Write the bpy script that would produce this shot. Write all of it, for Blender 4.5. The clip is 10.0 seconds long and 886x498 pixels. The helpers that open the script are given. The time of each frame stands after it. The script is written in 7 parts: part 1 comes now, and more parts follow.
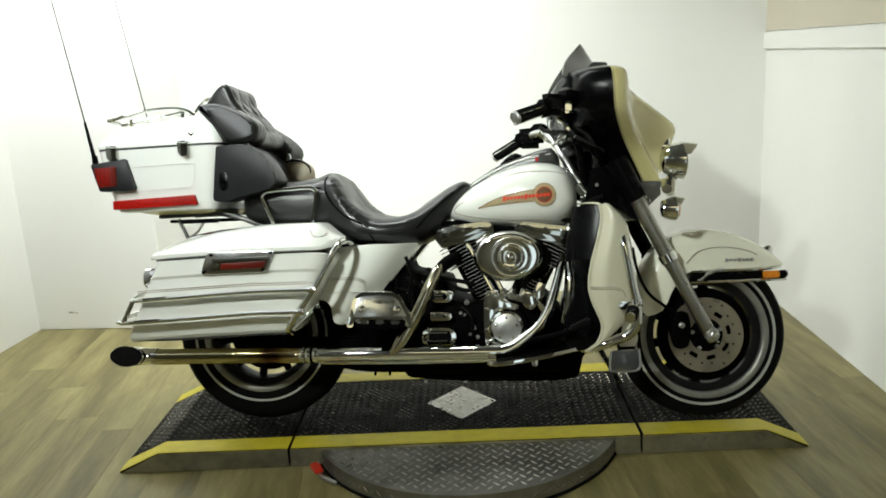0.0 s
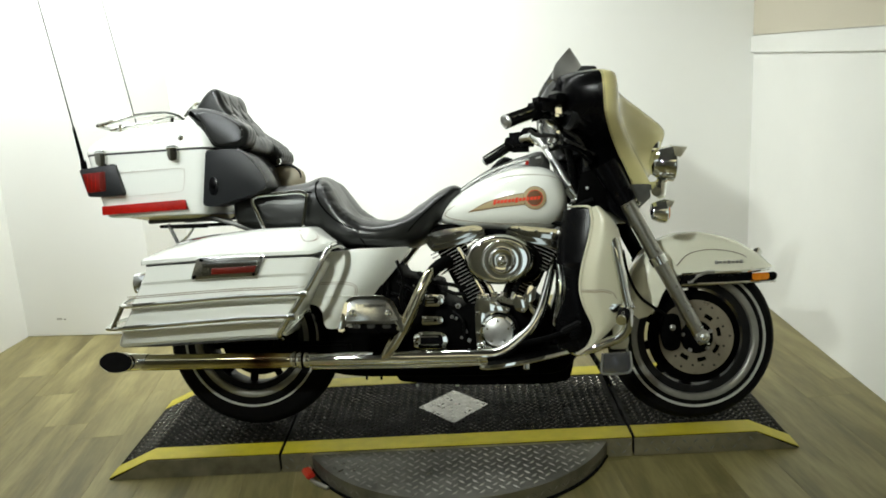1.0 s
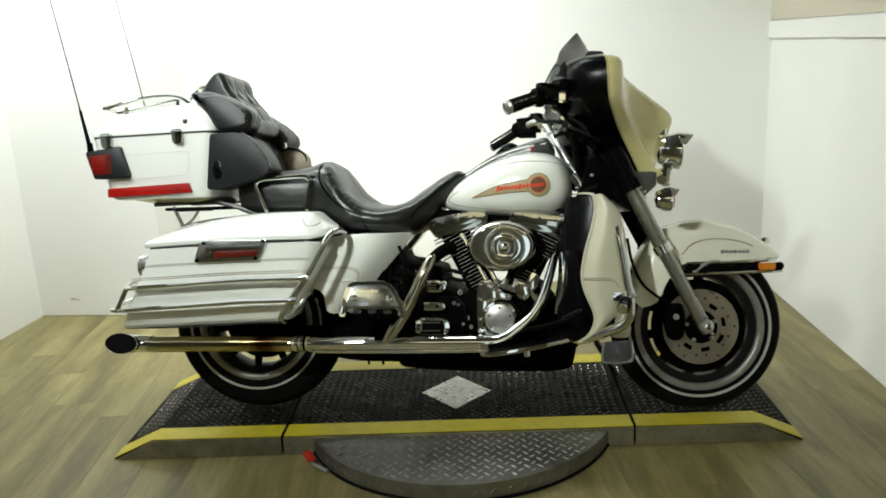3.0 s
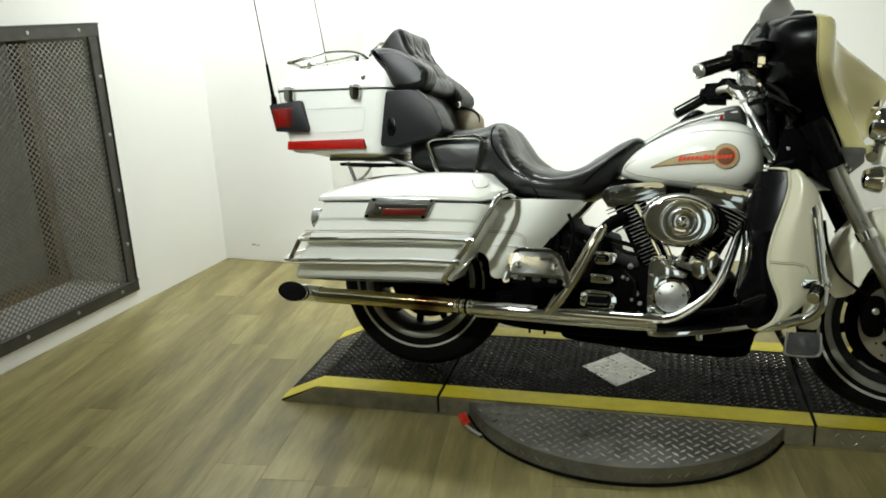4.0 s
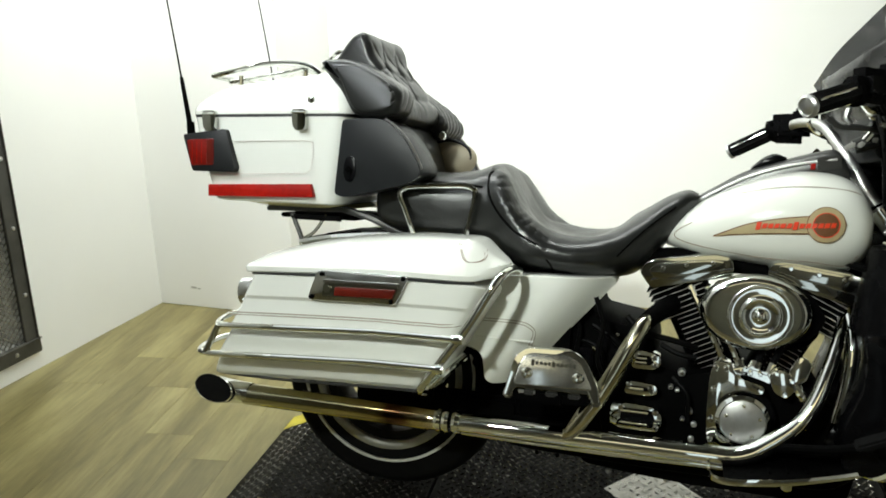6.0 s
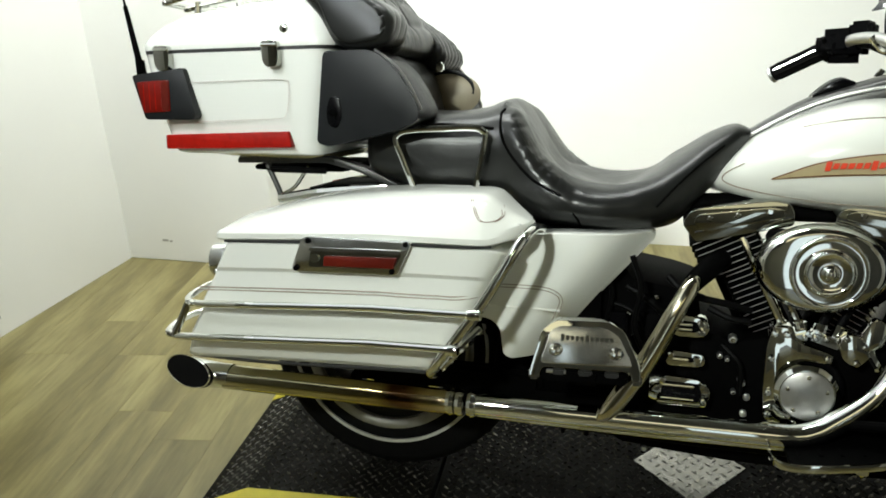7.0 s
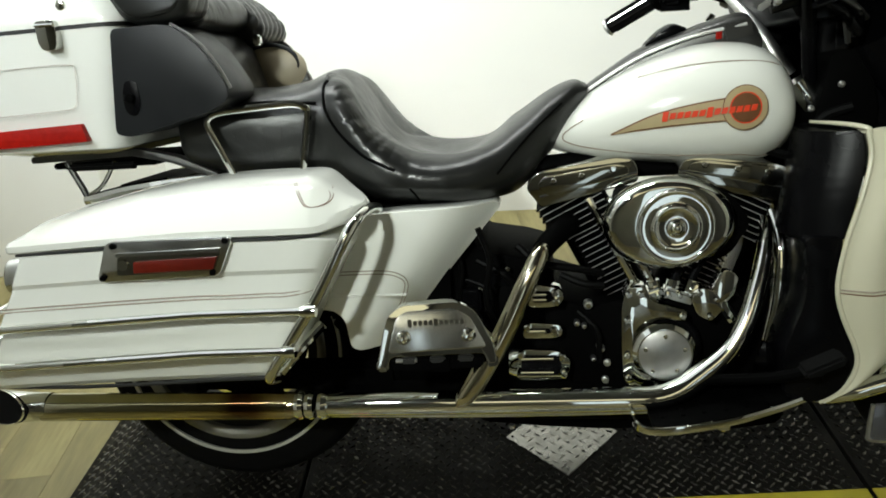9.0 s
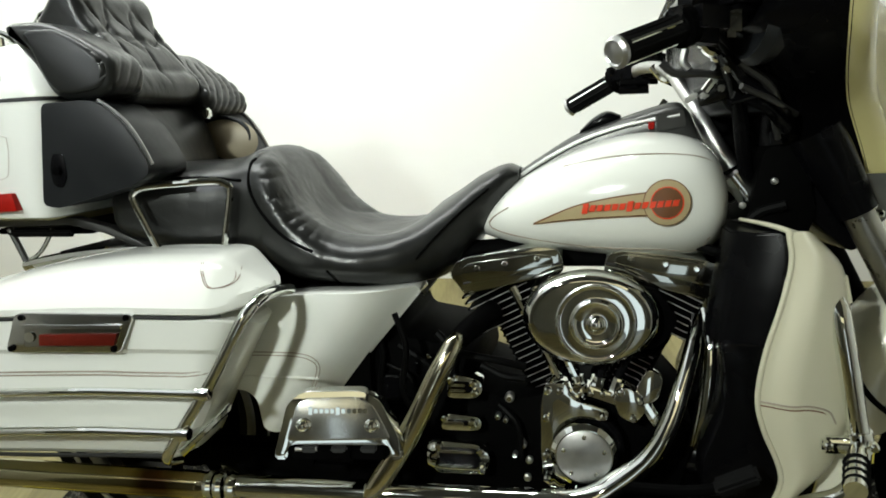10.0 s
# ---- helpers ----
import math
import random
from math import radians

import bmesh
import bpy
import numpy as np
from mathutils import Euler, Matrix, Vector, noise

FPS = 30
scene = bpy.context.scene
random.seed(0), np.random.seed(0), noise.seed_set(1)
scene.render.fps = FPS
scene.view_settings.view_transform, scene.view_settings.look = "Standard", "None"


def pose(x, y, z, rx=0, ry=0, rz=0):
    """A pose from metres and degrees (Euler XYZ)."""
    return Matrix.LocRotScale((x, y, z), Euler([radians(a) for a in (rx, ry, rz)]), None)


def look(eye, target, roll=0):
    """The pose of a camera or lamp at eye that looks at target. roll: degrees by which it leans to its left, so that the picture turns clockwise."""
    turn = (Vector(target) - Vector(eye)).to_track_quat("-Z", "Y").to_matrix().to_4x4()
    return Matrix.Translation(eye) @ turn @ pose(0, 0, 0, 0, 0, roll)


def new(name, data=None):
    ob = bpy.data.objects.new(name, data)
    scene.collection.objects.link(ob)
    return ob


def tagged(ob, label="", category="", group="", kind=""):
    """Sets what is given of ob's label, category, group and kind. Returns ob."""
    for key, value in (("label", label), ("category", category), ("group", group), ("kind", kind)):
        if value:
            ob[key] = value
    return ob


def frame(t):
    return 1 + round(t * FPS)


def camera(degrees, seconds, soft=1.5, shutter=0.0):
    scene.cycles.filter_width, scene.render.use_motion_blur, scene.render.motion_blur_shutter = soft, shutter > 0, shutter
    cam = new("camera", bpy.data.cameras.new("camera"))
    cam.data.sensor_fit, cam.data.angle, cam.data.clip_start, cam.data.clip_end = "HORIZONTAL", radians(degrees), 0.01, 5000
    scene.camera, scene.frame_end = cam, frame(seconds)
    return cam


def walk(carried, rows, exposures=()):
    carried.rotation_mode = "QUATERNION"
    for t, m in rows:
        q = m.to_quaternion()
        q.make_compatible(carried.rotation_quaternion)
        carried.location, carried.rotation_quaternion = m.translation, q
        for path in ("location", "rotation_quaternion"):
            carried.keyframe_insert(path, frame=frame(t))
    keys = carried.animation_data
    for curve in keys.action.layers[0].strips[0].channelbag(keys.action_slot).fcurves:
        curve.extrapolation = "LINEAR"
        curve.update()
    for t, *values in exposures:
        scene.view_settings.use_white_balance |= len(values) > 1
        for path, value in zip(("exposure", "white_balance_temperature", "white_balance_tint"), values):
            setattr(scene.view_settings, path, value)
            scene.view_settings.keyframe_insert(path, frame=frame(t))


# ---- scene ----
cam = camera(58.0, 10.0, soft=1.8)
PATH = [
    (0, (0.232, -2.745, 1.367), (0.007, -0.816, 0.893), -3.2),
    (0.5, (0.229, -2.741, 1.365), (0.023, -0.809, 0.890), -3.1),
    (1, (0.226, -2.747, 1.364), (0.028, -0.812, 0.900), -3.3),
    (1.5, (0.230, -2.747, 1.363), (0.041, -0.811, 0.900), -3.3),
    (2, (0.229, -2.747, 1.364), (0.035, -0.811, 0.901), -3.3),
    (3.5, (0.311, -2.714, 1.365), (-0.078, -0.828, 0.823), -2.4),
    (4, (0.266, -2.661, 1.354), (-0.385, -0.857, 0.785), -2.6),
    (4.5, (0.130, -2.472, 1.356), (-0.463, -0.626, 0.864), -4.3),
    (5, (0.076, -2.272, 1.348), (-0.515, -0.431, 0.834), -4.1),
    (6.5, (-0.048, -1.762, 1.339), (-0.653, 0.037, 0.709), -0.9),
    (7, (-0.128, -1.646, 1.319), (-0.676, 0.130, 0.580), -3.1),
    (7.5, (-0.150, -1.616, 1.290), (-0.688, 0.140, 0.498), -4.2),
    (8, (-0.133, -1.588, 1.274), (-0.564, 0.187, 0.458), -2.4),
    (8.5, (-0.108, -1.562, 1.276), (-0.458, 0.233, 0.466), -3.7),
    (9, (-0.068, -1.508, 1.275), (-0.334, 0.301, 0.464), -5.3),
    (9.5, (0.029, -1.448, 1.299), (-0.189, 0.412, 0.596), -6.3),
    (10, (0.180, -1.414, 1.299), (-0.229, 0.421, 0.618), -4.4),
]
walk(cam, [(t, look(eye, target, roll)) for t, eye, target, roll in PATH], [(0, -0.08), (5, -0.08), (6.5, -0.10), (7.5, -0.16), (8.5, -0.24), (10, -0.22)])

# ---- world and light ----
world = bpy.data.worlds.new("world")
scene.world = world
world.use_nodes = True
bg = world.node_tree.nodes["Background"]
bg.inputs[0].default_value = (1.0, 0.97, 0.88, 1)
bg.inputs[1].default_value = 0.02


def area(name, eye, target, sx, sy, watts, colour, beam=180):
    d = bpy.data.lights.new(name, "AREA")
    d.shape, d.size, d.size_y, d.energy, d.color = "RECTANGLE", sx, sy, watts, colour
    d.spread = radians(beam)
    ob = new(name, d)
    ob.matrix_world = look(eye, target)
    return ob


area("key_spot", (-0.92, -2.66, 2.46), (0.05, 0.0, 0.95), 0.13, 0.13, 14.5, (0.93, 1.0, 0.93), 75)
# Added fill, no fixture seen: brightens the left wall, floor and trunk.
area("fill_left", (-1.80, -0.85, 2.82), (-1.75, -0.75, 0), 1.5, 3.0, 13.5, (0.93, 1.0, 1.0))
# Assumed narrow fill that lifts the trunk above the saddlebag.
area("fill_trunk", (-1.62, -1.75, 2.70), (-1.06, 0.05, 1.28), 0.22, 0.22, 3.2, (0.92, 0.98, 1.0), 45)
area("ceiling_panel_back", (-1.25, 0.55, 2.80), (-1.25, 1.55, 0.6), 2.4, 0.30, 78, (0.95, 1.0, 0.96), 150)
# Warm fill added in the unseen hall, also for the chrome to reflect.
area("fill_hall", (0.5, -4.8, 2.86), (0.5, -4.8, 0), 2.4, 2.2, 16, (1.0, 0.92, 0.58))
scene.view_settings.exposure = -0.08

# ---- materials ----


def mat(name, col, rough=0.5, metal=0.0, var=0.0, scale=20.0, bump=0.0, bscale=200.0, coat=0.0, rvar=0.0, trans=0.0, alpha=1.0, detail=6.0, spec=0.5):
    """A surface with colour and roughness mottled at two scales and a fine relief."""
    m = bpy.data.materials.new(name)
    m.use_nodes = True
    nt = m.node_tree
    b = nt.nodes["Principled BSDF"]
    b.inputs["Base Color"].default_value = (*col, 1)
    b.inputs["Roughness"].default_value = rough
    b.inputs["Metallic"].default_value = metal
    b.inputs["Coat Weight"].default_value = coat
    b.inputs["Coat Roughness"].default_value = 0.05
    b.inputs["Transmission Weight"].default_value = trans
    b.inputs["Alpha"].default_value = alpha
    b.inputs["Specular IOR Level"].default_value = spec
    tc = nt.nodes.new("ShaderNodeTexCoord")

    def noisy(sc, det):
        n = nt.nodes.new("ShaderNodeTexNoise")
        n.inputs["Scale"].default_value = sc
        n.inputs["Detail"].default_value = det
        nt.links.new(tc.outputs["Object"], n.inputs["Vector"])
        return n
    if var:
        n1, n2 = noisy(scale, detail), noisy(scale * 0.13, 3)
        mx = nt.nodes.new("ShaderNodeMix")
        mx.data_type = "FLOAT"
        mx.inputs[0].default_value = 0.5
        nt.links.new(n1.outputs["Fac"], mx.inputs[2])
        nt.links.new(n2.outputs["Fac"], mx.inputs[3])
        rp = nt.nodes.new("ShaderNodeValToRGB")
        rp.color_ramp.elements[0].position, rp.color_ramp.elements[1].position = 0.33, 0.67
        rp.color_ramp.elements[0].color = (*[max(0, c * (1 - var)) for c in col], 1)
        rp.color_ramp.elements[1].color = (*[min(1, c * (1 + var)) for c in col], 1)
        nt.links.new(mx.outputs[0], rp.inputs[0])
        nt.links.new(rp.outputs[0], b.inputs["Base Color"])
    if rvar:
        n3 = noisy(scale * 0.5 + 3, 5)
        mr = nt.nodes.new("ShaderNodeMapRange")
        mr.inputs["From Min"].default_value, mr.inputs["From Max"].default_value = 0.3, 0.7
        mr.inputs["To Min"].default_value, mr.inputs["To Max"].default_value = max(0.01, rough - rvar), rough + rvar
        nt.links.new(n3.outputs["Fac"], mr.inputs["Value"])
        nt.links.new(mr.outputs[0], b.inputs["Roughness"])
    if bump:
        n4 = noisy(bscale, 4)
        bp_ = nt.nodes.new("ShaderNodeBump")
        bp_.inputs["Strength"].default_value = bump
        bp_.inputs["Distance"].default_value = 0.01
        nt.links.new(n4.outputs["Fac"], bp_.inputs["Height"])
        nt.links.new(bp_.outputs[0], b.inputs["Normal"])
    return m


WHITE = mat("white_gloss_paint", (0.79, 0.80, 0.745), 0.18, var=0.02, scale=3, coat=0.6, rvar=0.04)
# White taken towards yellow: warm light and shade on the fender are in it.
IVORY = mat("warm_toned_white_paint", (0.78, 0.77, 0.64), 0.2, var=0.02, scale=3, coat=0.5, rvar=0.04)
# Darker copy of the bike's paint: the lower fairings' shade is in its colour.
SHADED = mat("shaded_ivory_paint", (0.60, 0.575, 0.435), 0.22, var=0.03, scale=3, coat=0.4, rvar=0.04)
# Yellower again, with the warm bounce on the fairing put into the colour.
CREAM = mat("warm_toned_cream_paint", (0.72, 0.65, 0.31), 0.22, var=0.03, scale=3, coat=0.5, rvar=0.04)
CHROME = mat("chrome", (0.82, 0.835, 0.80), 0.03, 1.0, rvar=0.02, scale=30)
SATCHR = mat("satin_bright_chrome", (0.80, 0.81, 0.80), 0.22, 1.0, var=0.05, scale=40, rvar=0.05)
DULL = mat("cast_aluminium", (0.50, 0.50, 0.49), 0.38, 1.0, var=0.12, scale=80, bump=0.05, bscale=400, rvar=0.08)
RIM = mat("grey_painted_alloy", (0.24, 0.235, 0.21), 0.4, 0.5, var=0.15, scale=40)
BRACKET = mat("grey_bracket_steel", (0.15, 0.15, 0.142), 0.42, 0.8, var=0.15, scale=40, rvar=0.08)
FORKM = mat("brushed_fork_metal", (0.38, 0.375, 0.34), 0.32, 1.0, var=0.06, scale=60, rvar=0.06)
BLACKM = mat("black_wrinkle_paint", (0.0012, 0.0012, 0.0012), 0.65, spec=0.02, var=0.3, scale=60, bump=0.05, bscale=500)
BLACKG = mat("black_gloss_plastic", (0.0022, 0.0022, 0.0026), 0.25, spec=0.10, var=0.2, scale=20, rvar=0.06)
BLACKP = mat("black_textured_plastic", (0.007, 0.008, 0.009), 0.42, spec=0.3, var=0.15, scale=40, bump=0.08, bscale=900, rvar=0.05)
RUBBER = mat("tyre_rubber", (0.0035, 0.0035, 0.0035), 0.8, spec=0.08, var=0.25, scale=50, bump=0.1, bscale=300)
WWALL = mat("whitewall_rubber", (0.42, 0.42, 0.38), 0.6, var=0.12, scale=40)
# Dark copy of the reflector red, with the recess shade in its colour.
REDD = mat("shade_darkened_red", (0.11, 0.010, 0.005), 0.3, spec=0.3, var=0.3, scale=50, bump=0.08, bscale=160)
RED = mat("red_reflector", (0.32, 0.008, 0.004), 0.4, spec=0.12, var=0.25, scale=60, bump=0.08, bscale=160)
REDT = mat("tail_lamp_red", (0.17, 0.006, 0.003), 0.3, spec=0.25, var=0.35, scale=45, bump=0.08, bscale=160)
AMBER = mat("amber_lens", (0.8, 0.25, 0.01), 0.2, var=0.15, scale=90, coat=0.8)
TAN = mat("tan_decal", (0.42, 0.34, 0.19), 0.3, var=0.06, scale=60, coat=0.3)
BROWN = mat("brown_decal", (0.16, 0.07, 0.03), 0.3, var=0.2, scale=40, coat=0.3)
REDP = mat("red_decal", (0.75, 0.06, 0.02), 0.3, var=0.1, scale=60, coat=0.3)
STRIPE = mat("pinstripe_taupe", (0.32, 0.27, 0.21), 0.35, var=0.1, scale=60)
SATIN = mat("satin_dark_chrome", (0.06, 0.06, 0.058), 0.34, 0.7, var=0.1, scale=30, rvar=0.06)
PALE = mat("pale_pinstripe", (0.55, 0.50, 0.45), 0.35, var=0.08, scale=60)
DARKLINE = mat("dark_seam", (0.02, 0.02, 0.02), 0.6, var=0.2, scale=60)
BRONZE = mat("speaker_bronze", (0.36, 0.31, 0.22), 0.45, var=0.12, scale=30, bump=0.06, bscale=600)
YELLOW = mat("yellow_floor_paint", (0.50, 0.42, 0.02), 0.5, var=0.16, scale=26, bump=0.1, bscale=200)
PLATE = mat("dark_painted_tread_plate", (0.0055, 0.005, 0.0042), 0.6, 0.0, spec=0.06, var=0.35, scale=22, bump=0.08, bscale=300, rvar=0.1)
TREADB = mat("polished_tread_bar", (0.40, 0.39, 0.35), 0.36, 0.8, var=0.3, scale=12, rvar=0.12)
TREAD = mat("worn_tread_bar_steel", (0.10, 0.095, 0.08), 0.24, 0.9, var=0.4, scale=14, rvar=0.1)
STEEL = mat("bare_tread_steel", (0.22, 0.215, 0.19), 0.38, 0.85, var=0.25, scale=18, bump=0.08, bscale=300, rvar=0.12)
SKIRT = mat("galvanised_skirt_steel", (0.24, 0.22, 0.155), 0.45, 0.7, var=0.45, scale=14, bump=0.06, bscale=250, rvar=0.1)
DIAM = mat("bright_aluminium_tread", (0.27, 0.262, 0.24), 0.30, 0.9, var=0.25, scale=40, bump=0.06, bscale=300, rvar=0.1)
WALL = mat("white_wall_paint", (0.83, 0.83, 0.80), 0.75, var=0.025, scale=2.5, bump=0.03, bscale=140)
FRAME = mat("dark_steel_angle", (0.07, 0.068, 0.06), 0.5, 0.6, var=0.3, scale=18, bump=0.08, bscale=200, rvar=0.1)
MESHM = mat("expanded_metal", (0.26, 0.25, 0.22), 0.42, 0.7, var=0.2, scale=30)
WOOD = mat("rough_brown_timber", (0.20, 0.13, 0.06), 0.7, var=0.3, scale=16, bump=0.15, bscale=120)
GREY = mat("grey_board", (0.22, 0.22, 0.21), 0.6, var=0.12, scale=6, bump=0.04, bscale=150)
SMOKE = mat("smoked_acrylic", (0.07, 0.07, 0.075), 0.06, var=0.03, scale=4, alpha=0.75, coat=0.5)
GLASS = mat("clear_lamp_glass", (0.9, 0.9, 0.9), 0.05, var=0.02, scale=20, trans=0.9)
CHROMEY = mat("yellowish_chrome", (0.68, 0.64, 0.50), 0.09, 1.0, var=0.08, scale=12, rvar=0.05)
PLATEM = mat("satin_chrome_plate", (0.70, 0.715, 0.72), 0.16, 1.0, var=0.06, scale=20, rvar=0.05)
# Chrome with a dimmed colour that stands in for dark reflections.
DARKCHR = mat("reflection_dimmed_chrome", (0.50, 0.51, 0.48), 0.05, 1.0, rvar=0.03, scale=30)
VINYL = mat("smooth_black_vinyl", (0.008, 0.0085, 0.008), 0.36, spec=0.40, var=0.2, scale=20, bump=0.03, bscale=500, rvar=0.05)
DARKRIM = mat("black_painted_rim", (0.006, 0.006, 0.006), 0.4, spec=0.2, var=0.2, scale=40)


def stained_chrome():
    """Chrome going yellow along the muffler, with a brown burnt band before the clamp."""
    m = mat("heat_stained_muffler_chrome", (0.7, 0.66, 0.5), 0.09, 1.0, rvar=0.03, scale=20)
    nt = m.node_tree
    b = nt.nodes["Principled BSDF"]
    tc = nt.nodes.new("ShaderNodeTexCoord")
    sep = nt.nodes.new("ShaderNodeSeparateXYZ")
    n = nt.nodes.new("ShaderNodeTexNoise")
    n.inputs["Scale"].default_value, n.inputs["Detail"].default_value = 26, 4
    add = nt.nodes.new("ShaderNodeMath")
    add.operation = "MULTIPLY_ADD"
    add.inputs[1].default_value = 0.05
    mr = nt.nodes.new("ShaderNodeMapRange")
    mr.inputs["From Min"].default_value, mr.inputs["From Max"].default_value = -1.175, -0.475
    rp = nt.nodes.new("ShaderNodeValToRGB")
    e = rp.color_ramp.elements
    e[0].position, e[0].color = 0.0, (0.76, 0.75, 0.68, 1)
    e[1].position, e[1].color = 1.0, (0.70, 0.67, 0.55, 1)
    for p, c in ((0.25, (0.55, 0.52, 0.36)), (0.55, (0.48, 0.43, 0.24)), (0.70, (0.40, 0.32, 0.14)), (0.76, (0.09, 0.045, 0.02)), (0.80, (0.13, 0.07, 0.03)), (0.86, (0.52, 0.42, 0.20))):
        k = e.new(p)
        k.color = (*c, 1)
    nt.links.new(tc.outputs["Object"], sep.inputs[0])
    nt.links.new(tc.outputs["Object"], n.inputs["Vector"])
    nt.links.new(n.outputs["Fac"], add.inputs[0])
    nt.links.new(sep.outputs[0], add.inputs[2])
    nt.links.new(add.outputs[0], mr.inputs["Value"])
    nt.links.new(mr.outputs[0], rp.inputs[0])
    nt.links.new(rp.outputs[0], b.inputs["Base Color"])
    return m


STAINED = stained_chrome()
BORE = mat("bore_black", (0.004, 0.004, 0.004), 0.95, var=0.3, scale=60, spec=0.1)
CABLE = mat("black_rubber_cable", (0.002, 0.002, 0.002), 0.5, spec=0.06, var=0.2, scale=60)


def leather_material():
    """Black vinyl leather with soft folds and a fine pebble."""
    m = mat("black_leather", (0.0095, 0.0100, 0.0092), 0.34, spec=0.45, var=0.25, scale=12, rvar=0.06)
    nt = m.node_tree
    b = nt.nodes["Principled BSDF"]
    tc = nt.nodes.new("ShaderNodeTexCoord")
    fold = nt.nodes.new("ShaderNodeTexNoise")
    fold.inputs["Scale"].default_value, fold.inputs["Detail"].default_value, fold.inputs["Distortion"].default_value = 11, 2, 0.6
    peb = nt.nodes.new("ShaderNodeTexVoronoi")
    peb.inputs["Scale"].default_value = 420
    for n in (fold, peb):
        nt.links.new(tc.outputs["Object"], n.inputs["Vector"])
    b1, b2 = nt.nodes.new("ShaderNodeBump"), nt.nodes.new("ShaderNodeBump")
    # sharp creases where the hide is gathered
    crease = nt.nodes.new("ShaderNodeTexNoise")
    crease.inputs["Scale"].default_value, crease.inputs["Detail"].default_value, crease.inputs["Distortion"].default_value = 17, 1, 1.2
    nt.links.new(tc.outputs["Object"], crease.inputs["Vector"])
    off, ab, pw = (nt.nodes.new("ShaderNodeMath") for _ in range(3))
    off.operation, ab.operation, pw.operation = "SUBTRACT", "ABSOLUTE", "POWER"
    off.inputs[1].default_value, pw.inputs[1].default_value = 0.5, 0.6
    nt.links.new(crease.outputs["Fac"], off.inputs[0])
    nt.links.new(off.outputs[0], ab.inputs[0])
    nt.links.new(ab.outputs[0], pw.inputs[0])
    b0 = nt.nodes.new("ShaderNodeBump")
    b0.inputs["Strength"].default_value, b0.inputs["Distance"].default_value = 0.10, 0.006
    nt.links.new(pw.outputs[0], b0.inputs["Height"])
    nt.links.new(b0.outputs[0], b1.inputs["Normal"])
    b1.inputs["Strength"].default_value, b1.inputs["Distance"].default_value = 0.18, 0.02
    b2.inputs["Strength"].default_value, b2.inputs["Distance"].default_value = 0.06, 0.002
    nt.links.new(fold.outputs["Fac"], b1.inputs["Height"])
    nt.links.new(peb.outputs["Distance"], b2.inputs["Height"])
    nt.links.new(b1.outputs[0], b2.inputs["Normal"])
    nt.links.new(b2.outputs[0], b.inputs["Normal"])
    return m


LEATHER = leather_material()


def plank_material():
    """Grey-brown oak vinyl: streaked along each plank, every plank its own tone."""
    m = bpy.data.materials.new("oak_vinyl_plank")
    m.use_nodes = True
    nt = m.node_tree
    b = nt.nodes["Principled BSDF"]
    tc = nt.nodes.new("ShaderNodeTexCoord")
    info = nt.nodes.new("ShaderNodeObjectInfo")
    off = nt.nodes.new("ShaderNodeVectorMath")
    off.operation = "MULTIPLY_ADD"
    off.inputs[1].default_value = (6.0, 0.8, 1.0)
    shift = nt.nodes.new("ShaderNodeVectorMath")
    shift.operation = "SCALE"
    shift.inputs[0].default_value = (31.0, 17.0, 5.0)
    nt.links.new(info.outputs["Random"], shift.inputs["Scale"])
    nt.links.new(tc.outputs["Object"], off.inputs[0])
    nt.links.new(shift.outputs[0], off.inputs[2])
    n1 = nt.nodes.new("ShaderNodeTexNoise")
    n1.inputs["Scale"].default_value, n1.inputs["Detail"].default_value, n1.inputs["Distortion"].default_value = 1.6, 5, 0.5
    n2 = nt.nodes.new("ShaderNodeTexNoise")
    n2.inputs["Scale"].default_value, n2.inputs["Detail"].default_value = 12, 8
    for n in (n1, n2):
        nt.links.new(off.outputs[0], n.inputs["Vector"])
    mx = nt.nodes.new("ShaderNodeMix")
    mx.data_type = "FLOAT"
    mx.inputs[0].default_value = 0.26
    nt.links.new(n1.outputs["Fac"], mx.inputs[2])
    nt.links.new(n2.outputs["Fac"], mx.inputs[3])
    rp = nt.nodes.new("ShaderNodeValToRGB")
    e = rp.color_ramp.elements
    e[0].position, e[0].color = 0.35, (0.120, 0.098, 0.034, 1)
    e[1].position, e[1].color = 0.65, (0.285, 0.247, 0.103, 1)
    mid = rp.color_ramp.elements.new(0.5)
    mid.color = (0.193, 0.163, 0.062, 1)
    nt.links.new(mx.outputs[0], rp.inputs[0])
    hsv = nt.nodes.new("ShaderNodeHueSaturation")
    mr = nt.nodes.new("ShaderNodeMapRange")
    mr.inputs["To Min"].default_value, mr.inputs["To Max"].default_value = 0.95, 1.05
    nt.links.new(info.outputs["Random"], mr.inputs["Value"])
    nt.links.new(mr.outputs[0], hsv.inputs["Value"])
    nt.links.new(rp.outputs[0], hsv.inputs["Color"])
    nt.links.new(hsv.outputs[0], b.inputs["Base Color"])
    b.inputs["Roughness"].default_value = 0.42
    bu = nt.nodes.new("ShaderNodeBump")
    bu.inputs["Strength"].default_value, bu.inputs["Distance"].default_value = 0.08, 0.004
    nt.links.new(n2.outputs["Fac"], bu.inputs["Height"])
    nt.links.new(bu.outputs[0], b.inputs["Normal"])
    return m


PLANK = plank_material()

# ---- mesh helpers ----
LEAN_M = pose(0, -0.0736, 0.0605, -11, 0, 0)
HEAD, RAKE, STEER = Vector((0.62, 0, 0.75)), radians(27), radians(6)
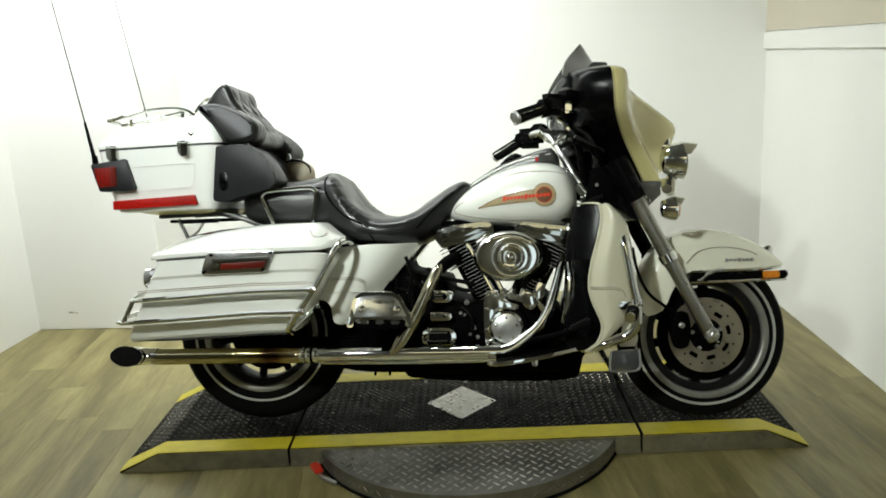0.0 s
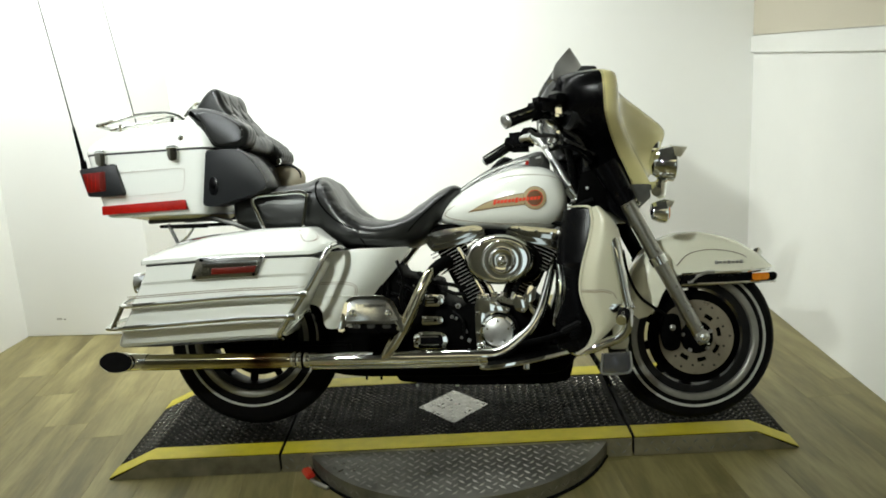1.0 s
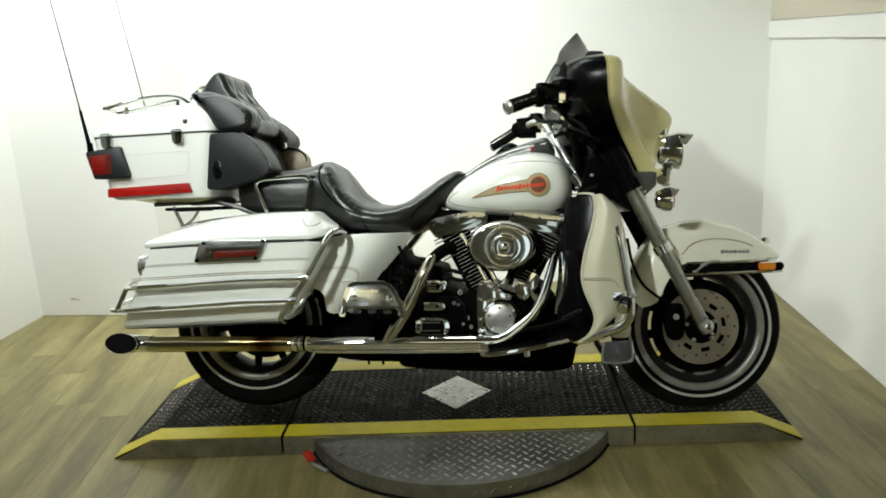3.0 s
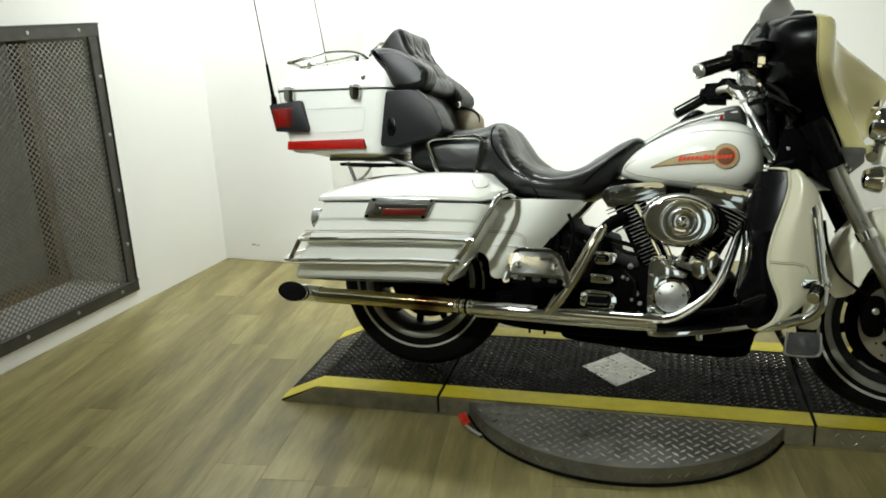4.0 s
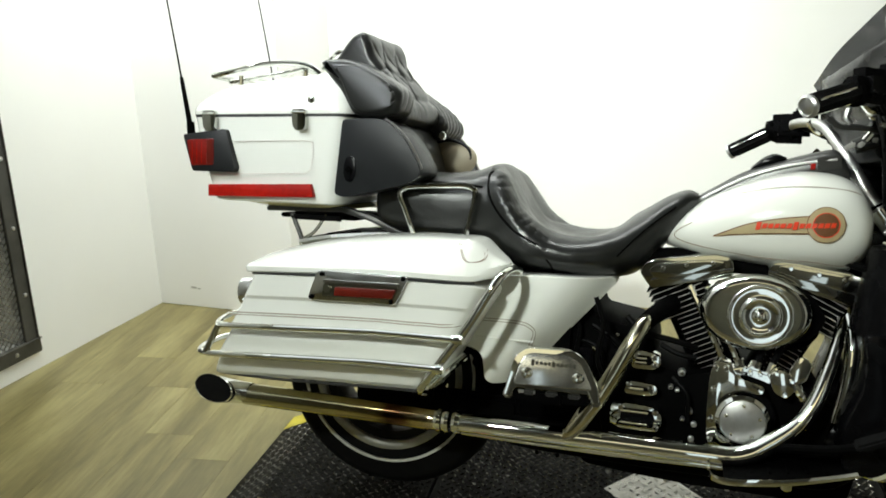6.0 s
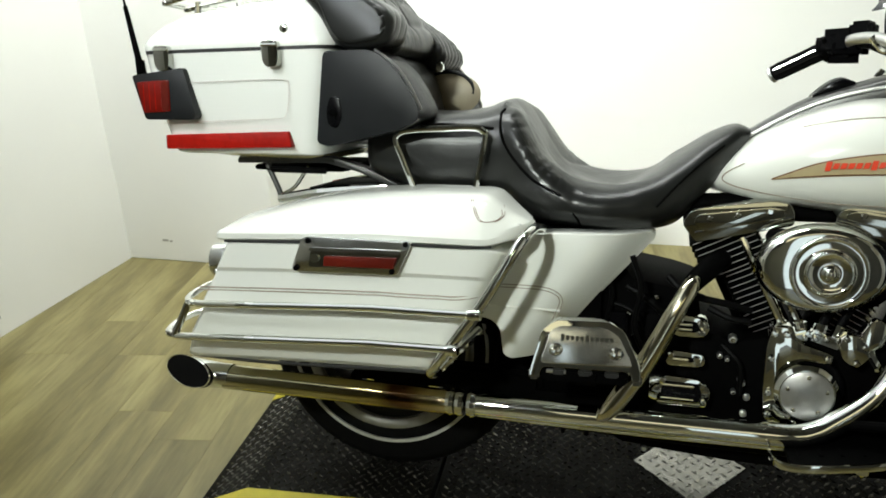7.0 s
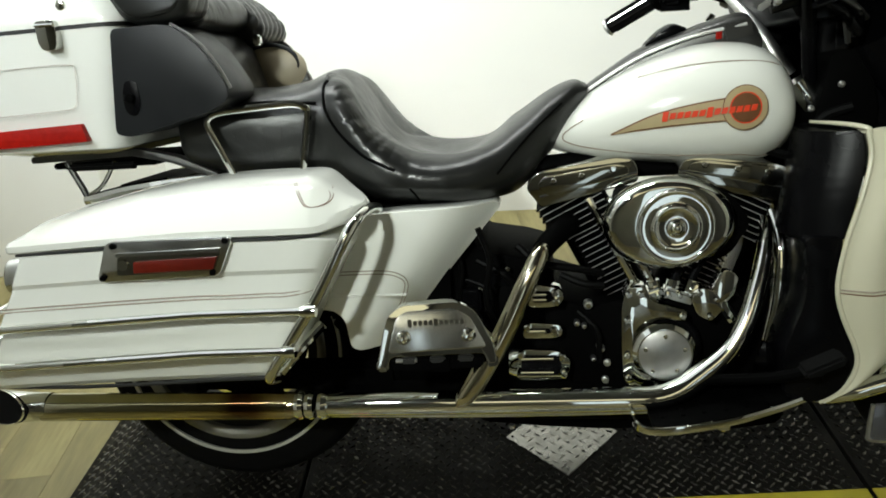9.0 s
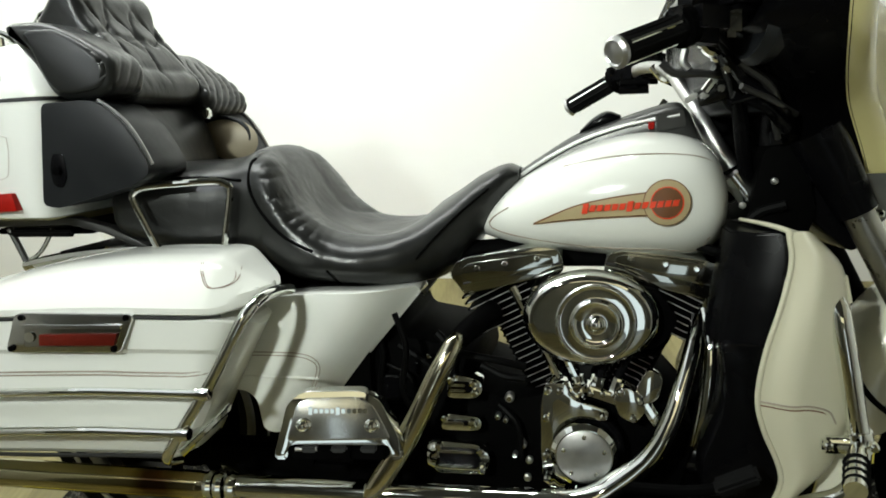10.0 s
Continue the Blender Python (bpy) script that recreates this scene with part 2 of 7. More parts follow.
TURN_M = Matrix.Translation(HEAD) @ Matrix.Rotation(STEER, 4, Vector((-math.sin(RAKE), 0, math.cos(RAKE)))) @ Matrix.Translation(-HEAD)


def mesh_of(name, bm, material, sharp=35, turn=None, flip=False):
    if turn is not None:
        bm.transform(turn)
    if flip:
        bm.transform(Matrix.Diagonal((1, -1, 1, 1)))
        bmesh.ops.reverse_faces(bm, faces=bm.faces[:])
    me = bpy.data.meshes.new(name)
    bm.to_mesh(me)
    bm.free()
    for p in me.polygons:
        p.use_smooth = True
    me.set_sharp_from_angle(angle=radians(sharp))
    me.materials.append(material)
    return me


def part(name, bm, material, parent, label="", sharp=35, turn=None, flip=False):
    ob = new(name, mesh_of(name, bm, material, sharp, turn, flip))
    ob.parent = parent
    return tagged(ob, label) if label else ob


def thing(name, label, category, m=None, group="", kind=""):
    ob = new(name)
    ob.empty_display_size = 0.05
    if m is not None:
        ob.matrix_world = m
    return tagged(ob, label, category, group, kind)


def struct(name, bm, material, label="", category="", sharp=35):
    return tagged(new(name, mesh_of(name, bm, material, sharp)), label, category, kind="structure")


def curve(keys, seg=6):
    """A smooth curve through rows of numbers, seg steps between neighbours."""
    k = np.array(keys, float)
    if len(k) < 3:
        return np.array([k[0] + (k[-1] - k[0]) * i / seg for i in range(seg + 1)])
    p = np.vstack([2 * k[0] - k[1], k, 2 * k[-1] - k[-2]])
    out = []
    for i in range(1, len(p) - 2):
        for j in range(seg):
            t = j / seg
            a, b, c, d = p[i - 1], p[i], p[i + 1], p[i + 2]
            out.append(0.5 * (2 * b + (c - a) * t + (2 * a - 5 * b + 4 * c - d) * t * t + (3 * b - a - 3 * c + d) * t ** 3))
    out.append(k[-1])
    return np.array(out)


def loft(rings, caps=True, closed=True, bm=None):
    bm = bm or bmesh.new()
    vs = [[bm.verts.new(p) for p in r] for r in rings]
    n = len(rings[0])
    for a, b in zip(vs, vs[1:]):
        for k in range(n if closed else n - 1):
            bm.faces.new((a[k], a[(k + 1) % n], b[(k + 1) % n], b[k]))
    if caps and closed:
        bm.faces.new(vs[0][::-1])
        bm.faces.new(vs[-1])
    bmesh.ops.recalc_face_normals(bm, faces=bm.faces[:])
    return bm


def sup(c, e):
    return math.copysign(abs(c) ** (2 / e), c)


def loft_x(keys, seg=6, n=32):
    """Rows of x, low z, high z, half width, middle y, squareness."""
    rings = []
    for x, lo, hi, hw, yc, e in curve(keys, seg):
        e = max(e, 1.6)
        rings.append([(x, yc + max(hw, 0.002) * sup(math.cos(a), e), (lo + hi) / 2 + max((hi - lo) / 2, 0.001) * sup(math.sin(a), e))
                      for a in (2 * math.pi * k / n for k in range(n))])
    return loft(rings)


def loft_z(keys, seg=4, n=48):
    """Rows of z, back x, front x, half width, middle y, squareness."""
    rings = []
    for z, x0, x1, hw, yc, e in curve(keys, seg):
        rings.append([((x0 + x1) / 2 + (x1 - x0) / 2 * sup(math.cos(a), e), yc + hw * sup(math.sin(a), e), z)
                      for a in (2 * math.pi * k / n for k in range(n))])
    return loft(rings)


def loft_box(keys, seg=4, k=5):
    """Rows of z, back x, front x, half width, corner radius: a straight-sided case."""
    rings = []
    for z, x0, x1, hw, r in curve(keys, seg):
        rings.append([(x, y, z) for x, y in rounded([(x0, -hw), (x1, -hw), (x1, hw), (x0, hw)], r, k)])
    return loft(rings)


def tube(points, r, n=10, seg=6, bm=None, flat=1.0, caps=True):
    """A round bar along a smooth curve; r one radius or one for each point."""
    pts = [tuple(p) for p in points]
    rr = list(r) if isinstance(r, (list, tuple)) else [r] * len(pts)
    c = curve([(*p, q) for p, q in zip(pts, rr)], seg if len(pts) > 2 else 1)
    up, rings = None, []
    for i, row in enumerate(c):
        p = Vector(row[:3])
        d = (Vector(c[min(i + 1, len(c) - 1)][:3]) - Vector(c[max(i - 1, 0)][:3])).normalized()
        up = d.orthogonal().normalized() if up is None else (up - d * up.dot(d)).normalized()
        side = d.cross(up)
        rings.append([p + up * row[3] * math.cos(a) + side * row[3] * flat * math.sin(a) for a in (2 * math.pi * k / n for k in range(n))])
    return loft(rings, caps, bm=bm)


def prism(poly, y0, y1, bevel=0.0, segs=2, bm=None):
    """A plate: a polygon of x, z between two y."""
    own = bmesh.new()
    a = [own.verts.new((x, y0, z)) for x, z in poly]
    b = [own.verts.new((x, y1, z)) for x, z in poly]
    n = len(poly)
    for k in range(n):
        own.faces.new((a[k], a[(k + 1) % n], b[(k + 1) % n], b[k]))
    own.faces.new(a[::-1]), own.faces.new(b)
    bmesh.ops.recalc_face_normals(own, faces=own.faces[:])
    if bevel:
        bmesh.ops.bevel(own, geom=own.edges[:], offset=bevel, segments=segs, affect="EDGES", profile=0.5, clamp_overlap=True)
    return merged(bm, own)


def merged(bm, own):
    if bm is None:
        return own
    me = bpy.data.meshes.new("tmp")
    own.to_mesh(me)
    own.free()
    bm.from_mesh(me)
    bpy.data.meshes.remove(me)
    return bm


def box(c, s, bevel=0.0, turn=None, bm=None, segs=2):
    own = bmesh.new()
    bmesh.ops.create_cube(own, size=1, matrix=Matrix.Diagonal((*s, 1)))
    if bevel:
        bmesh.ops.bevel(own, geom=own.edges[:], offset=bevel, segments=segs, affect="EDGES", clamp_overlap=True)
    own.transform(Matrix.Translation(c) @ (turn or Matrix()))
    return merged(bm, own)


def lathe(profile, centre, axis=(0, -1, 0), n=40, sx=1.0, sz=1.0, bm=None, ring=False):
    """A turned body: rows of radius and height along the axis; sx, sz stretch an oval."""
    q = Vector(axis).to_track_quat("Z", "Y").to_matrix().to_4x4()
    rings = [[(max(r, 1e-4) * math.cos(2 * math.pi * k / n), max(r, 1e-4) * math.sin(2 * math.pi * k / n), h) for k in range(n)] for r, h in profile]
    own = loft(rings + rings[:1], False) if ring else loft(rings)
    if ring:
        bmesh.ops.remove_doubles(own, verts=own.verts[:], dist=1e-6)
        bmesh.ops.recalc_face_normals(own, faces=own.faces[:])
    own.transform(Matrix.Translation(centre) @ Matrix.Diagonal((sx, 1, sz, 1)) @ q)
    return merged(bm, own)


def rounded(poly, r, k=4):
    """A polygon with its corners rounded."""
    out, n = [], len(poly)
    for i in range(n):
        p, a, b = Vector(poly[i]), Vector(poly[i - 1]), Vector(poly[(i + 1) % n])
        d = min(r, (a - p).length * 0.45, (b - p).length * 0.45)
        s, e = p + (a - p).normalized() * d, p + (b - p).normalized() * d
        out += [tuple(s.lerp(p, j / k).lerp(p.lerp(e, j / k), j / k)) for j in range(k + 1)]
    return out


# ---- the room ----
X0, X1, Y0, Y1, YP, H, TH = -2.5, 1.50, -6.2, 1.72, 1.20, 2.9, 0.2
# Unseen hall surfaces; their tones are chosen for what the chrome reflects.
HALLW = mat("unseen_hall_wall_tone", (0.26, 0.265, 0.235), 0.8, var=0.15, scale=1.5, bump=0.03, bscale=60)
HALL = mat("unseen_hall_dark_tone", (0.10, 0.10, 0.095), 0.8, var=0.2, scale=2, bump=0.03, bscale=60)
# Glow added out of view to give the chrome its cool reflections.
DOOR_GLOW = bpy.data.materials.new("doorway_glow")
DOOR_GLOW.use_nodes = True
for key, value in (("Base Color", (0, 0, 0, 1)), ("Emission Color", (0.82, 0.95, 0.97, 1)), ("Emission Strength", 1.1)):
    DOOR_GLOW.node_tree.nodes["Principled BSDF"].inputs[key].default_value = value
struct("floor_slab", box((-0.5, -2.2, -0.06), (7, 9.6, 0.1), 0), GREY, "grey screed under the plank floor", "floor")
struct("ceiling", box((-0.5, -2.2, H + 0.06), (6, 9.6, 0.12), 0), HALL, "unseen dark ceiling", "ceiling")
struct("wall_back", box((-0.1, Y1 + TH / 2, H / 2), (3.66, TH, H), 0), WALL, "white painted back wall behind the motorcycle", "wall")
struct("wall_pier", box(((X0 - 1.75) / 2 - 0.1, YP + 0.39, H / 2), (X0 * -1 - 1.75 + 0.2, 0.78, H), 0.004), WALL, "white painted pier in the corner of the room", "wall")
wr = struct("wall_right", box((0, 0, H / 2), (TH, 4.4, H), 0), WALL, "white painted side wall", "wall")
wr.matrix_world = Matrix.Translation((1.5 + TH / 2 + 0.115, -0.3, 0)) @ Matrix.Rotation(radians(4.0), 4, "Z")
bm = box((-1.65, Y0 - TH / 2, H / 2), (4.3, TH, H), 0)
box((2.10, Y0 - TH / 2, H / 2), (1.8, TH, H), 0, bm=bm)
box((0.85, Y0 - TH / 2, (2.15 + H) / 2), (0.7, TH, H - 2.15), 0, bm=bm)
struct("wall_front", bm, HALLW, "unseen hall wall with a doorway", "wall")
struct("backdrop", box((0.85, Y0 - 0.9, H / 2 - 0.1), (3.0, 0.1, H), 0), DOOR_GLOW, "glowing backdrop added outside the unseen doorway", "backdrop")
struct("wall_hall_side", box((1.95, -4.35, H / 2), (TH, 3.7, H), 0), HALL, "unseen dark wall of the hall", "wall")
# left wall with a deep opening
OY0, OY1, OZ0, OZ1 = -0.86, 0.365, 0.125, 1.325
bm = box((X0 - 0.2, (OY1 + YP) / 2, H / 2), (0.4, YP - OY1, H))
box((X0 - 0.2, (-2.6 + OY0) / 2, H / 2), (0.4, OY0 + 2.6, H), bm=bm)
box((X0 - 0.2, (OY0 + OY1) / 2, OZ0 / 2), (0.4, OY1 - OY0, OZ0), bm=bm)
box((X0 - 0.2, (OY0 + OY1) / 2, (OZ1 + H) / 2), (0.4, OY1 - OY0, H - OZ1), bm=bm)
struct("wall_left", bm, WALL, "white painted wall with a meshed opening", "wall")
struct("wall_hall_left", box((X0 - 0.2, (Y0 - 2.602) / 2, H / 2), (0.4, -2.602 - Y0, H)), HALLW, "unseen wall of the hall", "wall")
rail = struct("trim_rail", box((0, 0, 0), (0.006, 2.6, 0.085), 0.002), WALL, "white painted board fixed along the side wall", "trim")
rail.matrix_world = Matrix.Translation((1.550, 0.45, 1.343)) @ Matrix.Rotation(radians(4.0), 4, "Z")

# Darker sheet above the board: the wall's shade there is put into colour.
upper = struct("wall_right_upper", box((0, 0, 0), (0.004, 4.1, H - 1.392), 0), mat("shade_toned_wall_beige", (0.60, 0.555, 0.45), 0.8, var=0.03, scale=2, bump=0.03, bscale=120), "upper part of the side wall with shade in its beige colour", "wall")
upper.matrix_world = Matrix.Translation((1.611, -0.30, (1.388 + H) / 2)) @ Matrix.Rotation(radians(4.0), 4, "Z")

# ---- the lift platform ----
PLM = Matrix.Rotation(radians(4.62), 4, "Z")
PH, QF, QB = 0.07, -0.245, 0.405
PA, PB, PS, PT = -1.256, 1.128, -0.652, 0.562


def deck(p0, p1, ramp=0):
    """A deck section between p0 and p1; ramp -1 or 1 slopes to the floor at that end."""
    tip = 0.145
    prof = [(p0, 0.001), (p1, 0.001), (p1, PH), (p0, PH)]
    if ramp < 0:
        prof = [(p0, 0.001), (p1, 0.001), (p1, PH), (p0 + tip, PH), (p0, 0.006)]
    if ramp > 0:
        prof = [(p0, 0.001), (p1, 0.001), (p1, 0.006), (p1 - tip, PH), (p0, PH)]
    return prism(prof, QF, QB, 0.002, 1)


def strip(p0, p1, q0, q1, ramp=0, lift=0.0016):
    """A painted band that follows the deck and its ramp."""
    tip = 0.145
    pts = [(p0, PH), (p1, PH)]
    if ramp < 0:
        pts = [(p0, 0.006), (p0 + tip, PH), (p1, PH)]
    if ramp > 0:
        pts = [(p0, PH), (p1 - tip, PH), (p1, 0.006)]
    poly = [(x, z + lift) for x, z in pts] + [(x, z - 0.004) for x, z in pts[::-1]]
    return prism(poly, q0, q1)


def height(p):
    if p < PA + 0.145:
        return 0.006 + (p - PA) / 0.145 * (PH - 0.006)
    if p > PB - 0.145:
        return 0.006 + (PB - p) / 0.145 * (PH - 0.006)
    return PH


def lozenge(bm, p, q, z, ang, l, w, h, slope=0.0):
    """One raised tread bar with a ridged top."""
    c, s = math.cos(ang), math.sin(ang)
    v = []
    for a, b, k in ((-1, 0, 0), (0, -1, 0), (1, 0, 0), (0, 1, 0), (-0.45, 0, 1), (0.45, 0, 1)):
        x, y = a * l / 2, b * w / 2
        px = p + x * c - y * s
        v.append(bm.verts.new((px, q + x * s + y * c, z + slope * (px - p) + k * h)))
    for f in ((0, 1, 4), (1, 5, 4), (1, 2, 5), (2, 3, 5), (3, 4, 5), (3, 0, 4)):
        bm.faces.new([v[i] for i in f])


def treads(p0, p1, q0, q1, pitch, l, w, h, skip=None, flat=None):
    bm = bmesh.new()
    i = 0
    q = q0 + pitch * 0.4
    while q < q1 - pitch * 0.2:
        p = p0 + pitch * (0.4 + 0.5 * (i % 2))
        j = 0
        while p < p1 - pitch * 0.2:
            if not (skip and skip(p, q)):
                z = flat if flat is not None else height(p)
                sl = 0.0 if flat is not None else (0.441 if p < PA + 0.145 else (-0.441 if p > PB - 0.145 else 0.0))
                lozenge(bm, p, q, z - 0.0003, radians(45 if (i + 2 * j) % 2 else -45), l, w, h, sl)
            p += pitch
            j += 1
        q += pitch * 0.5
        i += 1
    return bm


platform = thing("motorcycle_lift_platform", "dark tread-plate display platform with yellow edges and ramped ends", "platform", PLM)
YS = 0.086
in_dia = lambda p, q: abs(p + 0.05) / 0.138 + abs(q - 0.073) / 0.152 < 1
for nm, a, b, r in (("deck_section", PA, PS - 0.004, -1), ("deck_section", PS + 0.004, PT - 0.004, 0), ("deck_section", PT + 0.004, PB, 1)):
    d = part(nm, deck(a, b, r), PLATE, platform)
    part("edge_band", strip(a + 0.003 * (r >= 0), b, QF + 0.001, QF + YS, r), YELLOW, d, "scuffed yellow painted band")
    part("edge_band", strip(a + 0.003 * (r >= 0), b, QB - YS, QB - 0.001, r), YELLOW, d, "scuffed yellow painted band")
    part("skirt", prism([(x, z) for x, z in ([(a, 0.002), (b, 0.002), (b, PH - 0.003), (a, PH - 0.003)] if not r else
                                            ([(a + 0.01, 0.002), (b, 0.002), (b, PH - 0.003), (a + 0.145, PH - 0.003)] if r < 0 else
                                             [(a, 0.002), (b - 0.01, 0.002), (b - 0.145, PH - 0.003), (a, PH - 0.003)]))], QF - 0.004, QF + 0.001), SKIRT, d, "grey galvanised steel skirt")
    t = part("tread_pattern", treads(a + 0.01, b - 0.005, QF + YS, QB - YS, 0.029, 0.025, 0.0085, 0.0024, in_dia), TREAD, d)
    tagged(t, kind="stuff")
dia = part("diamond_plate", loft(
    [[(-0.05 + 0.132 * a, 0.073 + 0.146 * b, PH + z) for a, b in ((-1, 0), (0, -1), (1, 0), (0, 1))] for z in (-0.002, 0.003)]), DIAM, platform, "bright bare aluminium diamond inlay")
tagged(part("tread_pattern", treads(-0.19, 0.09, -0.075, 0.225, 0.034, 0.026, 0.008, 0.002, lambda p, q: abs(p + 0.05) / 0.12 + abs(q - 0.073) / 0.134 > 1, PH + 0.003), DIAM, dia), kind="stuff")
for p, q in ((-0.167, 0.073), (0.067, 0.073)):
    part("rivet", lathe([(0.004, 0), (0.004, 0.001), (0.002, 0.0025)], (p, q, PH + 0.0025), (0, 0, 1), 10), BLACKM, dia)
bm = bmesh.new()
for k in range(46):
    p = PS + 0.02 + 0.0375 * k
    for q, o in ((0.020, 0.0), (0.048, 0.019)):
        if PT - 0.02 < p < PT + 0.02 or p + o > PB - 0.16:
            continue
        own = bmesh.new()
        lozenge(own, 0, 0, 0, radians(45 if k % 2 else -45), 0.026, 0.008, 0.0018)
        own.transform(Matrix.Translation((p + o, QF - 0.0038, q)) @ Matrix.Rotation(radians(90), 4, "X"))
        merged(bm, own)
tagged(part("skirt_pattern", bm, STEEL, platform), kind="stuff")
# half round step of the turntable
RC, RQ, RR = -0.035, -0.02, 0.555
ang0 = math.asin((QF - RQ) / RR)
arc = [(RC + RR * math.cos(a), RQ + RR * math.sin(a)) for a in (math.pi - ang0 + (math.pi + 2 * ang0) * k / 48 for k in range(49))]
bm = bmesh.new()
lo = [bm.verts.new((x, y, 0.001)) for x, y in arc]
hi = [bm.verts.new((x, y, PH - 0.008)) for x, y in arc]
for k in range(48):
    bm.faces.new((lo[k], lo[k + 1], hi[k + 1], hi[k]))
bm.faces.new((lo[-1], lo[0], hi[0], hi[-1]))
bm.faces.new(hi), bm.faces.new(lo[::-1])
bmesh.ops.recalc_face_normals(bm, faces=bm.faces[:])
step = part("turntable_step", bm, STEEL, platform, "half round bare steel tread step")
tagged(part("tread_pattern", treads(RC - RR, RC + RR, RQ - RR, QF - 0.006, 0.042, 0.032, 0.0095, 0.003, lambda p, q: math.hypot(p - RC, q - RQ) > RR - 0.018, PH - 0.008), TREADB, step), kind="stuff")
bm = bmesh.new()
for k in range(1, 48, 1):
    a = math.pi - ang0 + (math.pi + 2 * ang0) * k / 48
    own = bmesh.new()
    lozenge(own, 0, 0, 0, radians(45 if k % 2 else -45), 0.028, 0.008, 0.002)
    own.transform(Matrix.Translation((RC + RR * math.cos(a), RQ + RR * math.sin(a), 0.032)) @ Matrix.Rotation(a, 4, "Z") @ Matrix.Rotation(radians(90), 4, "Y"))
    merged(bm, own)
tagged(part("rim_pattern", bm, STEEL, step), kind="stuff")
part("rubber_seal", tube([(x, y, 0.006) for x, y in arc[::4]], 0.006, 6, 3), RUBBER, step)
latch = thing("release_pedal", "small red foot pedal beside the turntable step", "pedal", PLM)
part("pedal_pad", box((-0.545, -0.315, 0.030), (0.030, 0.062, 0.018), 0.005, Matrix.Rotation(radians(28), 4, "Z")), mat("red_pedal_paint", (0.5, 0.03, 0.015), 0.4, var=0.2, scale=30), latch)
part("pedal_arm", tube([(-0.55, -0.26, 0.02), (-0.53, -0.34, 0.018), (-0.47, -0.385, 0.010)], 0.007, 8, 4), DULL, latch)

# ---- the motorcycle: x ahead, y to its left, z up ----
bike = thing("motorcycle", "white touring motorcycle with chrome trim, black leather seat and tour trunk", "motorcycle", LEAN_M)


def wheel(x, z, R, turn, brake, name, ww=(0.250, 0.259), lip=0.219):
    """Tyre with whitewall ring, cast rim with spokes, hub and, where asked, a slotted brake disc on the near side."""
    w = part(name, lathe([(0.052, -0.05), (0.052, 0.05)], (x, 0, z), n=24), BLACKM, bike, turn=turn)
    tw, rr = 0.066, 0.205
    prof = []
    for k in range(25):
        a = math.pi * k / 24
        prof.append((rr + (R - rr) * max(0.0, math.sin(a)) ** 0.62, tw * -math.cos(a) * (1.0 if 4 < k < 20 else 0.92)))
    prof.append((rr - 0.006, tw * 0.75)), prof.insert(0, (rr - 0.006, -tw * 0.75))
    part("tyre", lathe(prof, (x, 0, z), n=72, ring=True), RUBBER, w, "black road tyre", turn=turn)
    for s in (-1, 1):
        part("whitewall", lathe([(ww[0], 0.0610), (ww[0], 0.0668), (ww[1], 0.0670), (ww[1], 0.0615)], (x, 0, z), (0, s, 0), 72, ring=True), WWALL, w, "narrow white sidewall ring", turn=turn)
    part("rim", lathe([(0.170, -0.045), (0.196, -0.050), (0.203, -0.048), (0.196, 0), (0.203, 0.048), (0.196, 0.050), (0.170, 0.045), (0.165, 0)], (x, 0, z), n=64, ring=True), DARKRIM, w, "black cast alloy rim", turn=turn)
    for s in (-1, 1):
        part("rim_lip", lathe([(lip - 0.023, 0.048), (lip - 0.021, 0.060), (lip - 0.015, 0.0655), (lip - 0.005, 0.0670), (lip, 0.0650), (lip - 0.005, 0.050)], (x, 0, z), (0, s, 0), 64, ring=True), RIM, w, "grey rim lip", turn=turn)
    if not brake:
        # Added black disc that darkens the view through the rear spokes.
        part("dark_spoke_disc", lathe([(0.150, 0), (0.150, 0.004)], (x, 0.03, z), n=48), BLACKM, w, turn=turn)
    for k in range(10):
        a = 2 * math.pi * k / 10 + 0.2
        p0, p1 = 0.045, 0.176
        part("spoke", tube([(x + p0 * math.cos(a), 0, z + p0 * math.sin(a)), (x + p1 * math.cos(a), 0, z + p1 * math.sin(a))], [0.016, 0.012], 8, 1, flat=1.6), BLACKM, w, turn=turn)
    if brake:
        c, s0 = (x, -0.078, z), []
        bm = bmesh.new()
        n = 96
        for k in range(n):
            a0, a1 = 2 * math.pi * k / n, 2 * math.pi * (k + 1) / n
            for r0, r1 in ((0.053, 0.071), (0.086, 0.127)) + (((0.071, 0.086),) if (k % 12) > 5 else ()):
                ring = [(r0, a0), (r1, a0), (r1, a1), (r0, a1)]
                for y, o in ((-0.003, 1), (0.003, -1)):
                    bm.faces.new([bm.verts.new((c[0] + r * math.cos(a), c[1] + y, c[2] + r * math.sin(a))) for r, a in ring[::o]])
        bmesh.ops.remove_doubles(bm, verts=bm.verts[:], dist=1e-5)
        bmesh.ops.recalc_face_normals(bm, faces=bm.faces[:])
        d = part("brake_disc", bm, mat("worn_brake_disc", (0.40, 0.36, 0.28), 0.34, 0.9, var=0.15, scale=30, rvar=0.1), w, "slotted steel brake disc", turn=turn)
        for k in range(18):
            a = 2 * math.pi * k / 18
            part("vent_hole", lathe([(0.0042, 0), (0.0042, 0.0006)], (x + (0.097 + 0.016 * (k % 3 == 0)) * math.cos(a), -0.0812, z + (0.097 + 0.016 * (k % 3 == 0)) * math.sin(a)), n=8), DARKLINE, d, turn=turn)
        # Added black disc blocking the view behind the brake rotor.
        part("dark_backing_disc", lathe([(0.160, 0), (0.160, 0.004)], (x, -0.046, z), n=48), BLACKM, w, turn=turn)
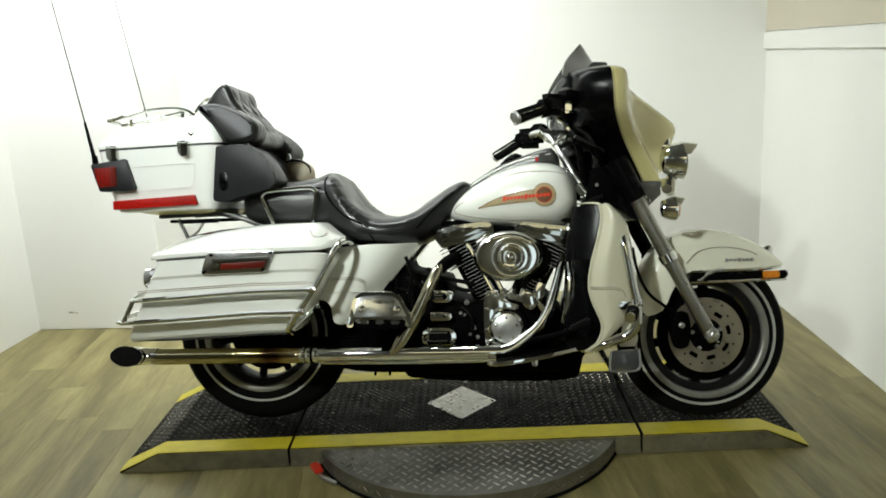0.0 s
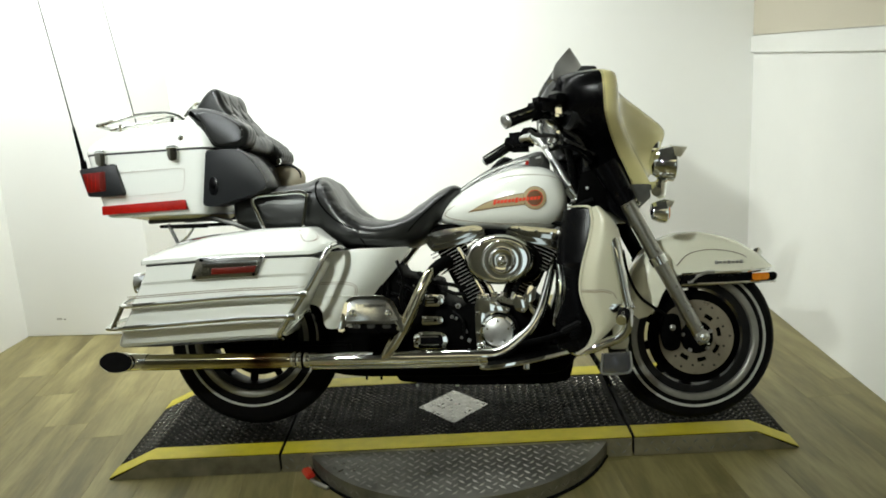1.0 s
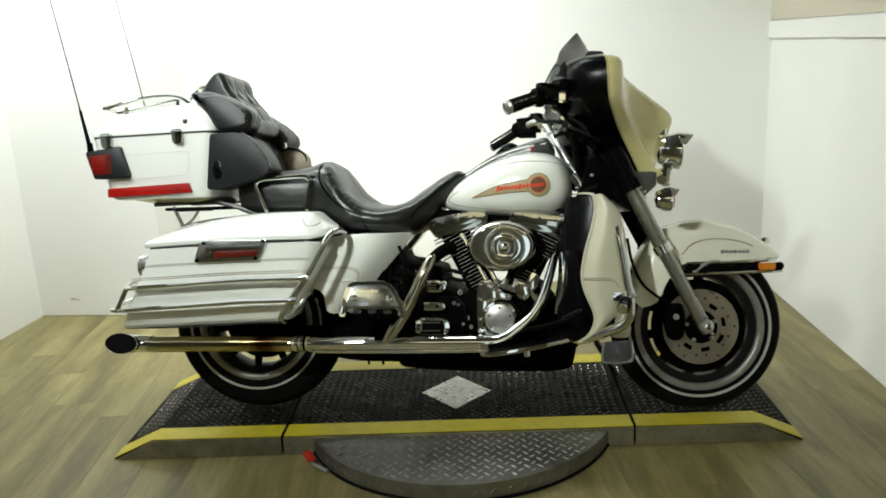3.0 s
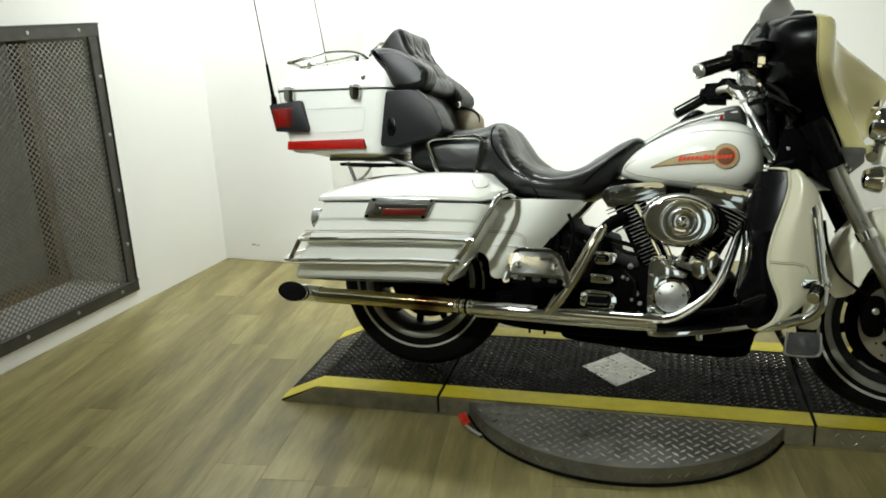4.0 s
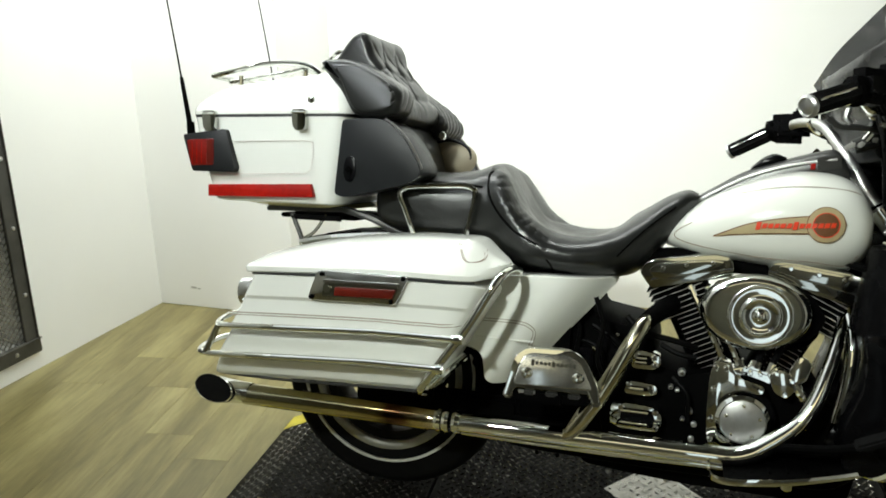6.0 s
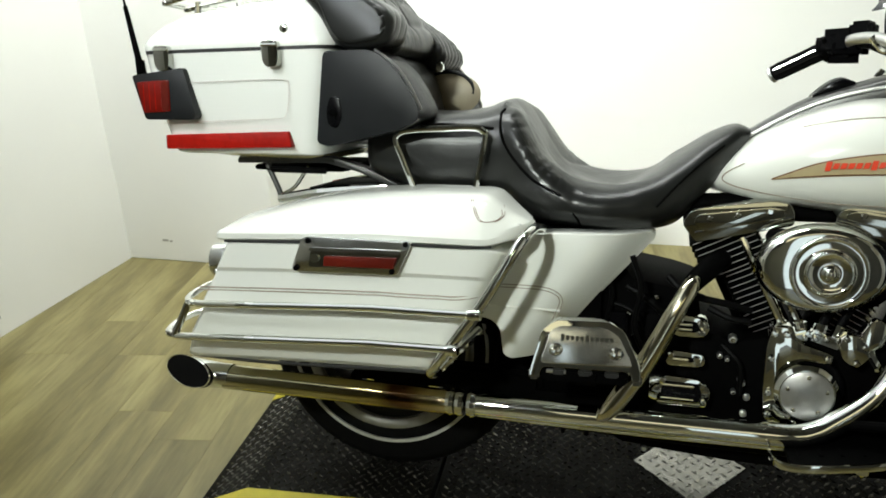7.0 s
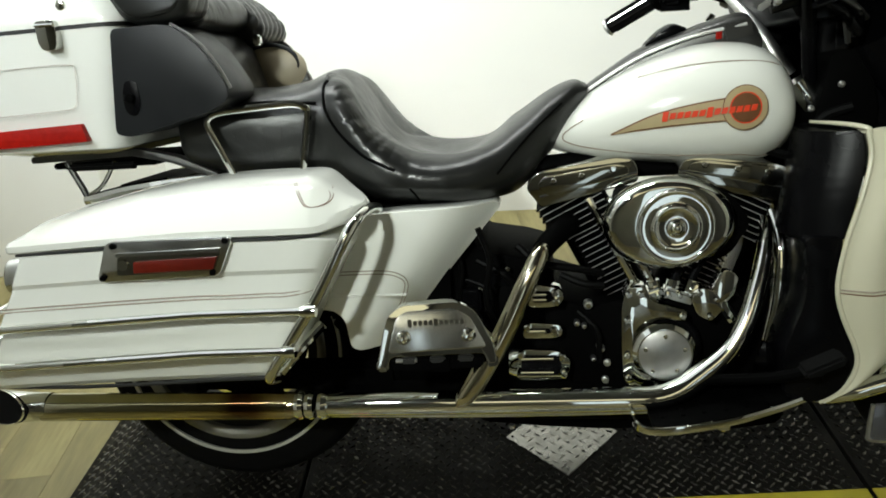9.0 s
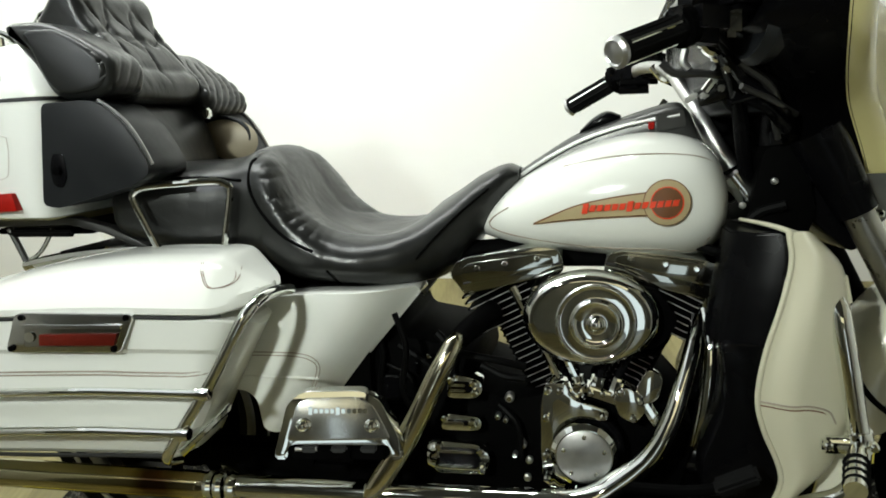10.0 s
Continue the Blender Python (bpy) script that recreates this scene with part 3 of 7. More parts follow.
        part("hub", lathe([(0.056, 0), (0.056, 0.012), (0.045, 0.016), (0.03, 0.02)], (x, -0.07, z), n=32), BLACKM, w, turn=turn)
        for k in range(5):
            a = 2 * math.pi * k / 5 + 0.4
            part("rotor_bolt", lathe([(0.007, 0), (0.007, 0.008), (0.004, 0.01)], (x + 0.05 * math.cos(a), -0.084, z + 0.05 * math.sin(a)), n=8), DULL, w, turn=turn)
    return w


wheel(0.800, 0.314, 0.290, TURN_M, True, "front_wheel", (0.234, 0.242))
wheel(-0.767, 0.345, 0.325, None, False, "rear_wheel", (0.243, 0.250), 0.215)


def fender(stations, hw, e=3.0, m=14, thick=0.006):
    """Rows of crown x, z and lower edge x, z; a shell over the wheel."""
    rings = []
    for cx, cz, bx, bz in curve(stations, 5):
        ring = []
        for k in range(-m, m + 1):
            u = k / m
            h = (1 - abs(u) ** e) ** (1 / e)
            ring.append((bx + (cx - bx) * h, hw * math.copysign(abs(u) ** 0.8, u), bz + (cz - bz) * h))
        inner = [(x + (0.80 - x) * 0.02, y * (1 - thick / hw), z - thick * (0.2 + (z - 0.4))) for x, y, z in ring[::-1]]
        rings.append(ring + inner)
    return loft(rings)


ff = part("front_fender", fender([(1.062, 0.556, 1.060, 0.545), (1.035, 0.592, 1.00, 0.541), (0.96, 0.640, 0.93, 0.537), (0.88, 0.667, 0.86, 0.536), (0.80, 0.676, 0.79, 0.534),
                                   (0.72, 0.664, 0.735, 0.525), (0.655, 0.625, 0.69, 0.475), (0.61, 0.562, 0.665, 0.425), (0.575, 0.475, 0.635, 0.395), (0.560, 0.42, 0.60, 0.385)], 0.098), IVORY, bike,
          "white valanced front fender with pinstripe", turn=TURN_M)
for s in (-1, 1):
    part("trim_strip", tube([(1.062, s * 0.060, 0.540), (1.00, s * 0.098, 0.535), (0.88, s * 0.103, 0.532), (0.75, s * 0.103, 0.530)], 0.006, 8, 4), CHROME, ff, "chrome fender trim", turn=TURN_M)
    part("lamp_bar", box((0.900, s * 0.108, 0.514), (0.31, 0.018, 0.026), 0.006), BLACKG, ff, turn=TURN_M)
    part("trim_strip", tube([(1.068, s * 0.100, 0.500), (0.90, s * 0.115, 0.497), (0.745, s * 0.112, 0.496)], 0.0055, 8, 3), CHROME, ff, "chrome fender trim", turn=TURN_M)
    part("marker_lamp", box((1.012, s * 0.117, 0.516), (0.056, 0.016, 0.024), 0.004), AMBER, ff, "amber side marker", turn=TURN_M)
    part("lamp_end", lathe([(0.013, 0), (0.014, 0.015), (0.009, 0.022)], (1.045, s * 0.112, 0.516), (1, 0, 0), 12), BLACKG, ff, turn=TURN_M)
    part("stay", tube([(0.77, s * 0.112, 0.50), (0.82, s * 0.112, 0.532), (0.86, s * 0.108, 0.535)], 0.006, 8, 3), DULL, ff, turn=TURN_M)
    part("pinstripe", tube([(0.735, s * 0.1005, 0.56), (0.78, s * 0.0985, 0.60), (0.86, s * 0.096, 0.612), (0.95, s * 0.094, 0.595), (1.00, s * 0.090, 0.560), (0.99, s * 0.097, 0.545)], 0.0016, 5, 6), STRIPE, ff, turn=TURN_M)
    for k in range(7):
        part("badge_bar", box((0.872 + 0.014 * k, s * 0.0985, 0.567), (0.010, 0.006, 0.008 + 0.004 * (k % 3 == 0)), 0.001), DULL, ff, turn=TURN_M)
part("front_tip_lamp", lathe([(0.016, 0), (0.018, 0.015), (0.012, 0.028)], (1.035, 0, 0.588), (0.8, 0, 0.5), 16), CHROME, ff, turn=TURN_M)
part("rear_fender", fender([(-0.44, 0.45, -0.46, 0.44), (-0.52, 0.56, -0.54, 0.46), (-0.66, 0.655, -0.67, 0.47), (-0.80, 0.68, -0.80, 0.47), (-0.95, 0.655, -0.93, 0.47), (-1.08, 0.57, -1.05, 0.46), (-1.14, 0.45, -1.11, 0.42)], 0.10), WHITE, bike, "white rear fender")

# fork
for s in (-1, 1):
    # The far leg is black: the dark around it is put into its colour.
    leg = part("fork_leg", tube([(0.812, s * 0.125, 0.300), (0.785, s * 0.125, 0.352), (0.700, s * 0.125, 0.520), (0.668, s * 0.125, 0.583)], [0.018, 0.0225, 0.0235, 0.0245], 16, 4), FORKM if s < 0 else BLACKM, bike, "fork slider, alloy near, black for shade on the far side", turn=TURN_M)
    part("fork_tube", tube([(0.672, s * 0.125, 0.575), (0.562, s * 0.125, 0.794)], [0.0255, 0.0255], 16, 1), FORKM if s < 0 else BLACKM, leg, turn=TURN_M)
    part("fork_cap", tube([(0.674, s * 0.125, 0.571), (0.661, s * 0.125, 0.597)], [0.031, 0.031], 16, 1), CHROME if s < 0 else BLACKM, leg, turn=TURN_M)
    part("axle_clamp", lathe([(0.022, 0), (0.024, 0.03), (0.018, 0.036)], (0.803, s * 0.112, 0.322), (0, s, 0), 20), DULL, leg, turn=TURN_M)
    part("axle_nut", lathe([(0.013, 0), (0.013, 0.016), (0.008, 0.02)], (0.803, s * 0.146, 0.322), (0, s, 0), 6), CHROME, leg, turn=TURN_M)
    for dx, dz in ((-0.006, 0.032), (0.014, -0.024), (-0.018, -0.018)):
        part("clamp_bolt", lathe([(0.005, 0), (0.005, 0.012), (0.003, 0.014)], (0.803 + dx, s * 0.14, 0.322 + dz), (0, s, 0), 8), CHROME, leg, turn=TURN_M)
    part("upper_cover", tube([(0.570, s * 0.122, 0.780), (0.50, s * 0.120, 0.915)], [0.034, 0.046], 16, 1), BLACKG, leg, turn=TURN_M)
part("caliper", prism(rounded([(0.690, 0.395), (0.735, 0.400), (0.745, 0.340), (0.735, 0.275), (0.690, 0.27), (0.672, 0.33)], 0.02), -0.105, -0.058, 0.006), BLACKM, bike, "black front brake caliper", turn=TURN_M)
part("caliper_pin", lathe([(0.010, 0), (0.010, 0.006), (0.006, 0.008)], (0.712, -0.105, 0.352), n=14), DULL, bike, turn=TURN_M)
part("brake_hose", tube([(0.70, -0.108, 0.39), (0.64, -0.11, 0.43), (0.60, -0.10, 0.47), (0.57, -0.10, 0.54), (0.555, -0.10, 0.62)], 0.005, 8), CABLE, bike, turn=TURN_M)

# fork mounted fairing
EDGE = [(0.434, 0.30, 1.196), (0.447, 0.375, 1.172), (0.449, 0.396, 1.12), (0.456, 0.372, 1.050), (0.486, 0.284, 1.002), (0.528, 0.180, 0.955), (0.578, 0.104, 0.885), (0.602, 0.070, 0.842)]
FRONT = [(0.470, 1.228), (0.535, 1.178), (0.600, 1.134), (0.667, 1.088), (0.729, 1.032), (0.716, 0.972), (0.692, 0.895), (0.645, 0.850)]


def fairing_shell(off=0.0, e=1.9, back=0.0):
    ed, fr = curve(EDGE, 4), curve(FRONT, 4)
    rings = []
    m = 20
    for (ex, ey, ez), (fx, fz) in zip(ed, fr):
        ring = []
        for k in range(-m, m + 1):
            u = math.sin(math.pi / 2 * k / m)
            nose = (0.5 + 0.5 * math.cos(math.pi * min(1.0, max(0.0, abs(u) - 0.10) / 0.58))) ** 0.85
            wing = 0.072 * (1 - abs(u) ** 7) ** 0.55
            ring.append((ex + wing + (fx - ex - 0.072) * nose - off, -u * (ey - off), ez + (fz - ez) * (1 - abs(u) ** 1.5)))
        rings.append(ring)
    return loft(rings, False, False)


def shell_thick(bm, t):
    bmesh.ops.solidify(bm, geom=bm.faces[:], thickness=t)
    bmesh.ops.recalc_face_normals(bm, faces=bm.faces[:])
    return bm


fairing = part("fairing", shell_thick(fairing_shell(), 0.006), CREAM, bike, "cream white batwing fairing", sharp=50, turn=TURN_M)
# inner fairing: black cowl behind the outer shell
ed = curve(EDGE, 4)
rings = []
for f_, dx in ((1.0, 0.004), (0.985, -0.012), (0.95, -0.055), (0.86, -0.088), (0.66, -0.095), (0.40, -0.075)):
    ring = [(x + dx - 0.10 * (1 - f_) * (z > 1.05), -y * f_, z - (z - 1.02) * (1 - f_) * 0.5) for x, y, z in ed]
    ring += [(x + dx - 0.10 * (1 - f_) * (z > 1.05), y * f_, z - (z - 1.02) * (1 - f_) * 0.5) for x, y, z in ed[::-1]]
    rings.append(ring)
part("inner_fairing", loft(rings), BLACKG, fairing, "black inner fairing cowl", sharp=50, turn=TURN_M)
for s in (-1, 1):
    part("speaker_pod", lathe([(0.062, 0), (0.068, 0.02), (0.060, 0.035), (0.05, 0.03)], (0.385, s * 0.27, 1.075), (-1, s * 0.25, 0.1), 28), BLACKP, fairing, turn=TURN_M)
    part("gauge", lathe([(0.045, 0), (0.046, 0.03), (0.038, 0.034), (0.036, 0.026)], (0.365, s * 0.09, 1.10), (-1, 0, 0.35), 24), BLACKG, fairing, turn=TURN_M)
# smoked low screen, swept back to its two lower corners
TOPS = curve([(0.0, 0.415, 1.341), (0.1, 0.368, 1.284), (0.2, 0.332, 1.233), (0.3, 0.310, 1.172)], 8)
rings = []
for v in range(9):
    t = v / 8
    ring = []
    for k in range(-24, 25):
        u = k / 24
        y, tx, tz = TOPS[abs(k)]
        bx, bz = 0.492 - 0.186 * u * u, 1.165 - 0.035 * u * u
        ring.append((bx + (tx - bx) * t + 0.012 * math.sin(math.pi * t), -math.copysign(y, u), bz + (tz - bz) * t))
    rings.append(ring)
part("windscreen", shell_thick(loft(rings, False, False), 0.005), SMOKE, fairing, "smoked acrylic windscreen", sharp=60, turn=TURN_M)
part("dash_hood", prism(rounded([(0.448, 1.262), (0.500, 1.258), (0.502, 1.15), (0.36, 1.14), (0.362, 1.184), (0.402, 1.204), (0.424, 1.232)], 0.010), -0.070, 0.070, 0.010, 3), BLACKP, fairing, "black instrument hood behind the screen")
# lamps in front
bar = part("lamp_bracket", tube([(0.64, -0.24, 0.805), (0.655, -0.16, 0.83), (0.665, 0.0, 0.835), (0.655, 0.16, 0.83), (0.64, 0.24, 0.805)], 0.016, 10, 6), CHROME, bike, "chrome auxiliary lamp bracket", turn=TURN_M)
for s in (-1, 1):
    lamp = part("spot_lamp", lathe([(0.006, -0.050), (0.034, -0.043), (0.052, -0.020), (0.057, 0.010), (0.060, 0.016), (0.060, 0.024), (0.056, 0.026)], (0.682, s * 0.195, 0.900), (1, 0, 0.0), 32), CHROME, bar, "chrome passing lamp", turn=TURN_M)
    part("lens", lathe([(0.055, 0.022), (0.045, 0.030), (0.02, 0.034)], (0.682, s * 0.195, 0.900), (1, 0, 0), 28), GLASS, lamp, turn=TURN_M)
    rings = [[(0.700 + 0.055 * t * max(0.15, math.cos(a)), s * 0.195 + 0.061 * math.sin(a), 0.900 + 0.061 * math.cos(a) - 0.006 * t) for a in (-1.25 + 2.5 * k / 16 for k in range(17))] for t in (0, 0.5, 1)]
    part("visor", shell_thick(loft(rings, False, False), 0.002), CHROME, lamp, turn=TURN_M)
    part("stem", tube([(0.672, s * 0.195, 0.850), (0.664, s * 0.20, 0.825), (0.660, s * 0.215, 0.79)], [0.016, 0.020, 0.014], 10, 4), CHROME, bar, turn=TURN_M)
    sig = part("turn_signal", lathe([(0.006, -0.034), (0.026, -0.028), (0.036, -0.006), (0.039, 0.014), (0.036, 0.018)], (0.652, s * 0.235, 0.742), (1, 0, 0), 28), CHROME, bar, "chrome bullet turn signal", turn=TURN_M)
    part("lens", lathe([(0.035, 0.016), (0.028, 0.024), (0.01, 0.028)], (0.652, s * 0.235, 0.742), (1, 0, 0), 24), AMBER, sig, turn=TURN_M)
    rings = [[(0.664 + 0.034 * t * max(0.15, math.cos(a)), s * 0.235 + 0.040 * math.sin(a), 0.742 + 0.040 * math.cos(a) - 0.004 * t) for a in (-1.2 + 2.4 * k / 12 for k in range(13))] for t in (0, 1)]
    part("visor", shell_thick(loft(rings, False, False), 0.002), CHROME, sig, turn=TURN_M)
part("headlamp_bezel", lathe([(0.060, -0.02), (0.064, 0.006), (0.060, 0.012), (0.05, 0.008)], (0.690, 0, 0.965), (1, 0, -0.1), 36), CHROME, fairing, turn=TURN_M)
part("headlamp_lens", lathe([(0.058, 0.006), (0.04, 0.014), (0.02, 0.018)], (0.690, 0, 0.965), (1, 0, -0.1), 32), GLASS, fairing, turn=TURN_M)
# nacelle and triple tree in black, chrome corner plates
# Black fill added so the space behind the bars reads dark.
part("nacelle_fill", prism(rounded([(0.36, 0.985), (0.50, 0.965), (0.52, 0.80), (0.46, 0.78), (0.37, 0.86)], 0.02), 0.075, 0.165, 0.012), BLACKM, bike, turn=TURN_M)
part("fork_nacelle", prism(rounded([(0.435, 0.985), (0.50, 0.965), (0.56, 0.865), (0.63, 0.775), (0.575, 0.705), (0.47, 0.80), (0.435, 0.88)], 0.02), -0.095, 0.095, 0.012), BLACKG, bike, "black fork nacelle", turn=TURN_M)
for s in (-1, 1):
    cp = part("corner_plate", prism(rounded([(0.484, 0.919), (0.523, 0.866), (0.580, 0.843), (0.652, 0.842), (0.656, 0.797), (0.612, 0.757), (0.580, 0.738), (0.541, 0.815)], 0.006), *sorted((s * 0.098, s * 0.104)), 0.0015), BRACKET, bike, "grey metal fork bracket plate", turn=TURN_M)
    for x, z in ((0.600, 0.790), (0.612, 0.776), (0.588, 0.772)):
        part("plate_bolt", lathe([(0.007, 0), (0.007, 0.006), (0.004, 0.008)], (x, s * 0.104, z), (0, s, 0), 10), CHROME, cp, turn=TURN_M)
    part("bracket_bolt", lathe([(0.008, 0), (0.009, 0.008), (0.005, 0.012)], (0.497, s * 0.097, 0.918), (0, s, 0), 12), CHROME, bike, turn=TURN_M)

# handlebar
# Near half in black where chrome belongs; its shade is painted.
hb = part("handlebar", tube([(0.246, -0.365, 1.062), (0.285, -0.29, 1.072), (0.335, -0.20, 1.04), (0.38, -0.11, 0.96), (0.40, -0.07, 0.88), (0.41, -0.05, 0.835)], 0.0135, 12, 6), BLACKG, bike, "handlebar, near half black for the shade around it", turn=TURN_M)
part("handlebar_half", tube([(0.235, 0.365, 1.045), (0.27, 0.29, 1.068), (0.31, 0.20, 1.055), (0.335, 0.12, 1.0), (0.352, 0.07, 0.955), (0.376, 0.05, 0.905), (0.405, 0.04, 0.855)], [0.0125, 0.0125, 0.0125, 0.0125, 0.0145, 0.017, 0.018], 12, 6), DULL, hb, turn=TURN_M)
for s in (-1, 1):
    a, b = (Vector((0.150, -0.432, 1.019)), Vector((0.240, -0.365, 1.056))) if s < 0 else (Vector((0.129, 0.42, 1.001)), Vector((0.222, 0.355, 1.050)))
    d = (b - a).normalized()
    g = part("grip", tube([a, a.lerp(b, 0.5), b], [0.0195, 0.018, 0.0195], 18, 4), RUBBER, hb, "ribbed black rubber grip", turn=TURN_M)
    for k in range(9):
        aa = 2 * math.pi * k / 9
        o = d.orthogonal().normalized()
        o = Matrix.Rotation(aa, 3, d) @ o
        part("grip_rib", tube([a + o * 0.0185 + d * 0.008, b + o * 0.0185 - d * 0.01], 0.0028, 5, 1), CHROME if k % 3 == 0 else RUBBER, g, turn=TURN_M)
    part("grip_cap", lathe([(0.021, 0), (0.022, 0.006), (0.017, 0.010), (0.015, 0.008), (0.010, 0.009), (0.002, 0.012)], a, -d, 20), DULL, g, turn=TURN_M)
    part("switch_housing", box(b + d * 0.030 + Vector((0.004, 0, 0.002)), (0.090, 0.062, 0.066), 0.018, Matrix.Rotation(math.atan2(d.y, d.x), 4, "Z")), BLACKG, hb, turn=TURN_M)
    part("switch_button", box(b + d * 0.030 + Vector((-0.028, -s * 0.01, 0.006)), (0.012, 0.016, 0.014), 0.003), BLACKM, hb, turn=TURN_M)
    if s > 0:
        part("lever", tube([b + d * 0.03 + Vector((0.035, 0, 0.012)), b - d * 0.02 + Vector((0.052, 0.0, 0.014)), a + Vector((0.055, 0, 0.010))], [0.009, 0.008, 0.007], 8, 5, flat=0.6), CHROME, hb, "chrome control lever", turn=TURN_M)
    if s > 0:
        part("clutch_switch_body", box((0.262, 0.335, 1.050), (0.105, 0.05, 0.064), 0.02), BLACKG, hb, turn=TURN_M)
    part("switch_clamp", tube([b - d * 0.004, b + d * 0.012], [0.029, 0.029], 16, 1), BLACKM, hb, turn=TURN_M)
    part("lever_perch", box(b + d * 0.085 + Vector((0.012, 0, -0.012)), (0.028, 0.03, 0.05), 0.008), CHROME, hb, turn=TURN_M)
    part("reservoir", box(b + d * 0.055 + Vector((0.035, 0, 0.022)), (0.05, 0.06, 0.035), 0.008, Matrix.Rotation(math.atan2(d.y, d.x), 4, "Z")), BLACKG, hb, turn=TURN_M)
    part("riser", tube([(0.385, s * 0.05, 0.845), (0.42, s * 0.05, 0.80)], 0.022, 12, 1), CHROME, hb, turn=TURN_M)
    part("lever_pivot", tube([(0.286, s * 0.225, 1.066), (0.299, s * 0.222, 1.052), (0.313, s * 0.222, 1.040), (0.330, s * 0.220, 1.043)], [0.008, 0.010, 0.011, 0.006], 10, 4), CHROME, hb, turn=TURN_M)
    part("cable_ferrule", tube([(0.302, s * 0.22, 0.978), (0.314, s * 0.22, 0.994)], 0.007, 8, 1), CHROME, hb, turn=TURN_M)
    part("control_cable", tube([b + d * 0.05, (0.36, s * 0.22, 1.02), (0.42, s * 0.16, 0.97), (0.46, s * 0.10, 0.90)], 0.0055, 8, 6), CABLE, hb, turn=TURN_M)
    part("control_cable", tube([b + d * 0.04 + Vector((0, 0, 0.02)), (0.33, s * 0.25, 1.03), (0.40, s * 0.2, 1.0), (0.44, s * 0.12, 0.93)], 0.0045, 8, 6), CABLE, hb, turn=TURN_M)

# cables and hoses running from the controls down behind the fairing
random.seed(8)
for k in range(9):
    y0, z0 = -0.25 + 0.02 * random.random(), 1.055 - 0.012 * k
    a_, b_ = Vector((0.315 + 0.05 * random.random(), y0, z0)), Vector((0.43 + 0.04 * random.random(), -0.10 - 0.06 * random.random(), 0.90 + 0.05 * random.random()))
    m_ = a_.lerp(b_, 0.5) + Vector((0.02 * random.uniform(-1, 1), -0.02, 0.035 * random.uniform(-0.3, 1)))
    part("control_hose", tube([a_, m_, b_], 0.0045 + 0.004 * random.random(), 8, 8), BLACKG if k % 3 else SATIN, hb, turn=TURN_M)
for x, y, z in ((0.335, -0.235, 1.012), (0.372, -0.20, 0.985), (0.355, -0.225, 1.035), (0.395, -0.18, 1.005)):
    part("hose_fitting", box((x, y, z), (0.022, 0.016, 0.014), 0.004, Matrix.Rotation(random.uniform(-1, 1), 4, "Y")), CHROME, hb, turn=TURN_M)

# brake lever bracket, hose loops and the crinkled boot in front of the inner fairing
lb_ = part("lever_bracket", tube([(0.322, -0.16, 1.094), (0.330, -0.16, 1.078), (0.340, -0.16, 1.060), (0.346, -0.16, 1.050)], [0.006, 0.0075, 0.0085, 0.011], 10, 4), DULL, hb, "bright cast lever bracket")
part("bracket_arm", tube([(0.334, -0.16, 1.086), (0.350, -0.155, 1.092), (0.362, -0.15, 1.097)], [0.008, 0.007, 0.006], 8, 4), DULL, lb_)
part("bracket_boss", lathe([(0.011, 0), (0.011, 0.012), (0.007, 0.015)], (0.350, -0.158, 1.047), n=12), CHROME, lb_)
for pts, r, m_ in (([(0.262, -0.17, 1.040), (0.285, -0.17, 1.022), (0.330, -0.16, 1.020), (0.385, -0.14, 1.012)], 0.007, SATIN),
                   ([(0.300, -0.17, 1.060), (0.297, -0.17, 1.040), (0.306, -0.17, 1.028)], 0.006, DULL),
                   ([(0.340, -0.15, 1.020), (0.362, -0.15, 1.038), (0.395, -0.14, 1.018), (0.420, -0.12, 1.005)], 0.008, VINYL),
                   ([(0.318, -0.13, 0.990), (0.350, -0.13, 1.004), (0.392, -0.12, 1.012)], 0.006, SATIN),
                   ([(0.325, -0.13, 0.975), (0.360, -0.13, 0.985), (0.400, -0.12, 1.002)], 0.009, VINYL)):
    part("control_hose", tube(pts, r, 8, 6), m_, hb)
for k in range(5):
    o = 0.013 * k
    part("hose_boot", tube([(0.388 + o, -0.17, 1.135 - 0.010 * k), (0.392 + o, -0.175, 1.085), (0.398 + o * 0.9, -0.17, 1.045 - 0.006 * k), (0.404 + o * 0.8, -0.15, 1.020 - 0.006 * k)], [0.010, 0.0085, 0.0065, 0.005], 8, 6), VINYL, hb, "crinkled black rubber hose boot")
for x, z, w in ((0.345, 1.004, 0.020), (0.334, 0.986, 0.016), (0.312, 0.982, 0.024), (0.360, 0.996, 0.012)):
    part("hose_clip", box((x, -0.142, z), (w, 0.012, 0.011), 0.003, Matrix.Rotation(radians(-35), 4, "Y")), DULL, hb)
part("dash_panel", prism(rounded([(0.338, 1.078), (0.395, 1.125), (0.44, 1.12), (0.44, 0.95), (0.365, 0.95), (0.338, 1.0)], 0.012), -0.105, 0.20, 0.008), BLACKP, fairing, "black instrument panel", turn=TURN_M)
part("bar_clamp", box((0.345, 0.085, 0.958), (0.046, 0.040, 0.034), 0.008, Matrix.Rotation(radians(55), 4, "Y")), SATIN, hb)

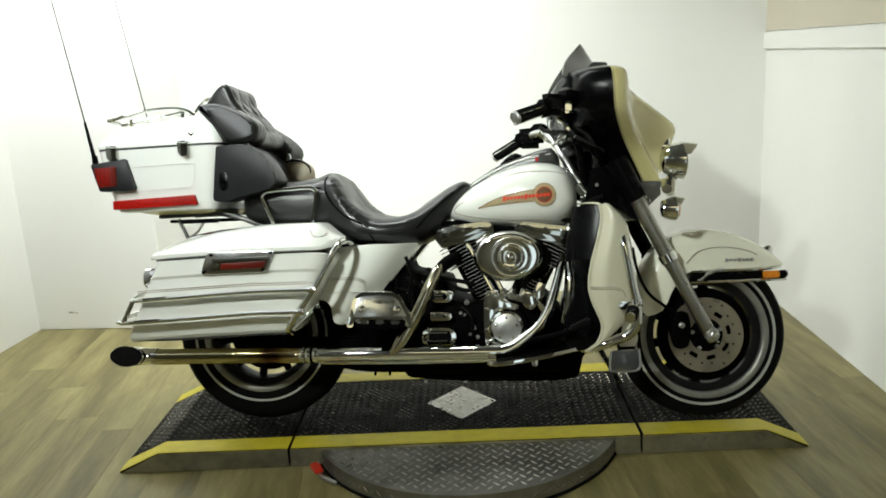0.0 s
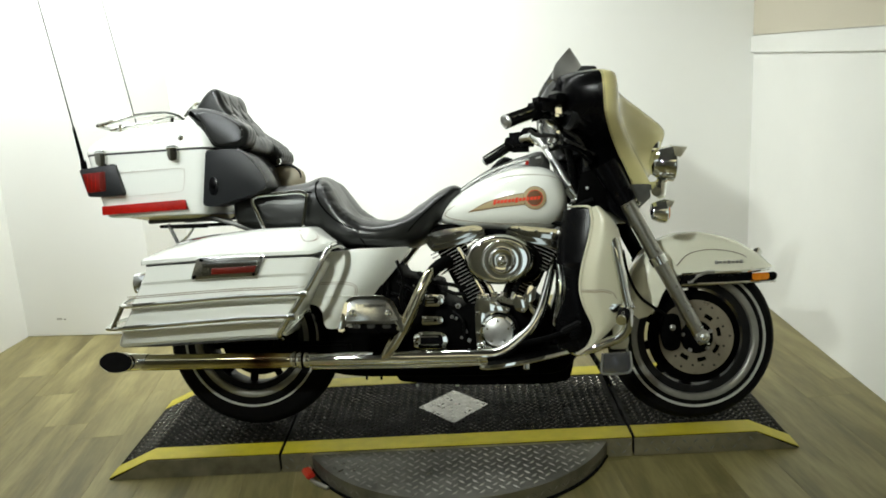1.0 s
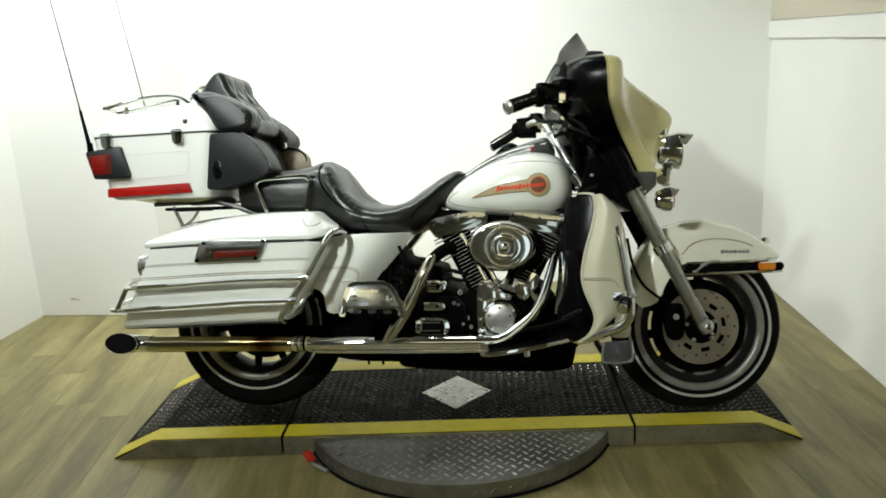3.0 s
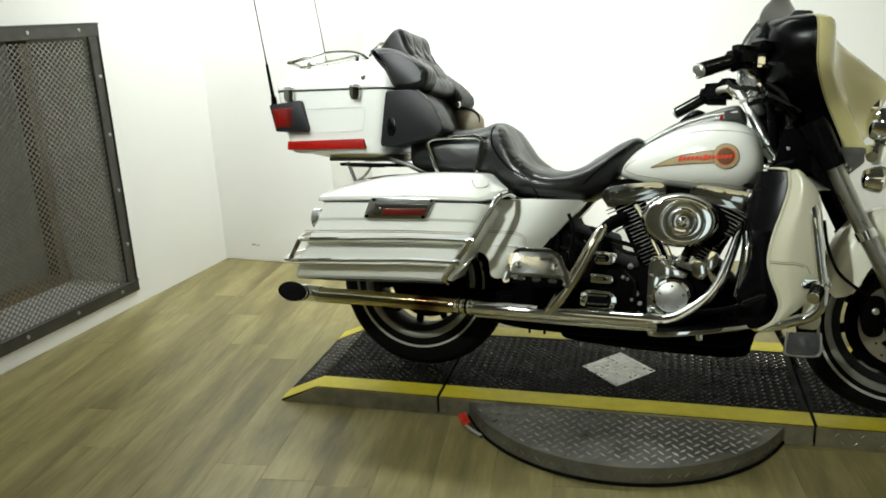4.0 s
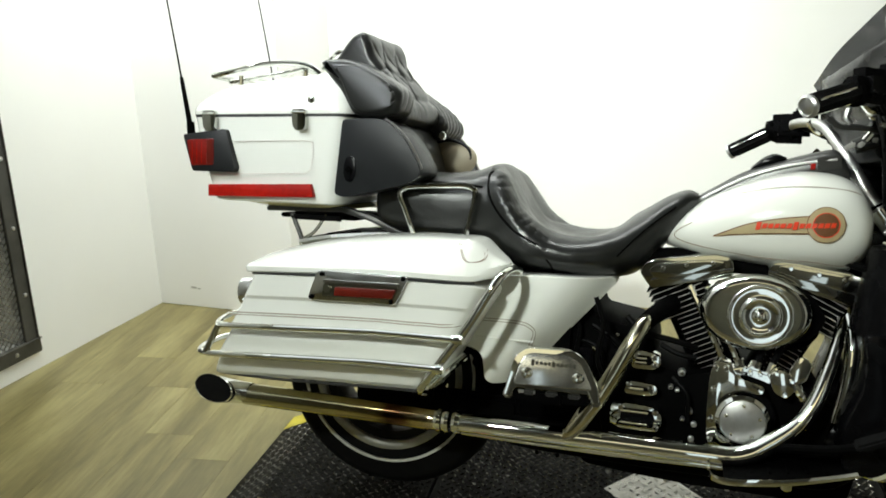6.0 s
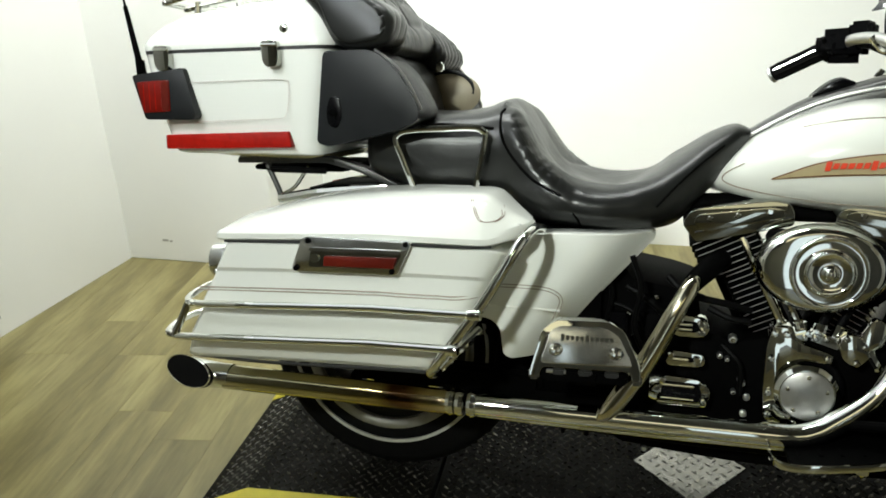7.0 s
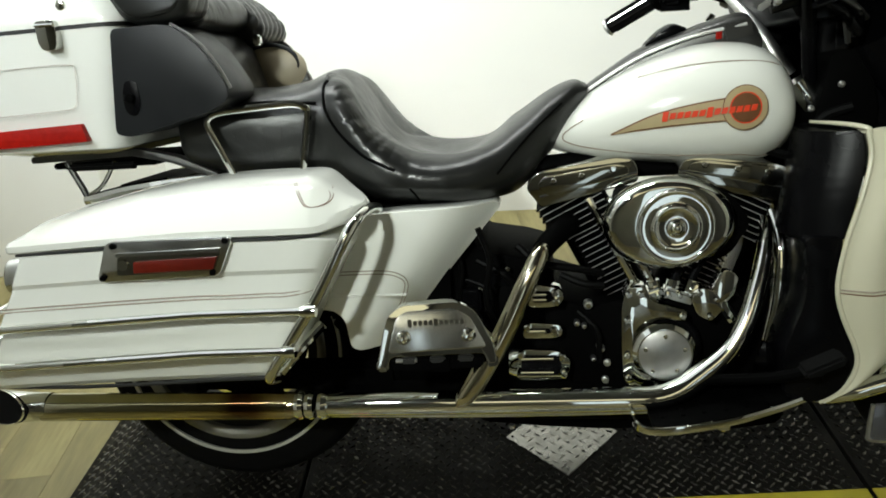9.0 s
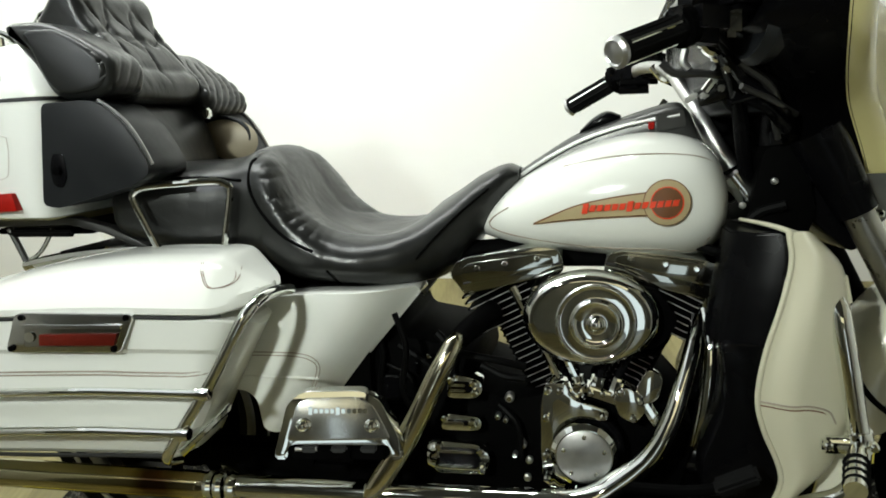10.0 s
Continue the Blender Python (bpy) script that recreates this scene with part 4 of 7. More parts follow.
# tank, dash, emblem
TANK = [(-0.080, 0.748, 0.772, 0.030, 0, 2.0), (-0.060, 0.738, 0.795, 0.075, 0, 2.1), (0.0, 0.722, 0.838, 0.125, 0, 2.3), (0.10, 0.708, 0.892, 0.170, 0, 2.4), (0.20, 0.700, 0.924, 0.190, 0, 2.5),
        (0.28, 0.698, 0.928, 0.192, 0, 2.5), (0.335, 0.704, 0.912, 0.178, 0, 2.4), (0.368, 0.722, 0.880, 0.145, 0, 2.2), (0.384, 0.752, 0.842, 0.085, 0, 2.0), (0.388, 0.775, 0.820, 0.030, 0, 2.0)]
tank = part("fuel_tank", loft_x(TANK, 7, 44), WHITE, bike, "white gloss fuel tank with tan and red emblem")


def tank_y(x, z):
    """Half width of the tank at x, z."""
    c = curve(TANK, 8)
    lo, hi, hw, e = (np.interp(x, c[:, 0], c[:, k]) for k in (1, 2, 3, 5))
    s = min(0.999, abs((z - (lo + hi) / 2) / ((hi - lo) / 2)))
    return hw * (1 - s ** e) ** (1 / e)


def decal(name, top, bottom, off, material, parent):
    """Strip decal between an upper and a lower curve along the tank."""
    t, b = curve(top, 6), curve(bottom, 6)
    rings = []
    for (x0, z0), (x1, z1) in zip(t, b):
        col = [(x0 + (x1 - x0) * j / 4, z0 + (z1 - z0) * j / 4) for j in range(5)]
        rings.append([(x, -tank_y(x, z) - off, z) for x, z in col])
    return part(name, shell_thick(loft(rings, False, False), -0.0015), material, parent, sharp=60)


def disc_on_tank(cx, cz, r0, r1, off, material, parent, name):
    rings = []
    for r in np.linspace(r0, r1, 5):
        rings.append([(cx + r * math.cos(a), -tank_y(cx + r * math.cos(a), cz + r * math.sin(a)) - off, cz + r * math.sin(a)) for a in (2 * math.pi * k / 40 for k in range(40))])
    return part(name, shell_thick(loft(rings, False, True), -0.0015), material, parent, sharp=60)


decal("emblem_outline", [(0.050, 0.7765), (0.12, 0.808), (0.19, 0.8245), (0.262, 0.834)], [(0.047, 0.7725), (0.10, 0.7805), (0.17, 0.7875), (0.262, 0.7925)], 0.0022, BROWN, tank)
decal("emblem_band", [(0.054, 0.7755), (0.12, 0.8055), (0.19, 0.822), (0.262, 0.8315)], [(0.052, 0.7745), (0.10, 0.783), (0.17, 0.790), (0.262, 0.795)], 0.0032, TAN, tank)
disc_on_tank(0.272, 0.813, 0.0005, 0.0385, 0.0040, BROWN, tank, "emblem_outline_disc")
disc_on_tank(0.272, 0.813, 0.0005, 0.0370, 0.0048, TAN, tank, "emblem_disc")
disc_on_tank(0.272, 0.813, 0.0005, 0.0265, 0.0056, BROWN, tank, "emblem_centre")
disc_on_tank(0.272, 0.813, 0.0250, 0.0268, 0.0066, REDP, tank, "emblem_ring")
random.seed(4)
for k in range(13):
    x = 0.136 + 0.0122 * k
    zc = 0.8035 + 0.062 * (x - 0.136)
    h = 0.0105 if k not in (0, 6) else 0.017
    dx = 0.003
    decal("letter_bar", [(x, zc + h * 0.5), (x + 0.0095, zc + h * 0.5 + 0.0008)], [(x - dx, zc - h * 0.5), (x + 0.0095 - dx, zc - h * 0.5 + 0.0008)], 0.0076, REDP, tank)
stripe_pts = [(0.345, 0.748), (0.325, 0.722), (0.26, 0.728), (0.15, 0.731), (0.03, 0.745), (-0.025, 0.757), (-0.038, 0.768), (-0.028, 0.782), (0.0, 0.80)]
part("pinstripe", tube([(x, -tank_y(x, z) - 0.0004, z) for x, z in stripe_pts], 0.0014, 5, 6), STRIPE, tank)
part("pinstripe", tube([(x, -tank_y(x, z) - 0.0004, z) for x, z in ((0.10, 0.872), (0.18, 0.888), (0.26, 0.892), (0.33, 0.884), (0.368, 0.862))], 0.0014, 5, 6), STRIPE, tank)
dash = part("dash_console", loft_x([(-0.01, 0.80, 0.846, 0.028, 0, 3), (0.05, 0.83, 0.885, 0.038, 0, 3), (0.12, 0.86, 0.926, 0.046, 0, 3), (0.20, 0.885, 0.953, 0.058, 0, 3.4), (0.29, 0.90, 0.978, 0.070, 0, 3.4), (0.315, 0.90, 0.965, 0.070, 0, 3.4), (0.33, 0.90, 0.935, 0.066, 0, 3)], 5, 28), SATIN, bike, "dark satin tank console with chrome edge")
for s in (-1, 1):
    part("console_trim", tube([(0.0, s * 0.034, 0.842), (0.06, s * 0.045, 0.880), (0.13, s * 0.054, 0.915), (0.21, s * 0.066, 0.940), (0.30, s * 0.076, 0.955)], 0.0035, 8, 5), DULL, dash)
part("fuel_door", loft_x([(0.125, 0.925, 0.932, 0.025, 0, 3), (0.15, 0.93, 0.955, 0.032, 0, 3), (0.175, 0.935, 0.966, 0.034, 0, 3), (0.20, 0.945, 0.958, 0.03, 0, 3)], 4, 20), BLACKG, dash)
part("warning_lamp", box((0.252, -0.068, 0.940), (0.010, 0.006, 0.018), 0.001), RED, dash)
part("console_plate", box((0.285, -0.074, 0.945), (0.05, 0.006, 0.03), 0.002, Matrix.Rotation(radians(-10), 4, "Y")), SATIN, dash)

# seat
SEAT = [(0.012, 0.838, 0.864, 0.055, 0, 2.4), (-0.015, 0.79, 0.872, 0.085, 0, 2.6), (-0.06, 0.735, 0.856, 0.118, 0, 2.4), (-0.12, 0.668, 0.817, 0.160, 0, 2.4), (-0.18, 0.650, 0.783, 0.192, 0, 2.4), (-0.25, 0.648, 0.767, 0.212, 0, 2.4),
        (-0.32, 0.652, 0.776, 0.217, 0, 2.5), (-0.38, 0.658, 0.806, 0.215, 0, 2.7), (-0.43, 0.670, 0.876, 0.203, 0, 2.9), (-0.475, 0.685, 0.920, 0.186, 0, 2.9), (-0.53, 0.700, 0.903, 0.182, 0, 3.2), (-0.62, 0.715, 0.893, 0.190, 0, 3.4),
        (-0.70, 0.73, 0.894, 0.188, 0, 3.4), (-0.76, 0.745, 0.885, 0.175, 0, 3.2), (-0.785, 0.77, 0.86, 0.12, 0, 2.6)]
bm = loft_x(SEAT, 16, 140)
random.seed(2)
WELT = curve([(-0.467, 0.912), (-0.477, 0.893), (-0.472, 0.856), (-0.458, 0.825), (-0.432, 0.793), (-0.398, 0.763), (-0.362, 0.744), (-0.343, 0.735)], 8)
WLEN = np.concatenate([[0], np.cumsum(np.hypot(*np.diff(WELT, axis=0).T))])
for v in bm.verts:
    x, y, z = v.co
    top = np.interp(-x, [-p[0] for p in SEAT], [p[2] for p in SEAT])
    if -0.52 < x < -0.32 and z > 0.69:
        dd = np.hypot(WELT[:, 0] - x, WELT[:, 1] - z)
        k = int(dd.argmin())
        d = float(dd[k])
        ahead = (x - WELT[k, 0]) + (z - WELT[k, 1]) * 0.7 > -0.004
        if ahead and d < 0.065 and abs(y) > 0.06:
            w = math.sin(math.pi * min(1.0, d / 0.065)) * min(1.0, (abs(y) - 0.06) / 0.06) * max(0.0, min(1.0, (-0.32 - x) / 0.05))
            puff = 0.010 * w
            fold = -0.0042 * w * (1 - abs(math.sin(math.pi * (WLEN[k] / 0.026 + 1.6 * noise.noise(v.co * 11))))) ** 3 * (0.7 + 0.9 * noise.noise(v.co * 9))
            v.co += Vector((0.45, math.copysign(0.75, y), 0.45)) * (puff + fold)
    if z > top - 0.03 and -0.44 < x < -0.14:
        v.co.z -= 0.030 * max(0.0, 1 - (y / 0.15) ** 2) * math.sin(math.pi * (x + 0.44) / 0.30)
    if z > top - 0.035 and -0.47 < x < -0.16:
        th, rad = math.atan2(y, x + 0.47), math.hypot(x + 0.47, y)
        v.co.z -= 0.0045 * (1 - abs(math.sin(3.2 * th + 1.4 * noise.noise(v.co * 7) + 0.6))) ** 4 * math.exp(-((rad - 0.16) / 0.09) ** 2)
    v.co += 0.0015 * noise.noise_vector(v.co * 12)
    v.co.y += 0.0012 * noise.noise(Vector((x * 26, 3.1, z * 8)))
seat = part("seat", bm, LEATHER, bike, "black leather two-up touring seat with pleats", sharp=70)


def seat_y(x, z):
    c = curve(SEAT[::-1], 8)
    lo, hi, hw, e = (np.interp(x, c[:, 0], c[:, k]) for k in (1, 2, 3, 5))
    s = min(0.999, abs((z - (lo + hi) / 2) / ((hi - lo) / 2)))
    return hw * (1 - s ** e) ** (1 / e)


part("seam_welt", tube([(x, -seat_y(x, z) - 0.001, z) for x, z in ((-0.474, 0.900), (-0.478, 0.890), (-0.473, 0.856), (-0.459, 0.825), (-0.433, 0.793), (-0.399, 0.763), (-0.363, 0.744), (-0.343, 0.735))], 0.003, 6, 6), BLACKM, seat)
part("seam_welt", tube([(x, -seat_y(x, z) - 0.001, z) for x, z in ((-0.74, 0.845), (-0.65, 0.866), (-0.56, 0.868), (-0.49, 0.862))], 0.003, 6, 6), BLACKM, seat)
part("seam_welt", tube([(x, -seat_y(x, z) - 0.0028, z) for x, z in ((-0.038, 0.833), (-0.09, 0.79), (-0.125, 0.755), (-0.160, 0.716))], 0.0022, 6, 6), BLACKM, seat)
part("seam_welt", tube([(x, -seat_y(x, z) - 0.001, z) for x, z in ((-0.318, 0.70), (-0.310, 0.688), (-0.307, 0.678), (-0.307, 0.668))], 0.0022, 6, 5), BLACKM, seat)
for s in (-1, 1):
    part("grab_rail", tube([(-0.642, s * 0.212, 0.725), (-0.670, s * 0.222, 0.80), (-0.683, s * 0.226, 0.836), (-0.675, s * 0.226, 0.851), (-0.65, s * 0.225, 0.858), (-0.585, s * 0.218, 0.862), (-0.525, s * 0.208, 0.864), (-0.504, s * 0.204, 0.856), (-0.500, s * 0.202, 0.840), (-0.520, s * 0.205, 0.735)], 0.0068, 10, 5), CHROME, bike, "chrome passenger grab rail")

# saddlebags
def bag_fit(bm):
    """Moves the case inward, back and down, more at its tail, to fit the camera's view."""
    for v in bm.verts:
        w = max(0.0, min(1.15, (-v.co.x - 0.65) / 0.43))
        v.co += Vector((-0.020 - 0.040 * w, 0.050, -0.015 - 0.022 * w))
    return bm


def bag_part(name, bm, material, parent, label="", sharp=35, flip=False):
    return part(name, bag_fit(bm), material, parent, label, sharp, flip=flip)


def saddlebag(s):
    fl = s > 0
    prof = [(0.245, 0.402), (0.362, 0.400), (0.382, 0.403), (0.394, 0.414), (0.411, 0.452), (0.4270, 0.460), (0.4260, 0.470), (0.4190, 0.526), (0.4390, 0.536), (0.4380, 0.546), (0.4325, 0.600), (0.4330, 0.606), (0.4400, 0.615), (0.4420, 0.664), (0.438, 0.667), (0.245, 0.667)]
    rings = []
    for u, sq in ((0.0, 0.80), (0.004, 0.90), (0.014, 0.965), (0.04, 1.0), (0.5, 1.0), (0.87, 1.0), (0.905, 0.985), (0.94, 0.93), (0.965, 0.83), (0.985, 0.66), (0.996, 0.40), (1.0, 0.10)):
        rings.append([((-1.072 + (z - 0.402) * 0.48) * (1 - u) + (-0.512 + (z - 0.402) * 0.46) * u, -(0.335 + (y - 0.335) * sq), 0.535 + (z - 0.535) * (1 - (1 - sq) * 0.25)) for y, z in prof])
    root = bag_part("saddlebag", loft(rings), WHITE, bike, "white hard saddlebag with chrome guard rails", sharp=22, flip=fl)
    rings = []
    for x, top, sq in curve([(-0.966, 0.684, 0.80), (-0.960, 0.695, 0.93), (-0.945, 0.707, 0.99), (-0.90, 0.723, 1.0), (-0.77, 0.749, 1.0), (-0.61, 0.760, 1.0), (-0.50, 0.761, 1.0), (-0.456, 0.760, 0.98), (-0.434, 0.752, 0.93), (-0.404, 0.729, 0.76), (-0.376, 0.713, 0.45), (-0.362, 0.705, 0.12)], 5):
        h = top - 0.672
        pr = [(0.245, 0.672), (0.440, 0.672), (0.4455, 0.675), (0.4465, 0.672 + min(0.014, h * 0.5)), (0.440, 0.672 + min(0.024, h * 0.65)), (0.405, 0.672 + h * 0.80), (0.378, 0.672 + h * 0.955), (0.345, 0.672 + h), (0.245, 0.672 + h)]
        sl = max(0.0, x + 0.43) / 0.062
        rings.append([(x, -(0.335 + (y - 0.335) * sq), z + 0.014 * sl * (z < 0.70)) for y, z in pr])
    lrows = [(r[0][0], [(-p[1], p[2]) for p in r[3:8]]) for r in rings]

    def lid_y(x, z):
        k = max(1, min(len(lrows) - 1, sum(r[0] < x for r in lrows)))
        lo, hi = (float(np.interp(z, [q[1] for q in lrows[i][1]], [q[0] for q in lrows[i][1]])) for i in (k - 1, k))
        return lo + (hi - lo) * (x - lrows[k - 1][0]) / (lrows[k][0] - lrows[k - 1][0])
    lid = bag_part("lid", loft(rings), WHITE, root, "white saddlebag lid", sharp=28, flip=fl)
    bag_part("lid_seam", tube([(-0.944, -0.438, 0.669), (-0.80, -0.443, 0.669), (-0.60, -0.443, 0.669), (-0.50, -0.4425, 0.669), (-0.455, -0.440, 0.670), (-0.425, -0.428, 0.672)], 0.0028, 6, 3), DARKLINE, root, flip=fl)
    for o in (0.0, 0.0035):
        bag_part("lid_pinstripe", tube([(x - o, -lid_y(x - o, z) - 0.0002, z) for x, z in ((-0.470, 0.752), (-0.462, 0.740), (-0.452, 0.723), (-0.444, 0.7165), (-0.434, 0.7150), (-0.420, 0.7165), (-0.412, 0.721), (-0.411, 0.728), (-0.418, 0.739))], 0.0007, 5, 5), BROWN, root, flip=fl)
    for z, w in ((0.572, 0.0016), (0.566, 0.0016)):
        bag_part("pinstripe", tube([(-1.01, -0.4345, z), (-0.80, -0.4365, z + 0.001), (-0.60, -0.4365, z), (-0.53, -0.4355, z + 0.001), (-0.495, -0.4345, z + 0.001), (-0.468, -0.427, z + 0.003), (-0.452, -0.416, z + 0.006)], w, 5, 4), STRIPE, root, flip=fl)
    pl = bag_part("lamp_plate", prism(rounded([(-0.782, 0.682), (-0.568, 0.677), (-0.600, 0.610), (-0.806, 0.613)], 0.012), -0.452, -0.441, 0.003), PLATEM, root, "chrome plate with red reflector", flip=fl)
    # Flat panel in dimmed chrome: the well's shade is colour, not depth.
    bag_part("plate_dim_panel", prism(rounded([(-0.765, 0.655), (-0.590, 0.652), (-0.605, 0.622), (-0.770, 0.622)], 0.006), -0.4535, -0.4515, 0.0006, 1), DARKCHR, pl, flip=fl)
    bag_part("reflector", prism(rounded([(-0.738, 0.645), (-0.598, 0.645), (-0.606, 0.624), (-0.740, 0.625)], 0.003), -0.458, -0.452, 0.0015), REDD, pl, "red reflector, darkened in colour for its recess", flip=fl)
    bag_part("plate_lip", prism(rounded([(-0.765, 0.662), (-0.590, 0.659), (-0.593, 0.652), (-0.767, 0.655)], 0.002), -0.457, -0.4515, 0.001, 1), PLATEM, pl, flip=fl)
    for x, z in ((-0.770, 0.674), (-0.582, 0.671), (-0.794, 0.620), (-0.610, 0.617)):
        bag_part("plate_screw", lathe([(0.0055, 0), (0.0055, 0.003), (0.003, 0.005)], (x, -0.452, z), n=10), BLACKM, pl, flip=fl)
    bag_part("plate_lock", lathe([(0.009, 0), (0.009, 0.004), (0.005, 0.004)], (-0.757, -0.453, 0.640), n=14), CHROME, pl, flip=fl)
    # guard rails
    for z, xr in ((0.547, -1.035), (0.477, -1.082)):
        bag_part("guard_rail", tube([(xr + 0.055, -0.315, z + 0.022), (xr + 0.01, -0.36, z + 0.012), (xr, -0.42, z), (xr + 0.03, -0.462, z - 0.002), (xr + 0.10, -0.468, z - 0.002), (-0.75, -0.472, z + 0.001), (-0.455 - (0.547 - z) * 0.6, -0.470, z + 0.004)], 0.0072, 10, 5), CHROME, root, "chrome guard rail", flip=fl)
        bag_part("rail_end", lathe([(0.0105, -0.012), (0.0115, 0), (0.0105, 0.012)], (-0.445 - (0.547 - z) * 0.6, -0.470, z + 0.004), (1, 0, 0), 12), CHROME, root, flip=fl)
    bag_part("guard_post", tube([(-1.012, -0.466, 0.545), (-1.045, -0.466, 0.476)], 0.0075, 8, 1), CHROME, root, flip=fl)
    bag_part("guard_upright", tube([(-0.352, -0.305, 0.690), (-0.354, -0.36, 0.699), (-0.359, -0.412, 0.697), (-0.376, -0.449, 0.671), (-0.43, -0.462, 0.575), (-0.50, -0.462, 0.475), (-0.535, -0.445, 0.425), (-0.540, -0.40, 0.405)], 0.0098, 12, 6), CHROME, root, "chrome saddlebag guard", flip=fl)
    bag_part("guard_brace", tube([(-0.525, -0.42, 0.425), (-0.495, -0.395, 0.455), (-0.462, -0.35, 0.487)], 0.0095, 10, 4), CHROME, root, flip=fl)
    bag_part("rear_lamp_ring", lathe([(0.030, -0.03), (0.036, -0.026), (0.036, 0.010), (0.034, 0.014), (0.030, 0.012)], (-1.010, -0.335, 0.610), (-1, -0.1, 0.0), 28), PLATEM, root, "chrome rear signal", flip=fl)
    bag_part("bottom_edge", tube([(-1.06, -0.375, 0.404), (-0.9, -0.385, 0.399), (-0.7, -0.388, 0.399), (-0.56, -0.385, 0.400)], 0.004, 6, 4), DARKLINE, root, flip=fl)


saddlebag(-1), saddlebag(1)


def bent_cover(bm):
    """Bends the cover's face away along its slanting front edge."""
    a, d = Vector((-0.145, 0, 0.682)), Vector((-0.185, 0, -0.252)).normalized()
    n = Vector((d.z, 0, -d.x))
    n = n if n.x < 0 else -n
    for o in (0.012, 0.028, 0.045, 0.063, 0.082, 0.10):
        bmesh.ops.bisect_plane(bm, geom=bm.verts[:] + bm.edges[:] + bm.faces[:], plane_co=a + n * o, plane_no=n)
    for v in bm.verts:
        k = max(0.0, 1 - max(0.0, (v.co - a).dot(n)) / 0.10)
        v.co.y += 0.085 * k * k
        v.co += Vector((-0.022, 0.050, -0.018))
    return bm


def cover_line(pts):
    return [(x - 0.022, y + 0.050, z - 0.018) for x, y, z in pts]


for s in (-1, 1):
    fl = s > 0
    sc = part("side_cover", bent_cover(prism(rounded([(-0.455, 0.672), (-0.30, 0.684), (-0.145, 0.682), (-0.135, 0.672), (-0.255, 0.532), (-0.330, 0.430), (-0.36, 0.414), (-0.410, 0.414), (-0.424, 0.425), (-0.430, 0.482), (-0.450, 0.500), (-0.50, 0.505), (-0.50, 0.60)], 0.022), -0.300, -0.235, 0.018, 3)), WHITE, bike, "white side cover", flip=fl)
    for o in (0.0, 0.006):
        part("pinstripe", tube(cover_line([(-0.49, -0.3002, 0.573 - o), (-0.40, -0.3008, 0.575 - o), (-0.345 - o * 0.5, -0.3008, 0.574 - o), (-0.318 - o, -0.3008, 0.566 - o * 0.7), (-0.306 - o, -0.3008, 0.550), (-0.312 - o, -0.3008, 0.525), (-0.330 - o, -0.3008, 0.485), (-0.350 - o, -0.3002, 0.445)]), 0.0011, 5, 6), STRIPE, sc, flip=fl)
    part("cover_crease", tube(cover_line([(-0.49, -0.2995, 0.528), (-0.38, -0.3005, 0.528), (-0.31, -0.2995, 0.528)]), 0.003, 6, 4), WHITE, sc, flip=fl)

# trunk, lamps, rack
def settle(bm):
    """The lid rises a little towards its hinge."""
    for v in bm.verts:
        k = max(0.0, min(1.0, (v.co.z - 0.90) / 0.10))
        v.co.z += k * (0.009 + 0.02 * (v.co.x + 1.05))
        v.co.z += 0.10 * (v.co.x + 0.90) * max(0.0, min(1.0, (v.co.z - 1.04) / 0.07))
    return bm


pak = part("tour_trunk", settle(loft_box([(0.800, -1.175, -0.862, 0.225, 0.03), (0.803, -1.192, -0.850, 0.240, 0.035), (0.815, -1.204, -0.842, 0.250, 0.045), (0.90, -1.228, -0.822, 0.262, 0.05), (0.96, -1.242, -0.812, 0.269, 0.05), (1.008, -1.250, -0.806, 0.273, 0.05)], 3)), WHITE, bike, "white hard tour trunk with chrome rack")
part("trunk_lid", settle(loft_box([(1.013, -1.252, -0.800, 0.276, 0.05), (1.030, -1.250, -0.803, 0.274, 0.05), (1.075, -1.228, -0.818, 0.258, 0.05), (1.102, -1.205, -0.838, 0.236, 0.045), (1.117, -1.175, -0.865, 0.208, 0.04), (1.122, -1.14, -0.895, 0.17, 0.04)], 4)), WHITE, pak, "white trunk lid")
part("trunk_seam", settle(loft_box([(1.006, -1.2515, -0.8045, 0.2738, 0.05), (1.0145, -1.2515, -0.8045, 0.2738, 0.05)], 1)), DARKLINE, pak)
part("trunk_base", loft_z([(0.785, -1.10, -0.88, 0.15, 0, 6), (0.802, -1.17, -0.86, 0.22, 0, 6)], 1, 40), CREAM, pak)
